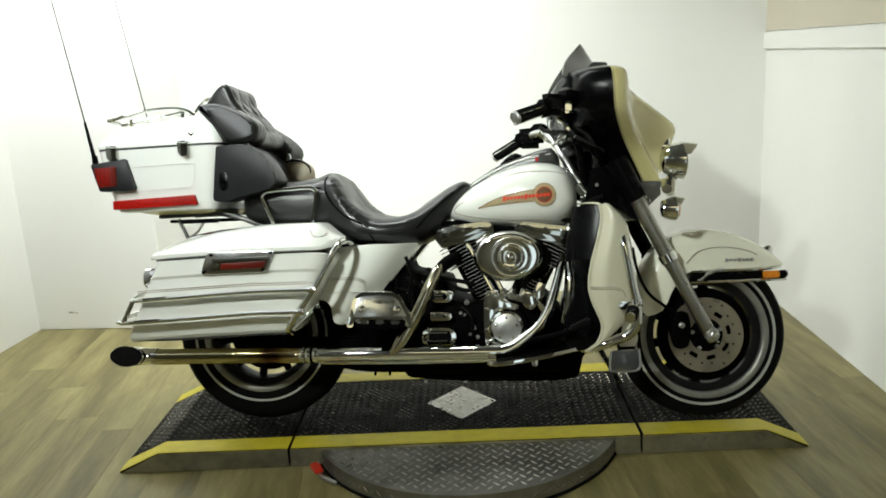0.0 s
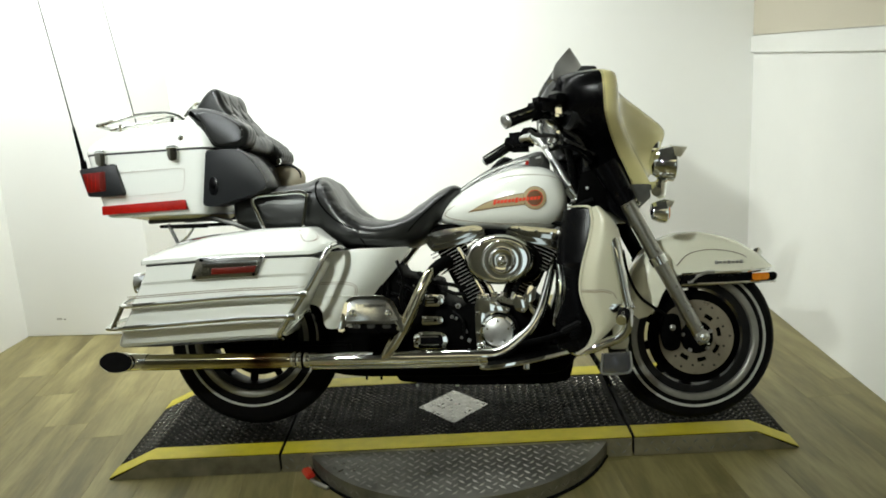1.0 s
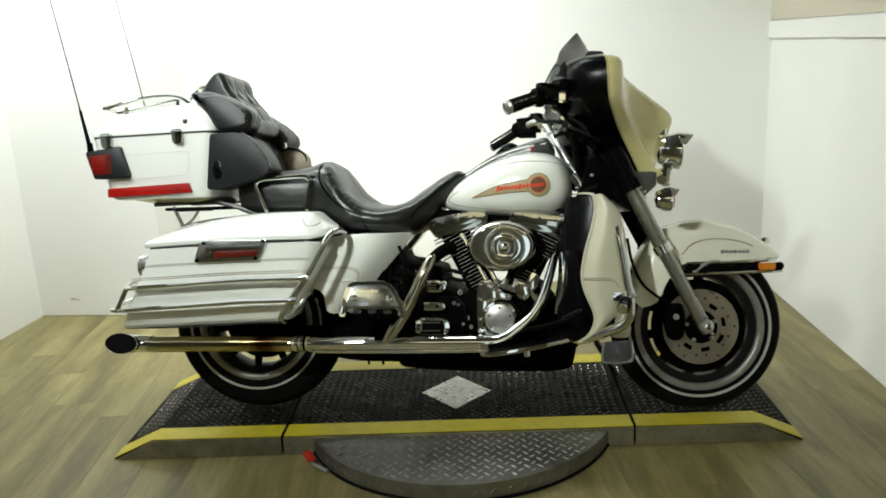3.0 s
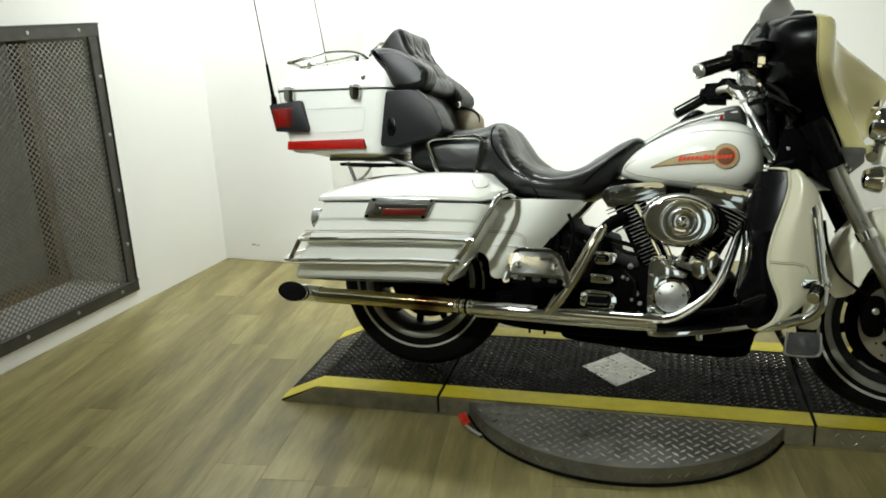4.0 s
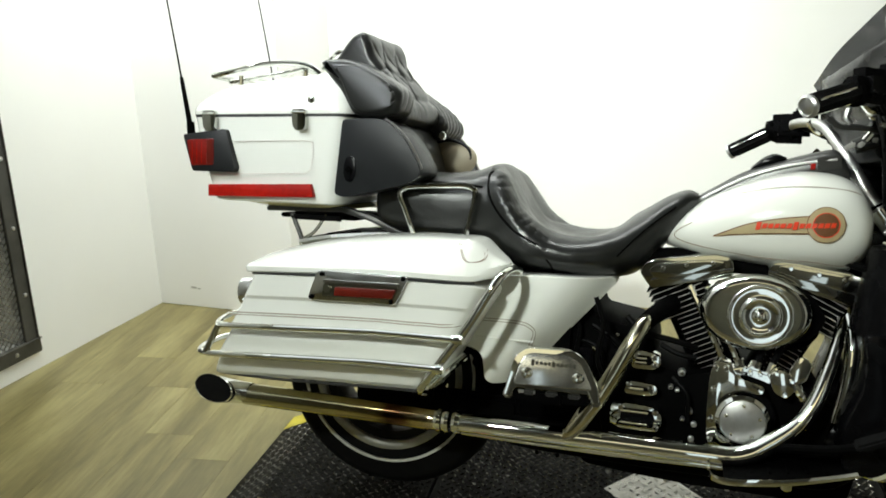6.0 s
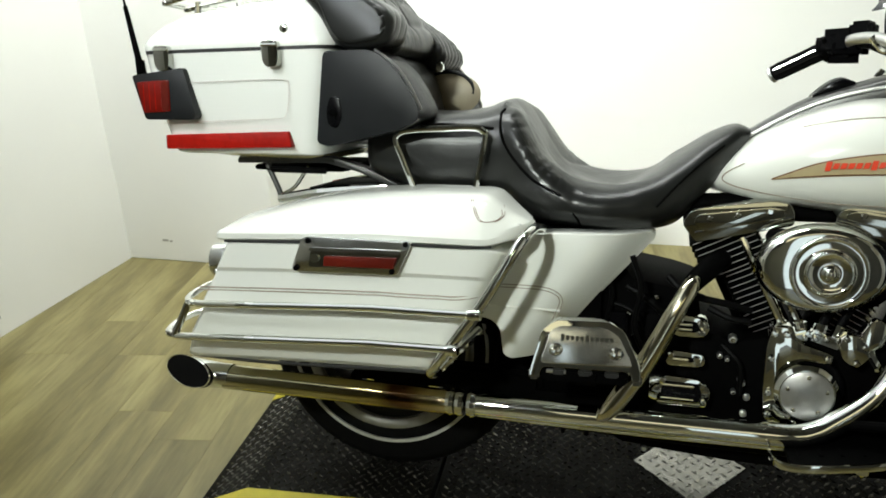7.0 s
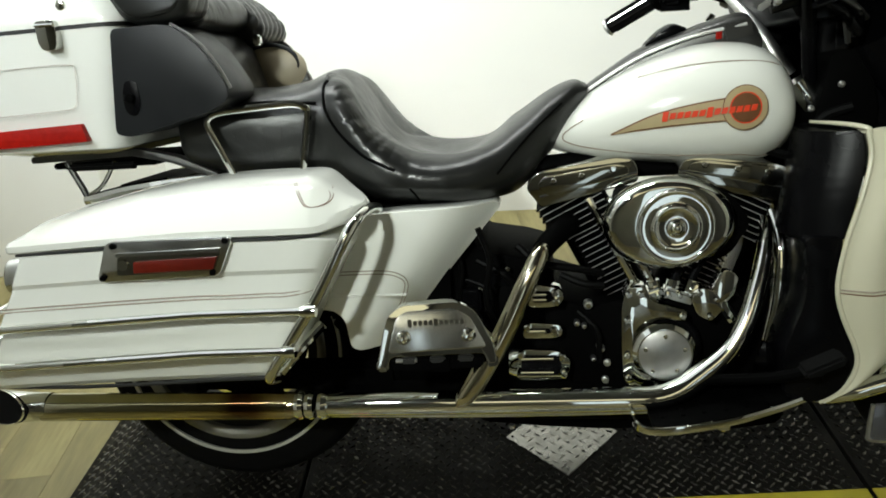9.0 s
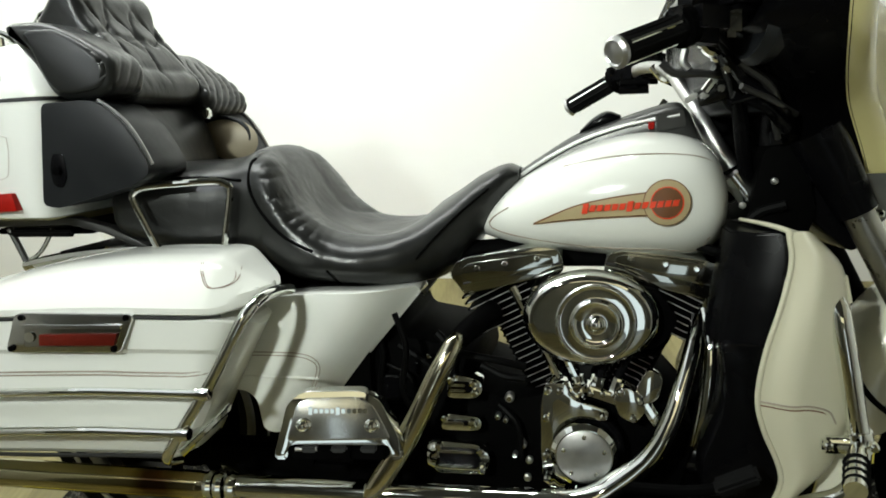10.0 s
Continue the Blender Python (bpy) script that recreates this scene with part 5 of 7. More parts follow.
for s in (-1, 1):
    fl = s > 0
    tl = part("tail_lamp", prism(rounded([(-1.262, 0.967), (-1.135, 0.983), (-1.110, 0.885), (-1.116, 0.875), (-1.233, 0.874)], 0.008), -0.285, -0.235, 0.006), BLACKP, pak, "black tail lamp pod with red lens", flip=fl)
    part("lens", prism(rounded([(-1.249, 0.953), (-1.170, 0.958), (-1.170, 0.892), (-1.236, 0.888)], 0.005), -0.2875, -0.24, 0.003), REDT, tl, "red lamp lens", flip=fl)
    part("lens_strip", prism(rounded([(-1.189, 0.956), (-1.172, 0.956), (-1.172, 0.894), (-1.189, 0.894)], 0.003), -0.2890, -0.24, 0.001, 1), REDD, tl, flip=fl)
    for k in range(3):
        part("lens_rib", box((-1.232 + 0.014 * k, -0.2880, 0.922), (0.0022, 0.0010, 0.056), 0.0004), RED, tl, flip=fl)
    part("side_reflector", prism(rounded([(-1.197, 0.841), (-0.905, 0.853), (-0.897, 0.820), (-1.197, 0.811)], 0.004), -0.268, -0.245, 0.003), RED, pak, "long red reflector", flip=fl)
    part("pinstripe", tube([(-1.13, -0.2722, 0.952), (-1.00, -0.2722, 0.957), (-0.91, -0.2722, 0.958), (-0.897, -0.2722, 0.945), (-0.902, -0.270, 0.90), (-0.912, -0.2685, 0.882), (-0.95, -0.268, 0.878), (-1.08, -0.267, 0.872), (-1.20, -0.266, 0.866)], 0.0008, 5, 6), PALE, pak, flip=fl)
    for x, lz in ((-1.184, -0.006), (-0.930, 0.001)):
        la = part("latch", prism(rounded([(x - 0.018, 1.034 + lz), (x + 0.018, 1.034 + lz), (x + 0.020, 1.008 + lz), (x + 0.017, 0.984 + lz), (x - 0.008, 0.982 + lz), (x - 0.016, 0.995 + lz)], 0.008), -0.290, -0.268, 0.005, 3), DARKCHR, pak, "chrome over-centre latch", flip=fl)
        part("latch_pin", tube([(x - 0.017, -0.291, 1.026 + lz), (x + 0.017, -0.291, 1.026 + lz)], 0.0035, 8, 1), CHROME, la, flip=fl)
    part("lid_lock", lathe([(0.009, 0), (0.009, 0.006), (0.005, 0.008)], (-0.905, -0.266, 1.060), n=14), CHROME, pak, flip=fl)
    pod = part("speaker_pod", prism(rounded([(-0.822, 1.014), (-0.735, 1.017), (-0.708, 1.012), (-0.685, 0.994), (-0.660, 0.970), (-0.637, 0.935), (-0.620, 0.902), (-0.620, 0.882), (-0.655, 0.862), (-0.81, 0.824), (-0.840, 0.830)], 0.012), -0.268, -0.135, 0.016, 3), BLACKP, pak, "black passenger speaker pod", flip=fl)
    part("pod_lock", prism(rounded([(-0.808, 0.926), (-0.786, 0.924), (-0.782, 0.880), (-0.794, 0.860), (-0.812, 0.866), (-0.817, 0.895)], 0.012), -0.270, -0.262, 0.002), BLACKG, pod, flip=fl)
    part("lock_barrel", lathe([(0.008, 0), (0.008, 0.006), (0.004, 0.007)], (-0.800, -0.270, 0.893), n=14), BLACKM, pod, flip=fl)
    part("pod_edge", tube([(-0.715, -0.256, 1.016), (-0.686, -0.256, 0.997), (-0.660, -0.256, 0.972), (-0.637, -0.256, 0.937), (-0.619, -0.256, 0.900)], 0.004, 6, 5), DULL, pod, flip=fl)
    if fl:
        part("speaker_grille", lathe([(0.001, 0.012), (0.030, 0.011), (0.052, 0.004), (0.058, 0)], (-0.668, -0.134, 0.930), (0, 1, 0), 32, 1.32, 0.88), BRONZE, pod, "bronze speaker grille", flip=fl)
        part("grille_rim", tube([(-0.678 + 0.069 * math.cos(a), -0.132, 0.938 + 0.045 * math.sin(a)) for a in (2 * math.pi * k / 16 for k in range(17))], 0.005, 8, 3), BLACKP, pod, flip=fl)
# luggage rack
rk = part("luggage_rack", tube([(-0.935, -0.165, 1.132), (-0.965, -0.17, 1.152), (-1.02, -0.17, 1.160), (-1.10, -0.17, 1.156), (-1.20, -0.168, 1.139), (-1.245, -0.160, 1.131), (-1.258, -0.13, 1.129), (-1.258, 0.13, 1.129), (-1.245, 0.160, 1.131), (-1.20, 0.168, 1.139), (-1.10, 0.17, 1.156), (-1.02, 0.17, 1.160), (-0.965, 0.17, 1.152), (-0.935, 0.165, 1.132)], 0.007, 10, 5), DARKCHR, bike, "chrome two-tier luggage rack")
part("rack_inner_rail", tube([(-0.985, -0.13, 1.152), (-1.05, -0.13, 1.140), (-1.16, -0.13, 1.124), (-1.215, -0.128, 1.117), (-1.232, -0.11, 1.118), (-1.236, -0.08, 1.125), (-1.236, 0.08, 1.125), (-1.232, 0.11, 1.118), (-1.215, 0.128, 1.117), (-1.16, 0.13, 1.124), (-1.05, 0.13, 1.140), (-0.985, 0.13, 1.152)], 0.0058, 10, 5), DARKCHR, rk)
for x, z in ((-1.0, 1.147), (-1.08, 1.135), (-1.16, 1.123)):
    part("rack_bar", tube([(x, -0.13, z), (x, 0, z + 0.003), (x, 0.13, z)], 0.0045, 8, 4), DARKCHR, rk)
for x, z in ((-0.985, 1.150), (-1.176, 1.130)):
    for s in (-1, 1):
        part("rack_foot", tube([(x, s * 0.15, z), (x, s * 0.15, z - 0.05)], [0.006, 0.009], 8, 1), DARKCHR, rk)
part("rack_handle", tube([(-0.95, -0.12, 1.150), (-0.925, -0.12, 1.178), (-0.895, -0.11, 1.196), (-0.895, 0.11, 1.196), (-0.925, 0.12, 1.178), (-0.95, 0.12, 1.150)], 0.006, 8, 4), DARKCHR, rk)
# antennas
for s, b in ((-1, (-1.265, -0.245, 0.975)), (1, (-1.265, 0.245, 0.975))):
    b = Vector(b)
    an = part("antenna", tube([b, b + Vector((-0.031, 0, 0.14))], [0.0075, 0.005], 8, 1), BLACKM, bike, "thin black whip antenna")
    part("antenna_whip", tube([b + Vector((-0.0305, 0, 0.138)), b + Vector((-0.080, 0.0, 0.355)), b + Vector((-0.185, 0.0, 0.80))], [0.0024, 0.0021, 0.0017], 6, 3), BLACKM, an)
    part("antenna_base", tube([b + Vector((0.001, 0, -0.012)), b + Vector((-0.003, 0, 0.025))], [0.011, 0.010], 10, 1), BLACKM, an)
# backrest
def pillow(outline, y0, y1, r, seg=8, rows=24):
    """A stuffed pad: a smooth closed outline of x, z between two y, its rims rounded over r."""
    loop = [Vector((x, 0, z)) for x, z in curve(outline[-2:] + outline + outline[:2], seg)[2 * seg:(2 + len(outline)) * seg]]
    m = len(loop)
    mid = sum(loop, Vector()) / m
    inw = []
    for k in range(m):
        d = loop[(k + 1) % m] - loop[k - 1]
        q = Vector((-d.z, 0, d.x)).normalized()
        inw.append(q if q.dot(mid - loop[k]) > 0 else -q)
    prof = [(y0 + r * (1 - math.cos(a)), r * (1 - math.sin(a))) for a in (math.pi / 2 * k / 7 for k in range(8))]
    prof += [(y0 + r + (y1 - y0 - 2 * r) * k / rows, 0.0) for k in range(1, rows)]
    prof += [(y1 - r * (1 - math.cos(a)), r * (1 - math.sin(a))) for a in (math.pi / 2 * k / 7 for k in range(7, -1, -1))]
    return loft([[p + q * o + Vector((0, y, 0)) for p, q in zip(loop, inw)] for y, o in prof])


bm = pillow([(-0.835, 1.000), (-0.878, 1.070), (-0.897, 1.150), (-0.870, 1.196), (-0.842, 1.228), (-0.816, 1.238), (-0.797, 1.218), (-0.783, 1.178), (-0.752, 1.138), (-0.720, 1.095), (-0.692, 1.050), (-0.712, 1.012)], -0.178, 0.090, 0.020, rows=64, seg=10)
for v in bm.verts:
    x, y, z = v.co
    front = max(0.0, min(1.0, (x + 0.86 + (z - 1.1) * 0.35) / 0.04))
    for cy, cz in ((-0.118, 1.155), (-0.030, 1.150), (0.055, 1.155)):
        r, th = math.hypot(y - cy, (z - cz) * 0.8), math.atan2(z - cz, y - cy)
        v.co += Vector((0.75, 0, 0.6)) * front * (-0.010 * math.exp(-(r / 0.013) ** 2) - 0.006 * (1 - abs(math.sin(2.5 * th + 1.1 * noise.noise(v.co * 9) + 0.8))) ** 4 * math.exp(-((r - 0.035) / 0.030) ** 2))
    # a cross seam low on the cushion, and soft unevenness of the filling
    v.co += Vector((0.75, 0, 0.5)) * front * -0.004 * math.exp(-((z - 1.082) / 0.007) ** 2)
    v.co += 0.003 * noise.noise_vector(v.co * 11)
rest = part("backrest", bm, LEATHER, bike, "black tufted leather wraparound passenger backrest", sharp=75)
NEARP = [(-0.845, 1.137), (-0.800, 1.143), (-0.767, 1.135), (-0.722, 1.110), (-0.694, 1.083), (-0.691, 1.055), (-0.712, 1.035), (-0.772, 1.029), (-0.802, 1.048), (-0.824, 1.095)]
NEARB = [(-0.890, 1.150), (-0.836, 1.159), (-0.781, 1.147), (-0.729, 1.120), (-0.686, 1.090), (-0.677, 1.058), (-0.692, 1.028), (-0.744, 1.018), (-0.800, 1.028), (-0.838, 1.085)]
FARB = [(-0.840, 1.110), (-0.805, 1.132), (-0.748, 1.100), (-0.690, 1.058), (-0.664, 1.015), (-0.688, 0.983), (-0.740, 0.988), (-0.785, 1.003), (-0.822, 1.050)]
for outline, y0, y1 in ((NEARB, -0.262, -0.150), (FARB, 0.070, 0.262)):
    bm = pillow(outline, y0, y1, 0.020, rows=30, seg=12)
    for v in bm.verts:
        x, y, z = v.co
        nose = max(0.0, min(1.0, (x + (0.73 if y < 0 else 0.79)) / 0.05))
        v.co += Vector((-0.8, 0, -0.5)) * nose * (0.007 if y > 0 else 0.0015) * (1 - abs(math.sin(math.pi * (y * 0.8 + (x - z) * 0.5 + 0.010 * noise.noise(v.co * 14)) / 0.023))) ** 2
        v.co += 0.002 * noise.noise_vector(v.co * 12)
    bolster = part("bolster", bm, LEATHER, rest, "padded black leather side bolster", sharp=75)
    if y0 < 0:
        bm = pillow(NEARP, -0.2675, -0.245, 0.008, rows=3, seg=12)
        for v in bm.verts:
            x, y, z = v.co
            v.co.y -= 0.007 * max(0.0, 1 - ((x + 0.768) / 0.075) ** 2 - ((z - 1.085) / 0.05) ** 2) * (y < -0.255)
            v.co.y += 0.006 * (1 - abs(math.sin(math.pi * (z - 0.5 * x) / 0.026))) ** 3 * max(0.0, min(1.0, (x + 0.725) / 0.02)) * (y < -0.255)
        part("bolster_panel", bm, VINYL, bolster, "smooth black vinyl side panel", sharp=75)
part("lower_panel", prism(rounded([(-0.800, 1.012), (-0.715, 1.012), (-0.690, 0.960), (-0.668, 0.880), (-0.80, 0.860)], 0.02), -0.205, 0.10, 0.015, 3), LEATHER, rest, "black leather lower back panel")
part("backrest_clip", box((-0.672, 0.06, 0.992), (0.016, 0.020, 0.022), 0.004), CHROME, rest)
# trunk mount
mt = part("trunk_mount", prism(rounded([(-1.085, 0.788), (-0.86, 0.794), (-0.78, 0.775), (-0.70, 0.738), (-0.71, 0.730), (-0.79, 0.763), (-0.87, 0.781), (-1.085, 0.775)], 0.006), -0.165, -0.135, 0.003), SATIN, bike, "steel trunk mounting bracket")
part("mount_arm", prism(rounded([(-1.085, 0.788), (-0.86, 0.794), (-0.78, 0.775), (-0.70, 0.738), (-0.71, 0.730), (-0.79, 0.763), (-0.87, 0.781), (-1.085, 0.775)], 0.006), 0.135, 0.165, 0.003), SATIN, mt)
for s in (-1, 1):
    part("mount_rail", tube([(-0.99, s * 0.15, 0.695), (-0.88, s * 0.15, 0.715), (-0.72, s * 0.15, 0.728), (-0.60, s * 0.15, 0.72)], 0.011, 8, 4), CHROME, mt)
part("mount_strut", tube([(-1.018, -0.15, 0.772), (-0.992, -0.15, 0.716), (-0.985, -0.15, 0.695)], 0.0065, 8, 3), SATIN, mt)
part("mount_strut", tube([(-0.918, -0.15, 0.770), (-0.950, -0.15, 0.725), (-0.985, -0.15, 0.704)], 0.0045, 8, 3), DARKCHR, mt)
part("mount_pad", box((-0.945, -0.15, 0.762), (0.15, 0.020, 0.014), 0.005), RUBBER, mt, "black rubber mounting pad")
part("mount_tray", box((-0.95, 0, 0.764), (0.22, 0.27, 0.012), 0.003), BLACKM, mt)
part("inner_frame", box((-0.70, 0, 0.66), (0.5, 0.28, 0.12), 0.02), BLACKM, bike, "black rear frame and fender strut")

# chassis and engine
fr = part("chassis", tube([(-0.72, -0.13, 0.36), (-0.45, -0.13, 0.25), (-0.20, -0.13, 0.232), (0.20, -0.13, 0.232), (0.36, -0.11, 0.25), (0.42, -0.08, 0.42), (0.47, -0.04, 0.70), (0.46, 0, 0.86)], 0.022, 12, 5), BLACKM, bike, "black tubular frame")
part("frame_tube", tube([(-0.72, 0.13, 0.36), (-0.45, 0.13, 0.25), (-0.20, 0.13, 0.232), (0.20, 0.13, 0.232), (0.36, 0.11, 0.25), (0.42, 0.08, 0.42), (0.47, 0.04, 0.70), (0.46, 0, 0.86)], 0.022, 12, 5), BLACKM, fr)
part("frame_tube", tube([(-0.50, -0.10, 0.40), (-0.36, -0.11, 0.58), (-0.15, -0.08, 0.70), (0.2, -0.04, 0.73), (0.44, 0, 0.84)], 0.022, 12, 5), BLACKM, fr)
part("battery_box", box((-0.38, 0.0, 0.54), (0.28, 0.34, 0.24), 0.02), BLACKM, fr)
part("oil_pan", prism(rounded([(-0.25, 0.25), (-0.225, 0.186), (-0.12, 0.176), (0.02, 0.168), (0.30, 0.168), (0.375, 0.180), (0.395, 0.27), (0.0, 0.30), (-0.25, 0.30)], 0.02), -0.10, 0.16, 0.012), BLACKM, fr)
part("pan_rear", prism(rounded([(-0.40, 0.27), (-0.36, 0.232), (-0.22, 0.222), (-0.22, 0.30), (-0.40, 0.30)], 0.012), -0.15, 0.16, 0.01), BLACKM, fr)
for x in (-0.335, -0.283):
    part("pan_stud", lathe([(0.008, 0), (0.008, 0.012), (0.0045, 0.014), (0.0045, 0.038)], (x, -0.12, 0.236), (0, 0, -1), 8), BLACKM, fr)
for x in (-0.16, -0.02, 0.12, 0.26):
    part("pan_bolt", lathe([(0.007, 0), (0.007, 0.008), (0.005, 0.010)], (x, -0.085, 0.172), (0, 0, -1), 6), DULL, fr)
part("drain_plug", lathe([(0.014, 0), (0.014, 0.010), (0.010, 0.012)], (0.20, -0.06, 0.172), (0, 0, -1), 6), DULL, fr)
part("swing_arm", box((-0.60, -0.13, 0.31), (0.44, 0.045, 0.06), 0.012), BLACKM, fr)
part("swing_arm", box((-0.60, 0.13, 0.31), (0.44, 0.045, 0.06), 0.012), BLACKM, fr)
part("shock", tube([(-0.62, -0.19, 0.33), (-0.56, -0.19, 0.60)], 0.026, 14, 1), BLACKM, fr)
# Filler block added to keep the space behind the engine dark.
part("rear_fill", prism(rounded([(-0.50, 0.27), (-0.30, 0.26), (-0.16, 0.27), (-0.060, 0.48), (-0.070, 0.530), (-0.12, 0.545), (-0.205, 0.560), (-0.245, 0.66), (-0.30, 0.66), (-0.46, 0.56)], 0.012), -0.135, 0.16, 0.012), BLACKM, fr, "black filler block closing the space behind the engine")
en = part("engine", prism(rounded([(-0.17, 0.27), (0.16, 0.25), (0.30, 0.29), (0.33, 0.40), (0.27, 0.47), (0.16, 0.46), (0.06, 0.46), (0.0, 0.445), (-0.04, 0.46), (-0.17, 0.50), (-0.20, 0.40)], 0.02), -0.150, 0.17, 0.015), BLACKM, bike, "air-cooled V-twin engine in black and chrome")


def cylinder(base, top, nfin, name):
    """Finned barrel between two points in the bike's plane, with head and rocker box."""
    base, top = Vector(base), Vector(top)
    d = (top - base).normalized()
    c = part(name, lathe([(0.052, 0), (0.052, (top - base).length)], base, d, 28), BLACKM, en, "black finned cylinder")
    q = Vector((0, 0, 1)).rotation_difference(d).to_matrix().to_4x4()
    n0 = int(nfin * 0.68)
    for k in range(nfin):
        p = base + (top - base) * ((k + 0.5) / nfin)
        w = 0.090 if k < n0 else 0.105
        ln = 0.066 if k < n0 else 0.132
        bm = box((0, 0, 0), (ln, w * 2.2, 0.0042), 0.0018, None, None, 1)
        bm.transform(Matrix.Translation(p) @ q)
        f = part("fin", bm, BLACKM, c)
        bm = box((0, -w * 1.1 - 0.0003, 0), (ln - 0.014, 0.0016, 0.0016))
        bm.transform(Matrix.Translation(p) @ q)
        part("fin_edge", bm, DULL, f)
    return c, d, q


for base, top, nm, flipx in (((0.082, 0, 0.425), (-0.036, 0, 0.664), "rear_cylinder", -1), ((0.182, 0, 0.425), (0.296, 0, 0.655), "front_cylinder", 1)):
    c, d, q = cylinder(base, top, 21, nm)
    rbp = [(-0.110, 0.678), (-0.098, 0.702), (-0.074, 0.712), (0.058, 0.731), (0.088, 0.726), (0.098, 0.708), (0.098, 0.683), (-0.082, 0.640)]
    if flipx > 0:
        rbp = [(0.268 - x, z - 0.006) for x, z in rbp][::-1]
    rb = part("rocker_box", prism(rounded(rbp, 0.008, 3), -0.134, 0.130, 0.007, 3), DARKCHR, c, "chrome rocker box")
    x_of = (lambda x: x) if flipx < 0 else (lambda x: 0.268 - x)
    for x0 in (-0.070, -0.018, 0.040):
        part("rocker_bolt", lathe([(0.006, 0), (0.006, 0.006), (0.004, 0.008)], (x_of(x0 + 0.012), -0.139, 0.692 + (x0 + 0.07) * 0.16), n=10), CHROME, rb)
    part("rocker_step", prism(rounded([(x_of(x), z) for x, z in ((-0.090, 0.684), (-0.076, 0.700), (0.055, 0.719), (0.078, 0.714), (0.082, 0.698), (-0.070, 0.664))], 0.008, 3), -0.142, -0.128, 0.005, 3), DARKCHR, rb)
    part("gasket_line", tube([(x_of(-0.084), -0.1345, 0.662), (x_of(0.0), -0.1345, 0.681), (x_of(0.096), -0.1345, 0.701)], 0.0018, 6, 2), DARKLINE, rb)
    for o in (-0.012, 0.020):
        p0 = Vector((0.108 if flipx < 0 else 0.165, -0.150, 0.478))
        p1 = Vector(top) + Vector((flipx * -0.055 + o * 1.2, -0.125, -0.01))
        # Front tubes are blackened: the void's shade is put into their colour.
        pr = part("pushrod_tube", tube([p0 + Vector((o, 0, 0)), p1], 0.0085, 10, 1), CHROME if flipx < 0 else BLACKG, en, "chrome pushrod tube" if flipx < 0 else "pushrod tube blackened for its shade")
        part("pushrod_collar", tube([p0 + Vector((o, 0, -0.012)), p0 + Vector((o, 0, 0)) + (p1 - p0).normalized() * 0.02], 0.0125, 10, 1), CHROME, pr)
    bm = box((0.108 if flipx < 0 else 0.167, -0.150, 0.470), (0.060, 0.050, 0.020), 0.005, Matrix.Rotation(radians(18 * flipx), 4, "Y"))
    tb = part("lifter_block", bm, CHROME, en)
    for o in (-0.02, 0.0, 0.02):
        part("block_bolt", lathe([(0.005, 0), (0.005, 0.008), (0.003, 0.01)], ((0.108 if flipx < 0 else 0.167) + o, -0.174, 0.474), n=8), CHROME, tb)
# cam cover and timer cover
UP = Matrix.Translation((0.004, 0, 0.014))
cc = part("cam_cover", prism(rounded([(0.058, 0.300), (0.075, 0.284), (0.128, 0.282), (0.136, 0.298), (0.102, 0.318), (0.080, 0.357), (0.088, 0.396), (0.122, 0.420), (0.168, 0.416), (0.176, 0.432), (0.132, 0.446), (0.110, 0.454), (0.101, 0.482), (0.064, 0.482), (0.056, 0.44), (0.055, 0.36)], 0.008), -0.194, -0.150, 0.006, 3), CHROME, en, "chrome cam cover", turn=UP)
# Black ring in place of the dark gap round the timer cover.
part("cover_dome", lathe([tuple(q) for q in curve([(0.072, 0.0), (0.071, 0.006), (0.067, 0.010), (0.060, 0.012), (0.050, 0.012)], 4)], (0.131, -0.172, 0.357), n=48), BLACKG, cc, "black ring standing in for the dark gap", turn=UP)
part("timer_cover", lathe([(0.058, 0), (0.058, 0.012), (0.050, 0.018), (0.049, 0.014), (0.044, 0.015), (0.001, 0.019)], (0.131, -0.196, 0.357), n=44), CHROME, cc, "round polished timer cover", turn=UP)
part("timer_face", lathe([(0.0475, 0), (0.0475, 0.003), (0.046, 0.004), (0.001, 0.0045)], (0.131, -0.2115, 0.357), n=40), DULL, cc, turn=UP)
for k in range(5):
    a = 2 * math.pi * k / 5 + 0.3
    part("cover_screw", lathe([(0.0042, 0), (0.0042, 0.003), (0.002, 0.004)], (0.131 + 0.037 * math.cos(a), -0.2155, 0.357 + 0.037 * math.sin(a)), n=8), CHROME, cc, turn=UP)
for x, z in ((0.068, 0.470), (0.090, 0.470), (0.065, 0.42), (0.064, 0.35), (0.066, 0.306), (0.120, 0.290), (0.165, 0.426)):
    part("cover_screw", lathe([(0.0065, 0), (0.0065, 0.006), (0.004, 0.008)], (x, -0.197, z), n=10), CHROME, cc, turn=UP)
for x, z in ((0.02, 0.37), (0.03, 0.30), (0.034, 0.335)):
    part("case_bolt", lathe([(0.007, 0), (0.007, 0.008), (0.004, 0.01)], (x, -0.151, z), n=10), DULL, en)
fb_ = part("tappet_cover", prism(rounded([(0.196, 0.438), (0.222, 0.426), (0.243, 0.450), (0.230, 0.482), (0.204, 0.494), (0.184, 0.472)], 0.010), -0.192, -0.150, 0.007, 3), CHROME, en, "small chrome tappet cover")
for x, z in ((0.199, 0.482), (0.231, 0.468), (0.219, 0.436)):
    part("cover_screw", lathe([(0.006, 0), (0.006, 0.006), (0.004, 0.008)], (x, -0.191, z), n=10), CHROME, fb_)
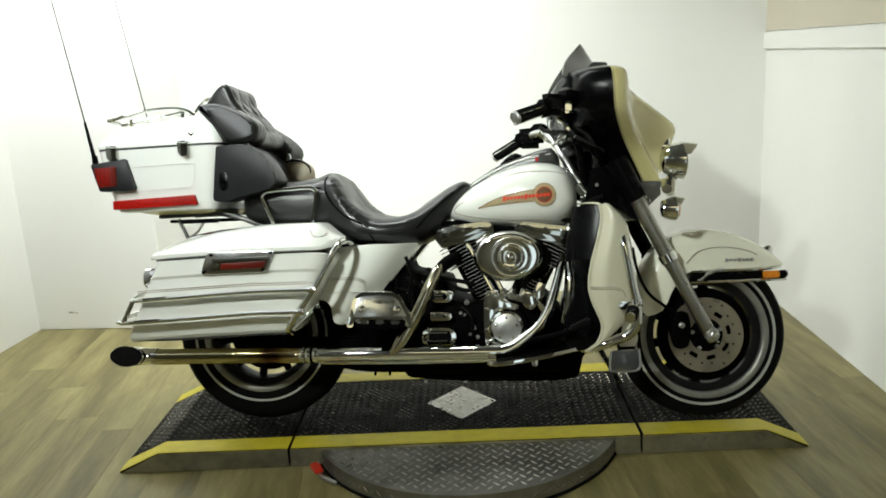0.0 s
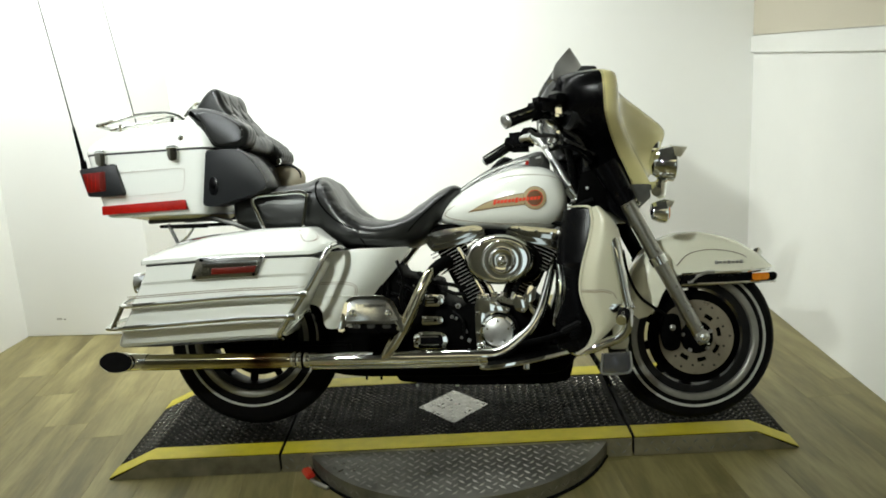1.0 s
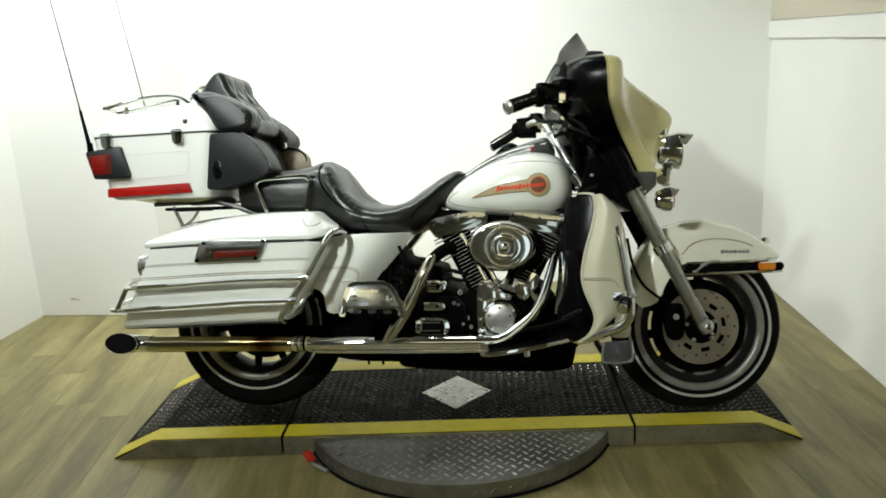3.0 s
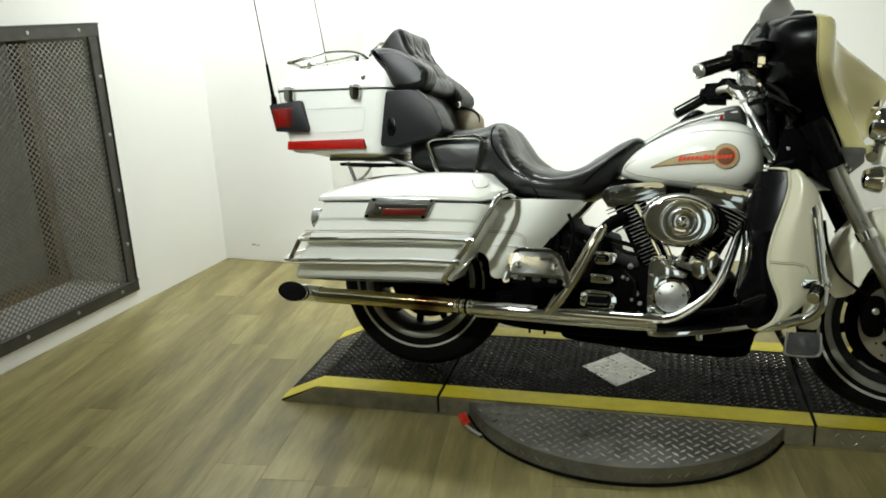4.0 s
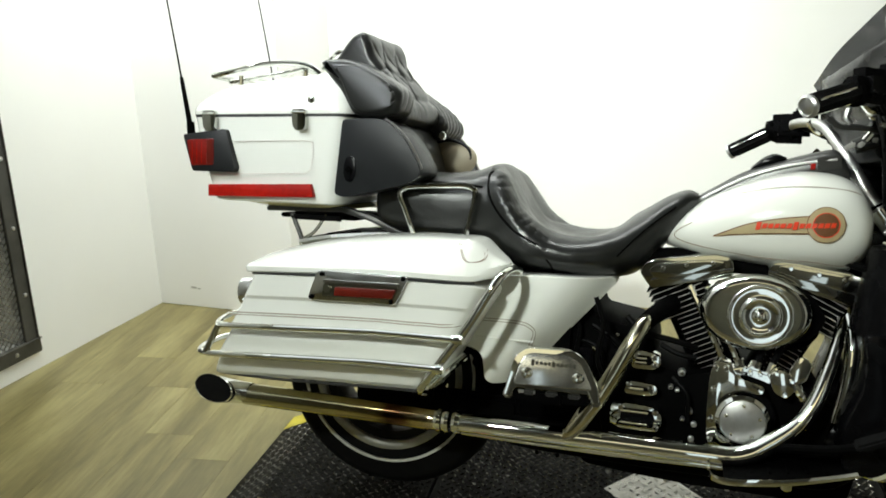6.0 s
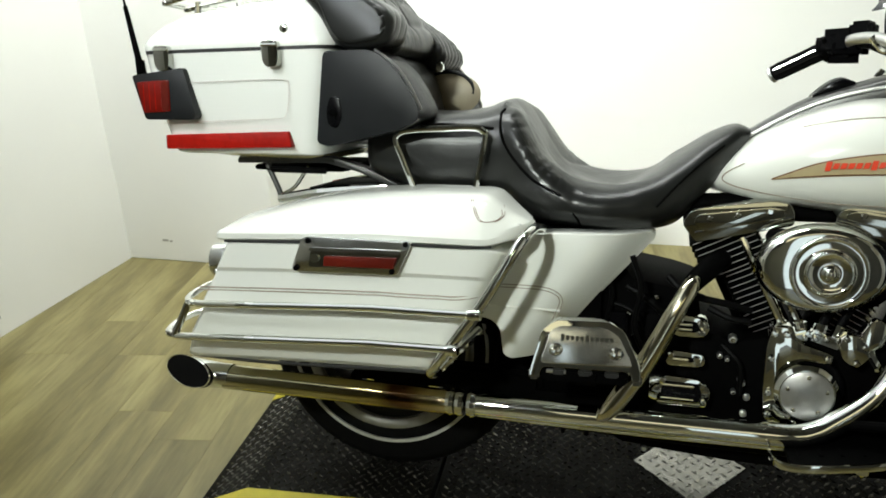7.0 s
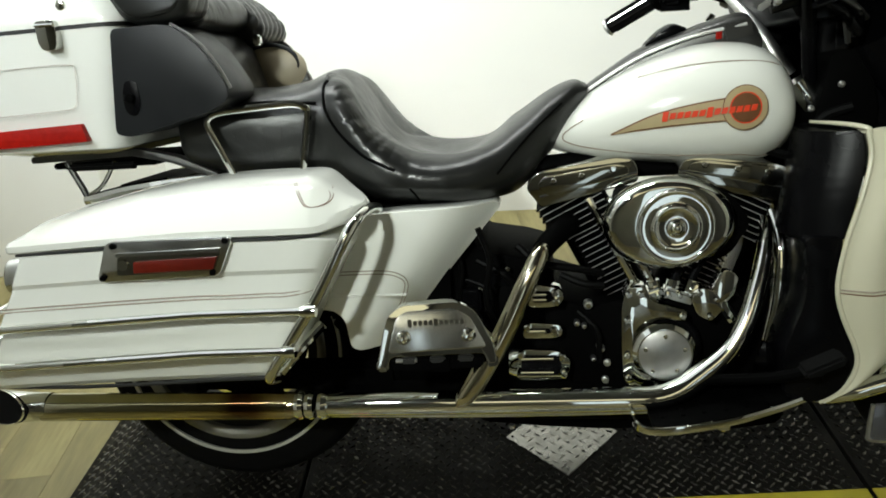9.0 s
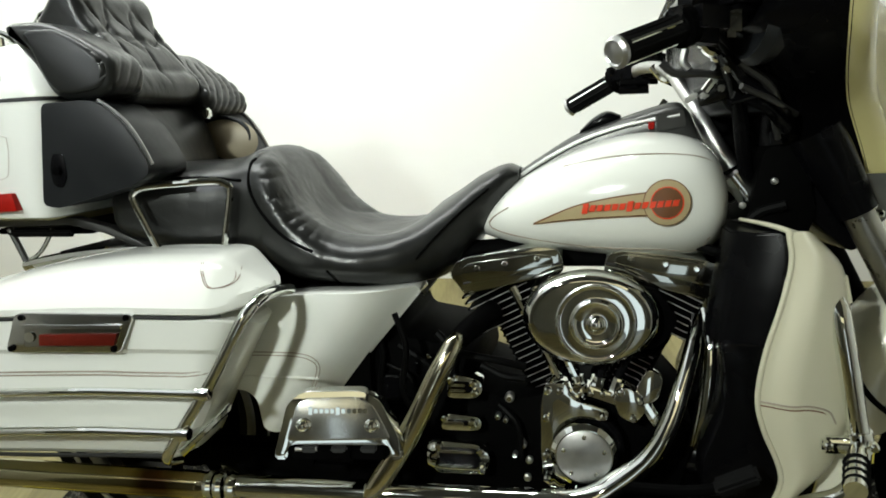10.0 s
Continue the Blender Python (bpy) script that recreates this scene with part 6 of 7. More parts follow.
# hoses, cables and cast bosses in the shade behind the gearbox
for pts, r, m_ in (([(-0.13, -0.165, 0.575), (-0.09, -0.18, 0.545), (-0.02, -0.175, 0.530), (0.03, -0.16, 0.515)], 0.0075, CABLE),
                   ([(-0.20, -0.20, 0.62), (-0.18, -0.205, 0.56), (-0.19, -0.20, 0.48), (-0.17, -0.19, 0.42)], 0.006, CABLE),
                   ([(-0.05, -0.16, 0.515), (-0.01, -0.172, 0.500), (0.03, -0.17, 0.495)], 0.007, CABLE),
                   ([(-0.02, -0.155, 0.44), (0.015, -0.168, 0.405), (0.02, -0.165, 0.34)], 0.006, CABLE)):
    part("engine_hose", tube(pts, r, 8, 5), m_, en)
for x, z, r in ((0.000, 0.455, 0.009), (-0.022, 0.418, 0.006), (-0.008, 0.412, 0.005), (0.024, 0.365, 0.006), (0.008, 0.345, 0.005)):
    b_ = part("case_boss", lathe([(r, 0), (r, 0.012), (r * 0.8, 0.015)], (x, -0.150, z), n=14), DULL, en)
    part("boss_bolt", lathe([(r * 0.55, 0), (r * 0.55, 0.006)], (x, -0.164, z), n=6), CHROME, b_)
INW = Matrix.Translation((0, 0.055, -0.012))
rf_ = bpy.data.objects["rear_fill"]
for pts, r in (([(-0.28, -0.195, 0.62), (-0.24, -0.205, 0.55), (-0.25, -0.20, 0.46), (-0.22, -0.20, 0.40)], 0.006),
               ([(-0.21, -0.195, 0.555), (-0.16, -0.21, 0.530), (-0.13, -0.20, 0.49), (-0.15, -0.195, 0.45)], 0.0075),
               ([(-0.24, -0.195, 0.52), (-0.19, -0.208, 0.50), (-0.17, -0.20, 0.44)], 0.005),
               ([(-0.10, -0.195, 0.54), (-0.115, -0.20, 0.48), (-0.10, -0.19, 0.43)], 0.006)):
    part("wiring_loom", tube(pts, r, 8, 6), CABLE, rf_, turn=INW)
for x, z, sx, sz in ((-0.225, 0.475, 0.040, 0.050), (-0.165, 0.515, 0.035, 0.028), (-0.255, 0.560, 0.030, 0.045), (-0.185, 0.410, 0.060, 0.030), (-0.12, 0.515, 0.022, 0.030)):
    part("relay_box", box((x, -0.196, z), (sx, 0.022, sz), 0.005), BLACKG, rf_, turn=INW)
for x, z, r in ((-0.205, 0.500, 0.005), (-0.235, 0.440, 0.004), (-0.150, 0.540, 0.005), (-0.195, 0.455, 0.004), (-0.265, 0.600, 0.004), (-0.14, 0.470, 0.006), (-0.17, 0.395, 0.004)):
    part("fixing_screw", lathe([(r, 0), (r, 0.006), (r * 0.6, 0.008)], (x, -0.206, z), n=8), CHROME, rf_, turn=INW)
# oil filter and small bits at the front
part("oil_filter", lathe([(0.036, 0), (0.038, 0.01), (0.038, 0.07), (0.03, 0.08)], (0.29, -0.09, 0.34), (1, -0.2, 0), 28), BLACKG, en)
part("horn_bracket", prism(rounded([(0.215, 0.445), (0.262, 0.47), (0.27, 0.51), (0.245, 0.525), (0.225, 0.49)], 0.01), -0.185, -0.165, 0.004), CHROME, en)
part("crank_sensor", tube([(0.24, -0.175, 0.46), (0.262, -0.178, 0.425)], 0.012, 10, 1), CHROME, en)
# gearbox covers
for z0, z1, x0, x1 in ((0.458, 0.498, -0.115, -0.056), (0.396, 0.424, -0.128, -0.060), (0.312, 0.370, -0.142, -0.046)):
    xm, zm = (x0 + x1) / 2, (z0 + z1) / 2
    g = part("gearbox_cover", prism(rounded([(x0, z0), (x1 - 0.006, z0), (x1 + 0.010, zm - 0.008), (x1 + 0.008, zm + 0.012), (x1 - 0.012, z1), (x0 + 0.01, z1 + 0.004)], 0.014), -0.182, -0.140, 0.008, 3), CHROME, en, "chrome gearbox cover")
    for z in (z0 + 0.016, z1 - 0.014):
        part("cover_rib", box((xm - 0.006, -0.1855, z), (x1 - x0 - 0.030, 0.006, 0.005), 0.002), CHROME, g)
    # Flat black insert; the dark of the cover's hollow is painted.
    part("cover_insert", prism(rounded([(x0 + 0.010, z0 + 0.010), (x1 - 0.014, z0 + 0.010), (x1 - 0.006, (z0 + z1) / 2), (x1 - 0.014, z1 - 0.008), (x0 + 0.012, z1 - 0.007)], 0.005), -0.1835, -0.178, 0.001, 1), BLACKG, g)
    for x, z in ((x1 - 0.006, z1 - 0.010), (x1 - 0.004, z0 + 0.012), (x0 + 0.012, z1 - 0.004)):
        part("cover_bolt", lathe([(0.007, 0), (0.007, 0.008), (0.0045, 0.010)], (x, -0.183, z), n=10), CHROME, g)
part("starter_motor", lathe([(0.028, -0.05), (0.032, -0.04), (0.032, 0.05), (0.026, 0.06)], (-0.105, -0.150, 0.338), (1, 0, 0), 28), CHROME, en)
# Black fill added to darken the gap between the rocker boxes.
part("backbone_fill", box((0.14, 0.0, 0.712), (0.26, 0.15, 0.06), 0.01), BLACKM, fr)
# air cleaner
ac = part("air_cleaner", lathe([tuple(p) for p in curve([(0.096, 0.0), (0.112, 0.006), (0.1178, 0.020), (0.1145, 0.034), (0.106, 0.0440), (0.099, 0.0468), (0.090, 0.0478), (0.062, 0.0488), (0.03, 0.049)], 5)], (0.146, -0.150, 0.611), (0, -1, 0.0), 64, 1.0, 0.725), CHROME, bike, "oval chrome air cleaner cover")
part("cover_ring", lathe([tuple(p) for p in curve([(0.070, 0.046), (0.0685, 0.053), (0.065, 0.055), (0.061, 0.0535), (0.052, 0.0535), (0.044, 0.0545), (0.041, 0.059), (0.037, 0.0605), (0.031, 0.058), (0.019, 0.0565), (0.0135, 0.059), (0.011, 0.066), (0.006, 0.0705), (0.0006, 0.0715)], 4)], (0.156, -0.150, 0.608), (0, -1, 0.0), 56), CHROME, ac, "round stepped chrome centre")
part("intake_plenum", prism(rounded([(0.05, 0.55), (0.26, 0.55), (0.30, 0.60), (0.26, 0.66), (0.06, 0.66)], 0.02), -0.155, -0.02, 0.01), BLACKM, ac)
part("intake_snout", lathe([(0.062, -0.06), (0.066, 0), (0.06, 0.012), (0.05, 0.0)], (0.232, -0.118, 0.588), (0.35, -1, 0), 28), BLACKG, ac, "black air cleaner side")

# exhaust
ex = part("exhaust_muffler", tube([(-1.075, -0.272, 0.302), (-0.85, -0.270, 0.3015), (-0.60, -0.266, 0.2995), (-0.575, -0.266, 0.2995), (-0.545, -0.265, 0.300)], [0.0275, 0.0268, 0.0265, 0.0262, 0.0235], 24, 6, caps=False), STAINED, bike, "chrome slash-cut exhaust muffler with heat stains")
rings = []
for x, r, sl in ((-1.060, 0.0277, 0.0), (-1.085, 0.0282, 0.010), (-1.125, 0.031, 0.034), (-1.160, 0.0345, 0.058), (-1.178, 0.0362, 0.070), (-1.1776, 0.0349, 0.0696), (-1.120, 0.029, 0.03), (-1.075, 0.026, 0.0)):
    rings.append([(x - 1.12 * sl * math.cos(a) + 0.16 * sl * math.sin(a), -0.272 + r * math.cos(a), 0.304 + 0.10 * (r - 0.0277) + r * math.sin(a)) for a in (2 * math.pi * j / 32 for j in range(32))])
tip = part("muffler_tip", loft(rings, False), CHROME, ex, "flared slash-cut tip", sharp=60)
# Black cap just inside the lip; the bore's darkness is its colour.
part("tip_bore", loft([[(x - 0.0775 * math.cos(a) + 0.011 * math.sin(a), -0.272 + 0.0350 * math.cos(a), 0.3048 + 0.0350 * math.sin(a)) for a in (2 * math.pi * j / 32 for j in range(32))] for x in (-1.1768, -1.166)]), BORE, tip, "black cap standing in for the dark bore")
for x in (-0.55, -0.53, -0.505):
    part("muffler_clamp", lathe([(0.026, -0.008), (0.029, 0), (0.026, 0.008)], (x, -0.265, 0.300), (1, 0, 0), 20), CHROME, ex)
part("heat_shield", tube([(-0.500, -0.262, 0.300), (-0.25, -0.255, 0.299), (0.05, -0.245, 0.298), (0.115, -0.240, 0.298), (0.150, -0.236, 0.307), (0.180, -0.232, 0.325), (0.240, -0.225, 0.375), (0.275, -0.215, 0.430), (0.300, -0.195, 0.500), (0.318, -0.170, 0.56), (0.33, -0.12, 0.60)], [0.0225, 0.0228, 0.0228, 0.0225, 0.0222, 0.0215, 0.0195, 0.017, 0.015, 0.014, 0.013], 18, 6), CHROME, ex, "chrome heat shield")
part("lower_pipe", tube([(-0.50, -0.235, 0.270), (-0.20, -0.235, 0.268), (0.10, -0.225, 0.269)], 0.009, 12, 4), CHROME, ex)
rp_ = [(-0.080, -0.218, 0.585), (-0.090, -0.234, 0.568), (-0.116, -0.250, 0.520), (-0.155, -0.258, 0.440), (-0.194, -0.264, 0.372), (-0.232, -0.270, 0.318), (-0.250, -0.272, 0.297)]
part("rear_pipe_shield", tube(rp_, [0.012, 0.0175, 0.019, 0.0205, 0.0215, 0.018, 0.005], 18, 6), CHROMEY, ex, "chrome rear pipe shield")
part("exhaust_port", tube([(-0.085, -0.205, 0.572), (-0.066, -0.190, 0.590), (-0.030, -0.13, 0.610)], [0.019, 0.021, 0.022], 16, 4), BLACKM, ex, "black exhaust port flange")
part("front_downpipe", tube([(0.345, -0.10, 0.62), (0.352, -0.14, 0.56), (0.345, -0.16, 0.47), (0.33, -0.16, 0.38)], 0.018, 14, 5), CHROME, ex)

# passenger footboard
def tipped(bm):
    """Tilts, turns and squeezes the folded board to fit the camera's view, reflections included."""
    for v in bm.verts:
        v.co.y -= (0.53 - v.co.z) * 0.17 - (v.co.x + 0.32) * 0.28 - 0.010
        v.co.z = 0.414 + (v.co.z - 0.414) * 0.94 - 0.002 - (v.co.x + 0.35) * 0.07
    return bm


for s in (-1, 1):
    fl = s > 0
    fb = part("passenger_footboard", tipped(prism(rounded([(-0.372, 0.414), (-0.352, 0.506), (-0.328, 0.527), (-0.232, 0.530), (-0.202, 0.513), (-0.172, 0.449), (-0.168, 0.414), (-0.184, 0.414), (-0.188, 0.434), (-0.348, 0.434), (-0.354, 0.414)], 0.012), -0.347, -0.322, 0.009, 4)), CHROME, bike, "folded chrome passenger footboard", flip=fl)
    part("cover_plate", tipped(prism(rounded([(-0.352, 0.441), (-0.336, 0.505), (-0.320, 0.516), (-0.238, 0.519), (-0.212, 0.504), (-0.183, 0.444)], 0.010), -0.3490, -0.340, 0.0015)), SATCHR, fb, "polished cover", flip=fl)
    for x in (-0.324, -0.214):
        part("cover_stud", tipped(lathe([(0.0125, 0), (0.0125, 0.004), (0.010, 0.0065), (0.0085, 0.005), (0.006, 0.0075), (0.001, 0.0085)], (x, -0.3485, 0.470), n=18)), CHROME, fb, flip=fl)
    for k in range(11):
        part("badge_bar", tipped(box((-0.313 + 0.0088 * k, -0.3500, 0.495), (0.0066, 0.003, 0.014 if k in (0, 5) else 0.0085), 0.0008)), CHROME, fb, flip=fl)
    for x in (-0.362, -0.176):
        part("foot_tab", tipped(box((x, -0.338, 0.416), (0.020, 0.016, 0.020), 0.004)), CHROME, fb, flip=fl)
    for x in (-0.318, -0.270, -0.222):
        part("hinge_knuckle", tipped(box((x, -0.338, 0.424), (0.026, 0.014, 0.012), 0.003)), SATIN, fb, flip=fl)
    part("hinge", tipped(box((-0.270, -0.330, 0.415), (0.155, 0.02, 0.024), 0.004)), BLACKM, fb, flip=fl)
    part("hinge_pin", tipped(tube([(-0.34, -0.340, 0.424), (-0.305, -0.340, 0.424)], 0.004, 8, 1)), DULL, fb, flip=fl)
    part("mount_arm", box((-0.27, -0.27, 0.405), (0.05, 0.13, 0.03), 0.006), BLACKM, fb, flip=fl)
    # rider footboard
    OUT = curve([(0.100, -0.322, 0.275), (0.150, -0.327, 0.280), (0.230, -0.319, 0.291), (0.310, -0.297, 0.304), (0.372, -0.266, 0.312)], 5)
    rf = part("rider_footboard", loft([[(x, -0.19, z + 0.004), (x, y, z + 0.004), (x, y, z - 0.006), (x, -0.19, z - 0.006)] for x, y, z in OUT]), BLACKM, bike, "black rubber rider footboard with chrome edge", flip=fl)
    EDGE_LINE = curve([(0.070, -0.262, 0.280), (0.070, -0.292, 0.276), (0.080, -0.314, 0.273), (0.105, -0.326, 0.273)] + [(x, y - 0.003, z) for x, y, z in ((0.150, -0.327, 0.278), (0.230, -0.319, 0.289), (0.310, -0.297, 0.302), (0.375, -0.266, 0.311))], 5)
    rings = []
    for k, (x, y, z) in enumerate(EDGE_LINE):
        q = EDGE_LINE[min(k + 1, len(EDGE_LINE) - 1)] - EDGE_LINE[max(k - 1, 0)]
        o = Vector((-q[1], q[0], 0)).normalized() * 0.002
        hh = 0.0058 + 0.0012 * math.sin(math.pi * k / (len(EDGE_LINE) - 1))
        rings.append([(x + o.x, y + o.y, z + hh), (x + 1.6 * o.x, y + 1.6 * o.y, z), (x + o.x, y + o.y, z - hh), (x - o.x, y - o.y, z - hh), (x - 1.6 * o.x, y - 1.6 * o.y, z), (x - o.x, y - o.y, z + hh)])
    part("board_edge", loft(rings), CHROME, rf, "chrome footboard edge", sharp=50, flip=fl)
    part("board_bracket", box((0.22, -0.20, 0.268), (0.05, 0.12, 0.026), 0.006), BLACKM, rf, flip=fl)
    part("bracket_stud", lathe([(0.012, 0), (0.012, 0.018), (0.007, 0.022)], (0.225, -0.29, 0.280), (0, 0, -1), 12), CHROME, rf, flip=fl)
    for k in range(6):
        part("board_rib", box((0.12 + 0.036 * k, -0.245, 0.2805 + 0.0052 * k), (0.008, 0.09, 0.003), 0.001), BLACKM, rf, flip=fl)
part("brake_pedal", tube([(0.20, -0.235, 0.33), (0.30, -0.30, 0.36), (0.36, -0.33, 0.385)], [0.010, 0.010, 0.010], 10, 4), BLACKM, bike, "black rear brake pedal")
part("pedal_pad", box((0.37, -0.335, 0.398), (0.07, 0.05, 0.016), 0.005, Matrix.Rotation(radians(-25), 4, "Y")), RUBBER, bike)

# lower fairings, guard bar
for s in (-1, 1):
    fl = s > 0
    # back edge and front edge of the white shell, top to bottom
    back = [(0.447, 0.773, 0.270), (0.451, 0.728, 0.278), (0.437, 0.662, 0.285), (0.416, 0.588, 0.288), (0.406, 0.517, 0.288), (0.416, 0.465, 0.288), (0.441, 0.404, 0.285), (0.444, 0.368, 0.282), (0.427, 0.330, 0.278), (0.390, 0.302, 0.272)]
    mid = [(0.468, 0.777, 0.283), (0.490, 0.735, 0.298), (0.487, 0.662, 0.306), (0.473, 0.588, 0.308), (0.466, 0.517, 0.308), (0.473, 0.465, 0.306), (0.482, 0.404, 0.298), (0.468, 0.368, 0.292), (0.440, 0.330, 0.285), (0.398, 0.304, 0.276)]
    fro = [(0.492, 0.762, 0.232), (0.530, 0.716, 0.240), (0.545, 0.645, 0.248), (0.550, 0.588, 0.250), (0.552, 0.517, 0.250), (0.549, 0.465, 0.248), (0.528, 0.404, 0.246), (0.494, 0.364, 0.246), (0.452, 0.330, 0.252), (0.405, 0.304, 0.258)]
    inn = [(0.470, 0.760, 0.10), (0.500, 0.716, 0.10), (0.515, 0.645, 0.10), (0.520, 0.588, 0.10), (0.522, 0.517, 0.10), (0.522, 0.465, 0.10), (0.515, 0.404, 0.10), (0.495, 0.364, 0.10), (0.46, 0.330, 0.10), (0.41, 0.304, 0.10)]
    B, Mi, Fr, In = (curve(k, 4) for k in (back, mid, fro, inn))
    rings = []
    for b, m_, f_, i_ in zip(B, Mi, Fr, In):
        row = curve([b, m_, f_, i_], 7)
        rings.append([(x, -y, z) for x, z, y in row])
    low = part("lower_fairing", shell_thick(loft(rings, False, False), 0.006), SHADED, bike, "cream white lower leg fairing with black glove box", sharp=60, flip=fl)
    rowi = curve([B[16], Mi[16], Fr[16], In[16]], 7)
    part("top_rim", tube([(0.450, -0.272, 0.768), (0.445, -0.266, 0.775), (0.425, -0.225, 0.779), (0.393, -0.15, 0.779)], [0.0045, 0.0045, 0.004, 0.003], 8, 5), SHADED, low, flip=fl)
    part("pinstripe", tube([(x, -y - 0.0012, z + 0.004) for x, z, y in ((q[0], 0.507, q[2]) for q in rowi[0:10:2])] + [(rowi[10][0], -rowi[10][2] - 0.001, 0.500), (rowi[11][0] - 0.002, -rowi[11][2] - 0.001, 0.478)], 0.0015, 5, 5), STRIPE, low, flip=fl)
    part("pinstripe", tube([(x, -y - 0.0012, z - 0.002) for x, z, y in ((q[0], 0.507, q[2]) for q in rowi[0:10:2])] + [(rowi[10][0] - 0.005, -rowi[10][2] - 0.001, 0.496), (rowi[11][0] - 0.008, -rowi[11][2] - 0.001, 0.476)], 0.0012, 5, 5), BROWN, low, flip=fl)
    part("shell_edge", tube([(x - 0.001, -y, z) for x, z, y in back], 0.0045, 8, 5), SHADED, low, flip=fl)
    # black inner bucket
    gb = [(0.442, 0.770, 0.264), (0.446, 0.728, 0.272), (0.433, 0.662, 0.279), (0.413, 0.590, 0.282)]
    rings = []
    for (x, z, y), dx, top in zip(curve(gb, 4), curve([(0.075,), (0.085,), (0.085,), (0.075,)], 4), range(99)):
        w = float(dx[0])
        rings.append([(x, -y, z), (x - w * 0.55, -y + 0.012, z), (x - w, -y + 0.045, z), (x - w * 1.05, -y + 0.11, z), (x - w * 0.8, -y + 0.20, z), (x + 0.02, -y + 0.21, z)])
    bmk = loft(rings)
    bmesh.ops.bevel(bmk, geom=bmk.edges[:], offset=0.004, segments=2, affect="EDGES", clamp_overlap=True)
    part("glove_box", bmk, BLACKG, low, "black moulded glove box", sharp=50, flip=fl)
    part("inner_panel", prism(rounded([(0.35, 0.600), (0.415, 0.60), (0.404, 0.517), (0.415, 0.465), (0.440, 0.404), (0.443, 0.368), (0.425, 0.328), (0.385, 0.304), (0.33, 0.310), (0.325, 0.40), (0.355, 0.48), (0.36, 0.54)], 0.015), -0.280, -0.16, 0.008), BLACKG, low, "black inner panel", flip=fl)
    part("vent_lever", box((0.526, -0.262, 0.683), (0.022, 0.020, 0.055), 0.006, Matrix.Rotation(radians(-12), 4, "Y")), SHADED, low, flip=fl)
    bar_ = part("engine_guard", tube([(0.490, -0.18, 0.690), (0.507, -0.252, 0.678), (0.517, -0.284, 0.655), (0.524, -0.294, 0.615), (0.532, -0.297, 0.570), (0.544, -0.297, 0.500), (0.554, -0.294, 0.440), (0.552, -0.288, 0.388), (0.530, -0.281, 0.356), (0.490, -0.275, 0.338), (0.435, -0.268, 0.318), (0.385, -0.24, 0.305), (0.36, -0.16, 0.30)], [0.0165] * 3 + [0.0160] * 10, 14, 6), CHROME, bike, "chrome engine guard bar", flip=fl)
    part("guard_clamp", lathe([(0.020, -0.016), (0.022, 0), (0.020, 0.016)], (0.551, -0.296, 0.456), (-0.1, 0, 1), 16), CHROME, bar_, flip=fl)
    part("clamp_block", box((0.520, -0.305, 0.452), (0.050, 0.022, 0.026), 0.006), CHROME, bar_, flip=fl)
    for x in (0.502, 0.566):
        part("clamp_bolt", lathe([(0.007, 0), (0.007, 0.016), (0.004, 0.019)], (x, -0.306, 0.455), n=8), CHROME, bar_, flip=fl)
    pg = part("highway_peg", tube([(0.548, -0.305, 0.452), (0.535, -0.345, 0.440), (0.518, -0.405, 0.425)], [0.012, 0.016, 0.016], 14, 4), CHROME, bar_, "chrome highway peg", flip=fl)
    for k in range(4):
        part("peg_ring", lathe([(0.016, -0.004), (0.0195, 0), (0.016, 0.004)], (0.535 - 0.004 * k, -0.345 - 0.015 * k, 0.440 - 0.004 * k), (-0.27, -1, -0.26), 14), RUBBER, pg, flip=fl)
    fl_ = part("mud_flap", prism(rounded([(0.470, 0.306), (0.556, 0.310), (0.560, 0.262), (0.546, 0.240), (0.472, 0.238), (0.464, 0.255)], 0.012), -0.296, -0.288, 0.003), SMOKE, low, "smoked plastic wind deflector", flip=fl)
    part("flap_border", tube([(0.470, -0.293, 0.306), (0.465, -0.293, 0.255), (0.473, -0.293, 0.240), (0.546, -0.293, 0.242), (0.559, -0.293, 0.262), (0.556, -0.293, 0.310)], 0.004, 8, 4), DULL, fl_, flip=fl)
    part("flap_panel", prism(rounded([(0.474, 0.302), (0.546, 0.305), (0.549, 0.264), (0.538, 0.250), (0.476, 0.248)], 0.008), -0.287, -0.281, 0.001), BLACKG, fl_, flip=fl)
    part("flap_fold", prism(rounded([(0.520, 0.46), (0.553, 0.46), (0.562, 0.33), (0.552, 0.308), (0.50, 0.308), (0.51, 0.35)], 0.01), -0.236, -0.220, 0.005), IVORY, low, flip=fl)
part("side_stand", tube([(0.46, 0.14, 0.25), (0.53, 0.26, 0.12), (0.56, 0.335, 0.055)], [0.012, 0.011, 0.010], 10, 3), CHROME, bike, "chrome side stand")
part("wiring_loom", tube([(0.30, -0.12, 0.74), (0.38, -0.13, 0.72), (0.42, -0.12, 0.78), (0.47, -0.13, 0.80)], 0.009, 8, 5), CABLE, bike)
# Filler block added to close the dark gap at the neck.
part("neck_fill", prism(rounded([(0.435, 0.90), (0.50, 0.90), (0.52, 0.78), (0.47, 0.66), (0.40, 0.62), (0.385, 0.70), (0.415, 0.80)], 0.02), -0.12, 0.12, 0.01), BLACKM, bike, "black filler block round the steering neck")
for k, (x, y, z) in enumerate(((0.40, -0.125, 0.80), (0.43, -0.125, 0.74), (0.45, -0.125, 0.84), (0.41, -0.125, 0.69))):
    part("neck_bolt", lathe([(0.006, 0), (0.006, 0.006), (0.003, 0.008)], (x, y, z), n=8), DULL, bike)

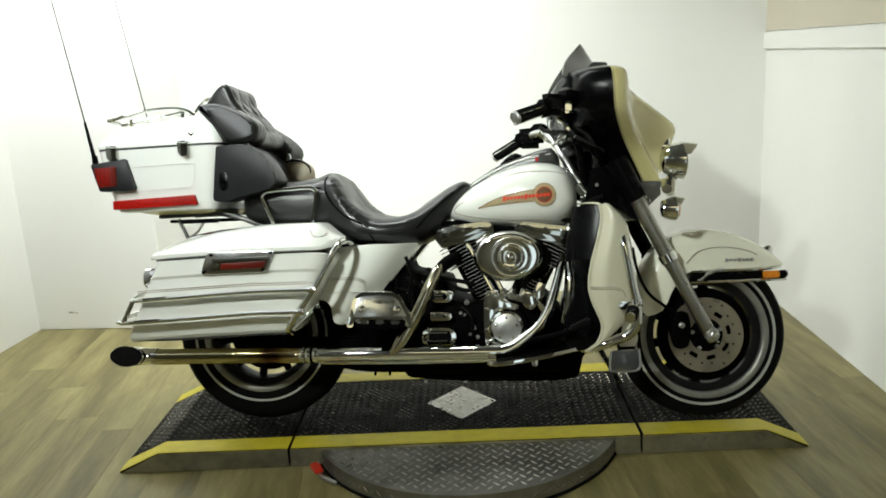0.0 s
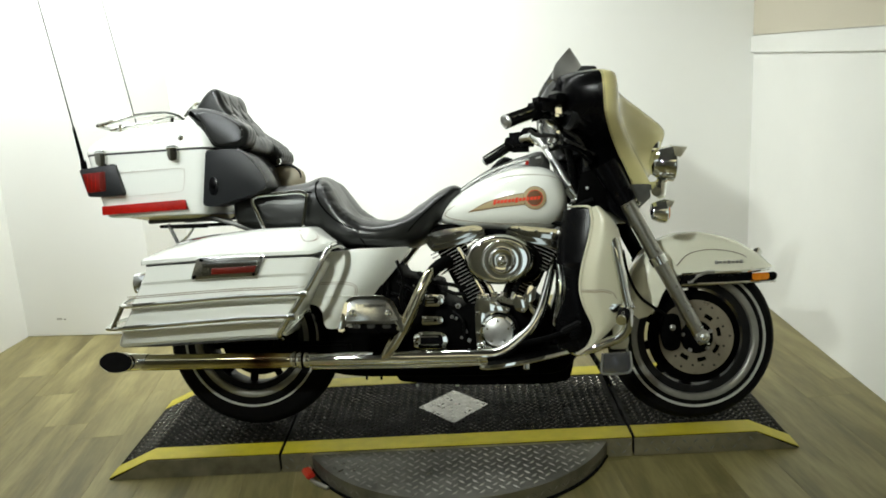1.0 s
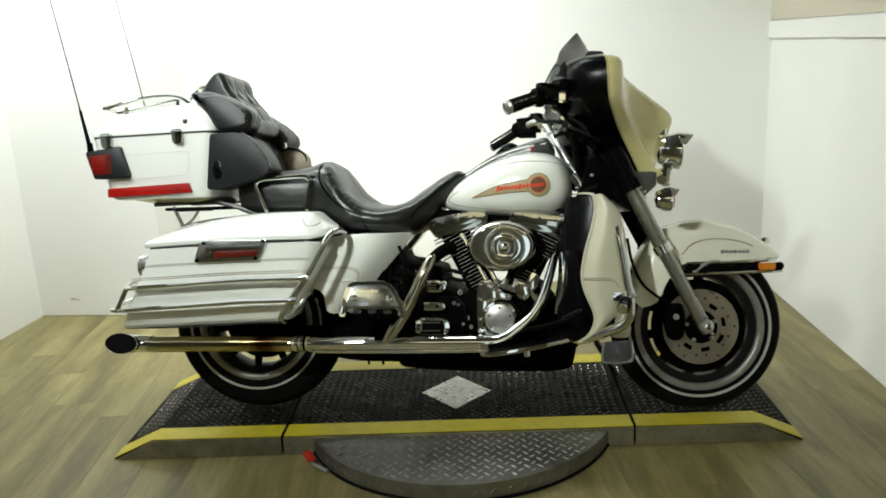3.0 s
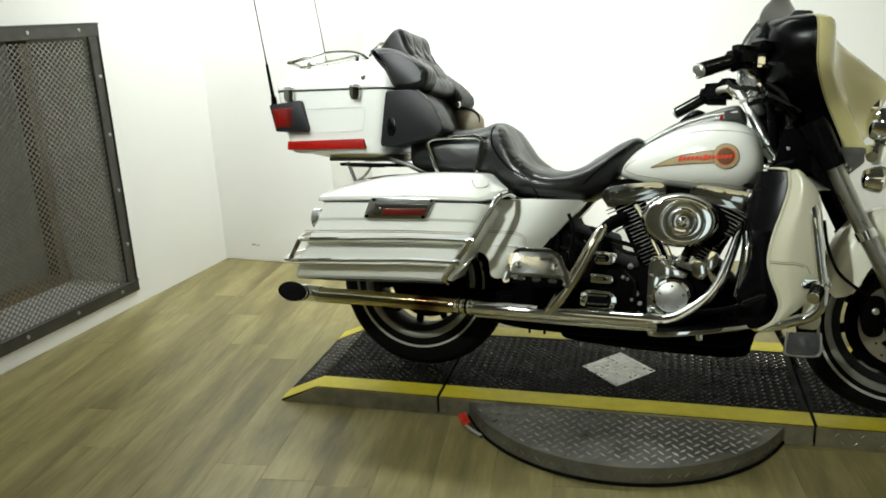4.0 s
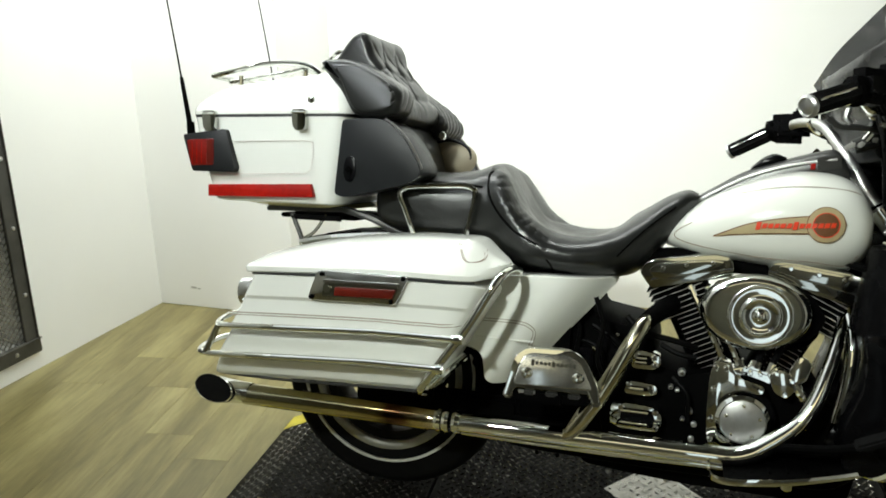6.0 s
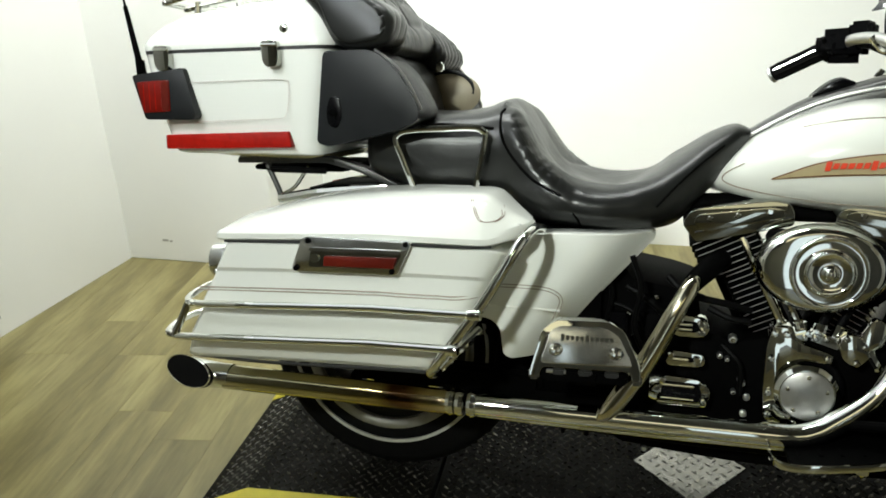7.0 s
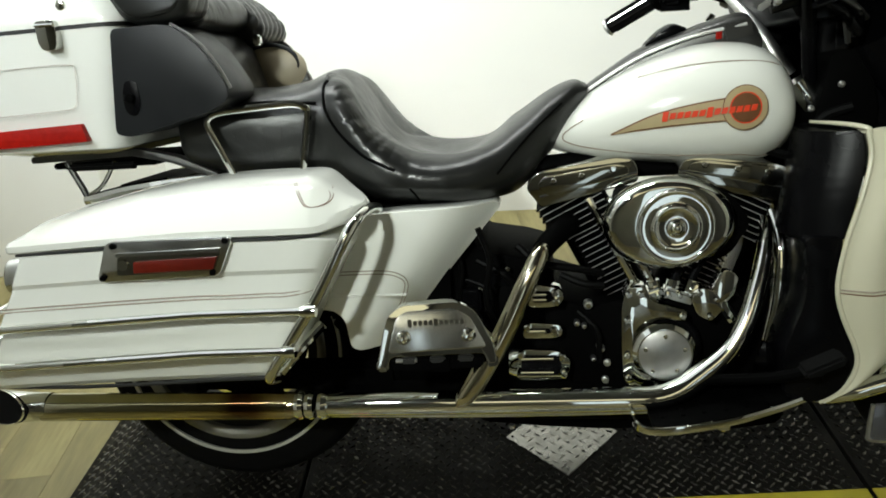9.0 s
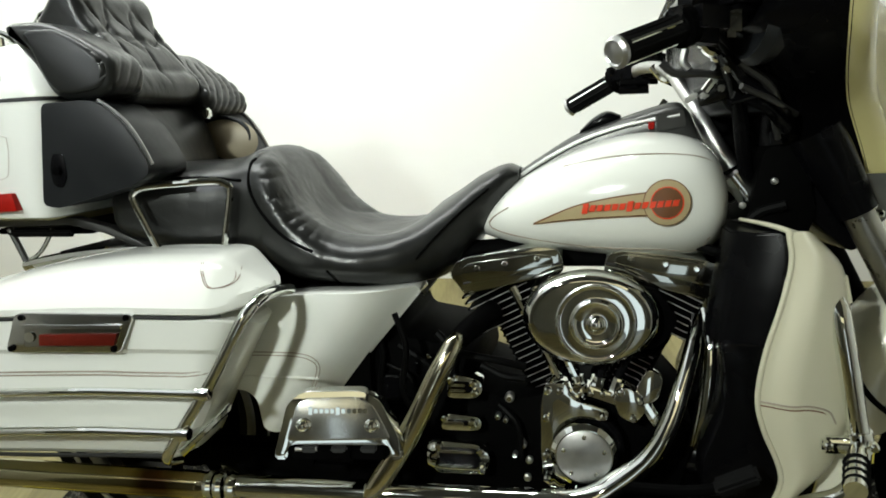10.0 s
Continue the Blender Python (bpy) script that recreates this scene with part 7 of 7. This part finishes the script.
# ---- meshed opening in the side wall ----
win = thing("mesh_guard", "expanded metal mesh guard in a dark steel angle frame", "mesh guard", Matrix.Translation((X0, 0, 0)))
FW = 0.062
for nm, c, sz in (("frame_bar", (0.008, (OY0 + OY1) / 2, OZ1 + 0.02), (0.016, OY1 - OY0 + 2 * FW, FW)), ("frame_bar", (0.008, (OY0 + OY1) / 2, OZ0 - 0.02), (0.016, OY1 - OY0 + 2 * FW, FW)),
                  ("frame_bar", (0.0085, OY1 + 0.02, (OZ0 + OZ1) / 2), (0.015, FW, OZ1 - OZ0 - 0.022)), ("frame_bar", (0.0085, OY0 - 0.02, (OZ0 + OZ1) / 2), (0.015, FW, OZ1 - OZ0 - 0.022))):
    b = part(nm, box(c, sz, 0.003, None, None, 1), FRAME, win, "dark steel angle")
    part("frame_lip", box((c[0] + 0.010, c[1] + (sz[1] / 2 - 0.004 if sz[1] < 0.1 else 0), c[2] + (sz[2] / 2 - 0.004 if sz[2] < 0.1 else 0)), (0.008, 0.006 if sz[1] < 0.1 else sz[1], 0.006 if sz[2] < 0.1 else sz[2]), 0.001, None, None, 1), FRAME, b)
for y in np.arange(OY0, OY1 + 0.05, 0.29):
    for z in (OZ0 - 0.02, OZ1 + 0.02):
        part("frame_screw", lathe([(0.009, 0), (0.008, 0.004), (0.004, 0.006)], (0.016, float(y), z), (1, 0, 0), 10), DULL, win)
for z in np.arange(OZ0 + 0.2, OZ1, 0.27):
    part("frame_screw", lathe([(0.009, 0), (0.008, 0.004), (0.004, 0.006)], (0.016, OY1 + 0.022, float(z)), (1, 0, 0), 10), DULL, win)
# one mesh of strands
vs, fs = [], []


def strand(a, b, w=0.0019, t=0.0016):
    a, b = Vector(a), Vector(b)
    d = (b - a).normalized()
    n1, n2 = Vector((1, 0, 0)) * t, d.cross(Vector((1, 0, 0))) * w
    i = len(vs)
    for p in (a, b):
        vs.extend(p + u * n1 + v * n2 for u, v in ((-1, -1), (1, -1), (1, 1), (-1, 1)))
    fs.extend([(i + k, i + (k + 1) % 4, i + 4 + (k + 1) % 4, i + 4 + k) for k in range(4)])


LW, SW = 0.030, 0.0135
ny, nz = int((OY1 - OY0) / LW) + 1, int((OZ1 - OZ0) / SW) + 1
for j in range(nz):
    for i in range(ny):
        y, z = OY0 + i * LW + (LW / 2 if j % 2 else 0), OZ0 + j * SW * 0.98
        zt = min(z + SW, OZ1)
        if y + LW / 2 <= OY1 + 0.03:
            strand((-0.006, y, z), (-0.006, y + LW / 2, zt))
        if y - LW / 2 >= OY0 - 0.03:
            strand((-0.006, y, z), (-0.006, y - LW / 2, zt))
me = bpy.data.meshes.new("mesh_sheet")
me.from_pydata([tuple(v) for v in vs], [], fs)
me.materials.append(MESHM)
sheet = new("mesh_sheet", me)
sheet.parent = win
tagged(sheet, "expanded metal sheet", kind="stuff")
rec = thing("opening_recess", "dark recess behind the mesh with grey board and timber post", "recess", Matrix.Translation((X0, 0, 0)), kind="structure")
part("back_board", box((-0.44, (OY0 + OY1) / 2, (OZ0 + OZ1) / 2), (0.02, OY1 - OY0 + 0.4, OZ1 - OZ0 + 0.4)), GREY, rec)
part("timber_post", box((-0.385, 0.330, (OZ0 + OZ1) / 2), (0.07, 0.062, OZ1 - OZ0), 0.004), WOOD, rec)
part("timber_sill", box((-0.38, (OY0 + OY1) / 2, OZ0 + 0.02), (0.09, OY1 - OY0 - 0.02, 0.04), 0.004), WOOD, rec)

# wall scuffs
for x, y, z, w, h in ((-2.30, YP - 0.0008, 0.098, 0.030, 0.010), (-2.27, YP - 0.0008, 0.095, 0.014, 0.007)):
    struct("wall_scuff_trim", box((x, y, z), (w, 0.0015, h), 0.0004), mat("grey_scuff", (0.42, 0.41, 0.38), 0.8, var=0.3, scale=90), "small grey scuff on the wall", "scuff")

# ---- plank floor, each plank by itself ----
fl_root = tagged(new("floor"), "grey-brown oak vinyl plank floor", "floor", kind="structure")
PW, PLN = 0.178, 1.22
pm = mesh_of("plank", box((0, 0, -0.005), (PW - 0.0007, PLN - 0.0007, 0.010), 0.0004, None, None, 1), PLANK)
random.seed(11)
fl_turn = Matrix.Rotation(radians(10), 4, "Z")
count = 0
for i in range(-22, 20):
    o = random.random() * PLN
    for j in range(-6, 3):
        c = fl_turn @ Vector((i * PW, j * PLN + o, 0))
        if -2.75 < c.x < (1.75 if c.y > -2.4 else 2.0) and -5.75 < c.y < 2.1:
            ob = new("plank", pm)
            ob.matrix_world = Matrix.Translation(c) @ fl_turn
            ob.parent = fl_root
            count += 1
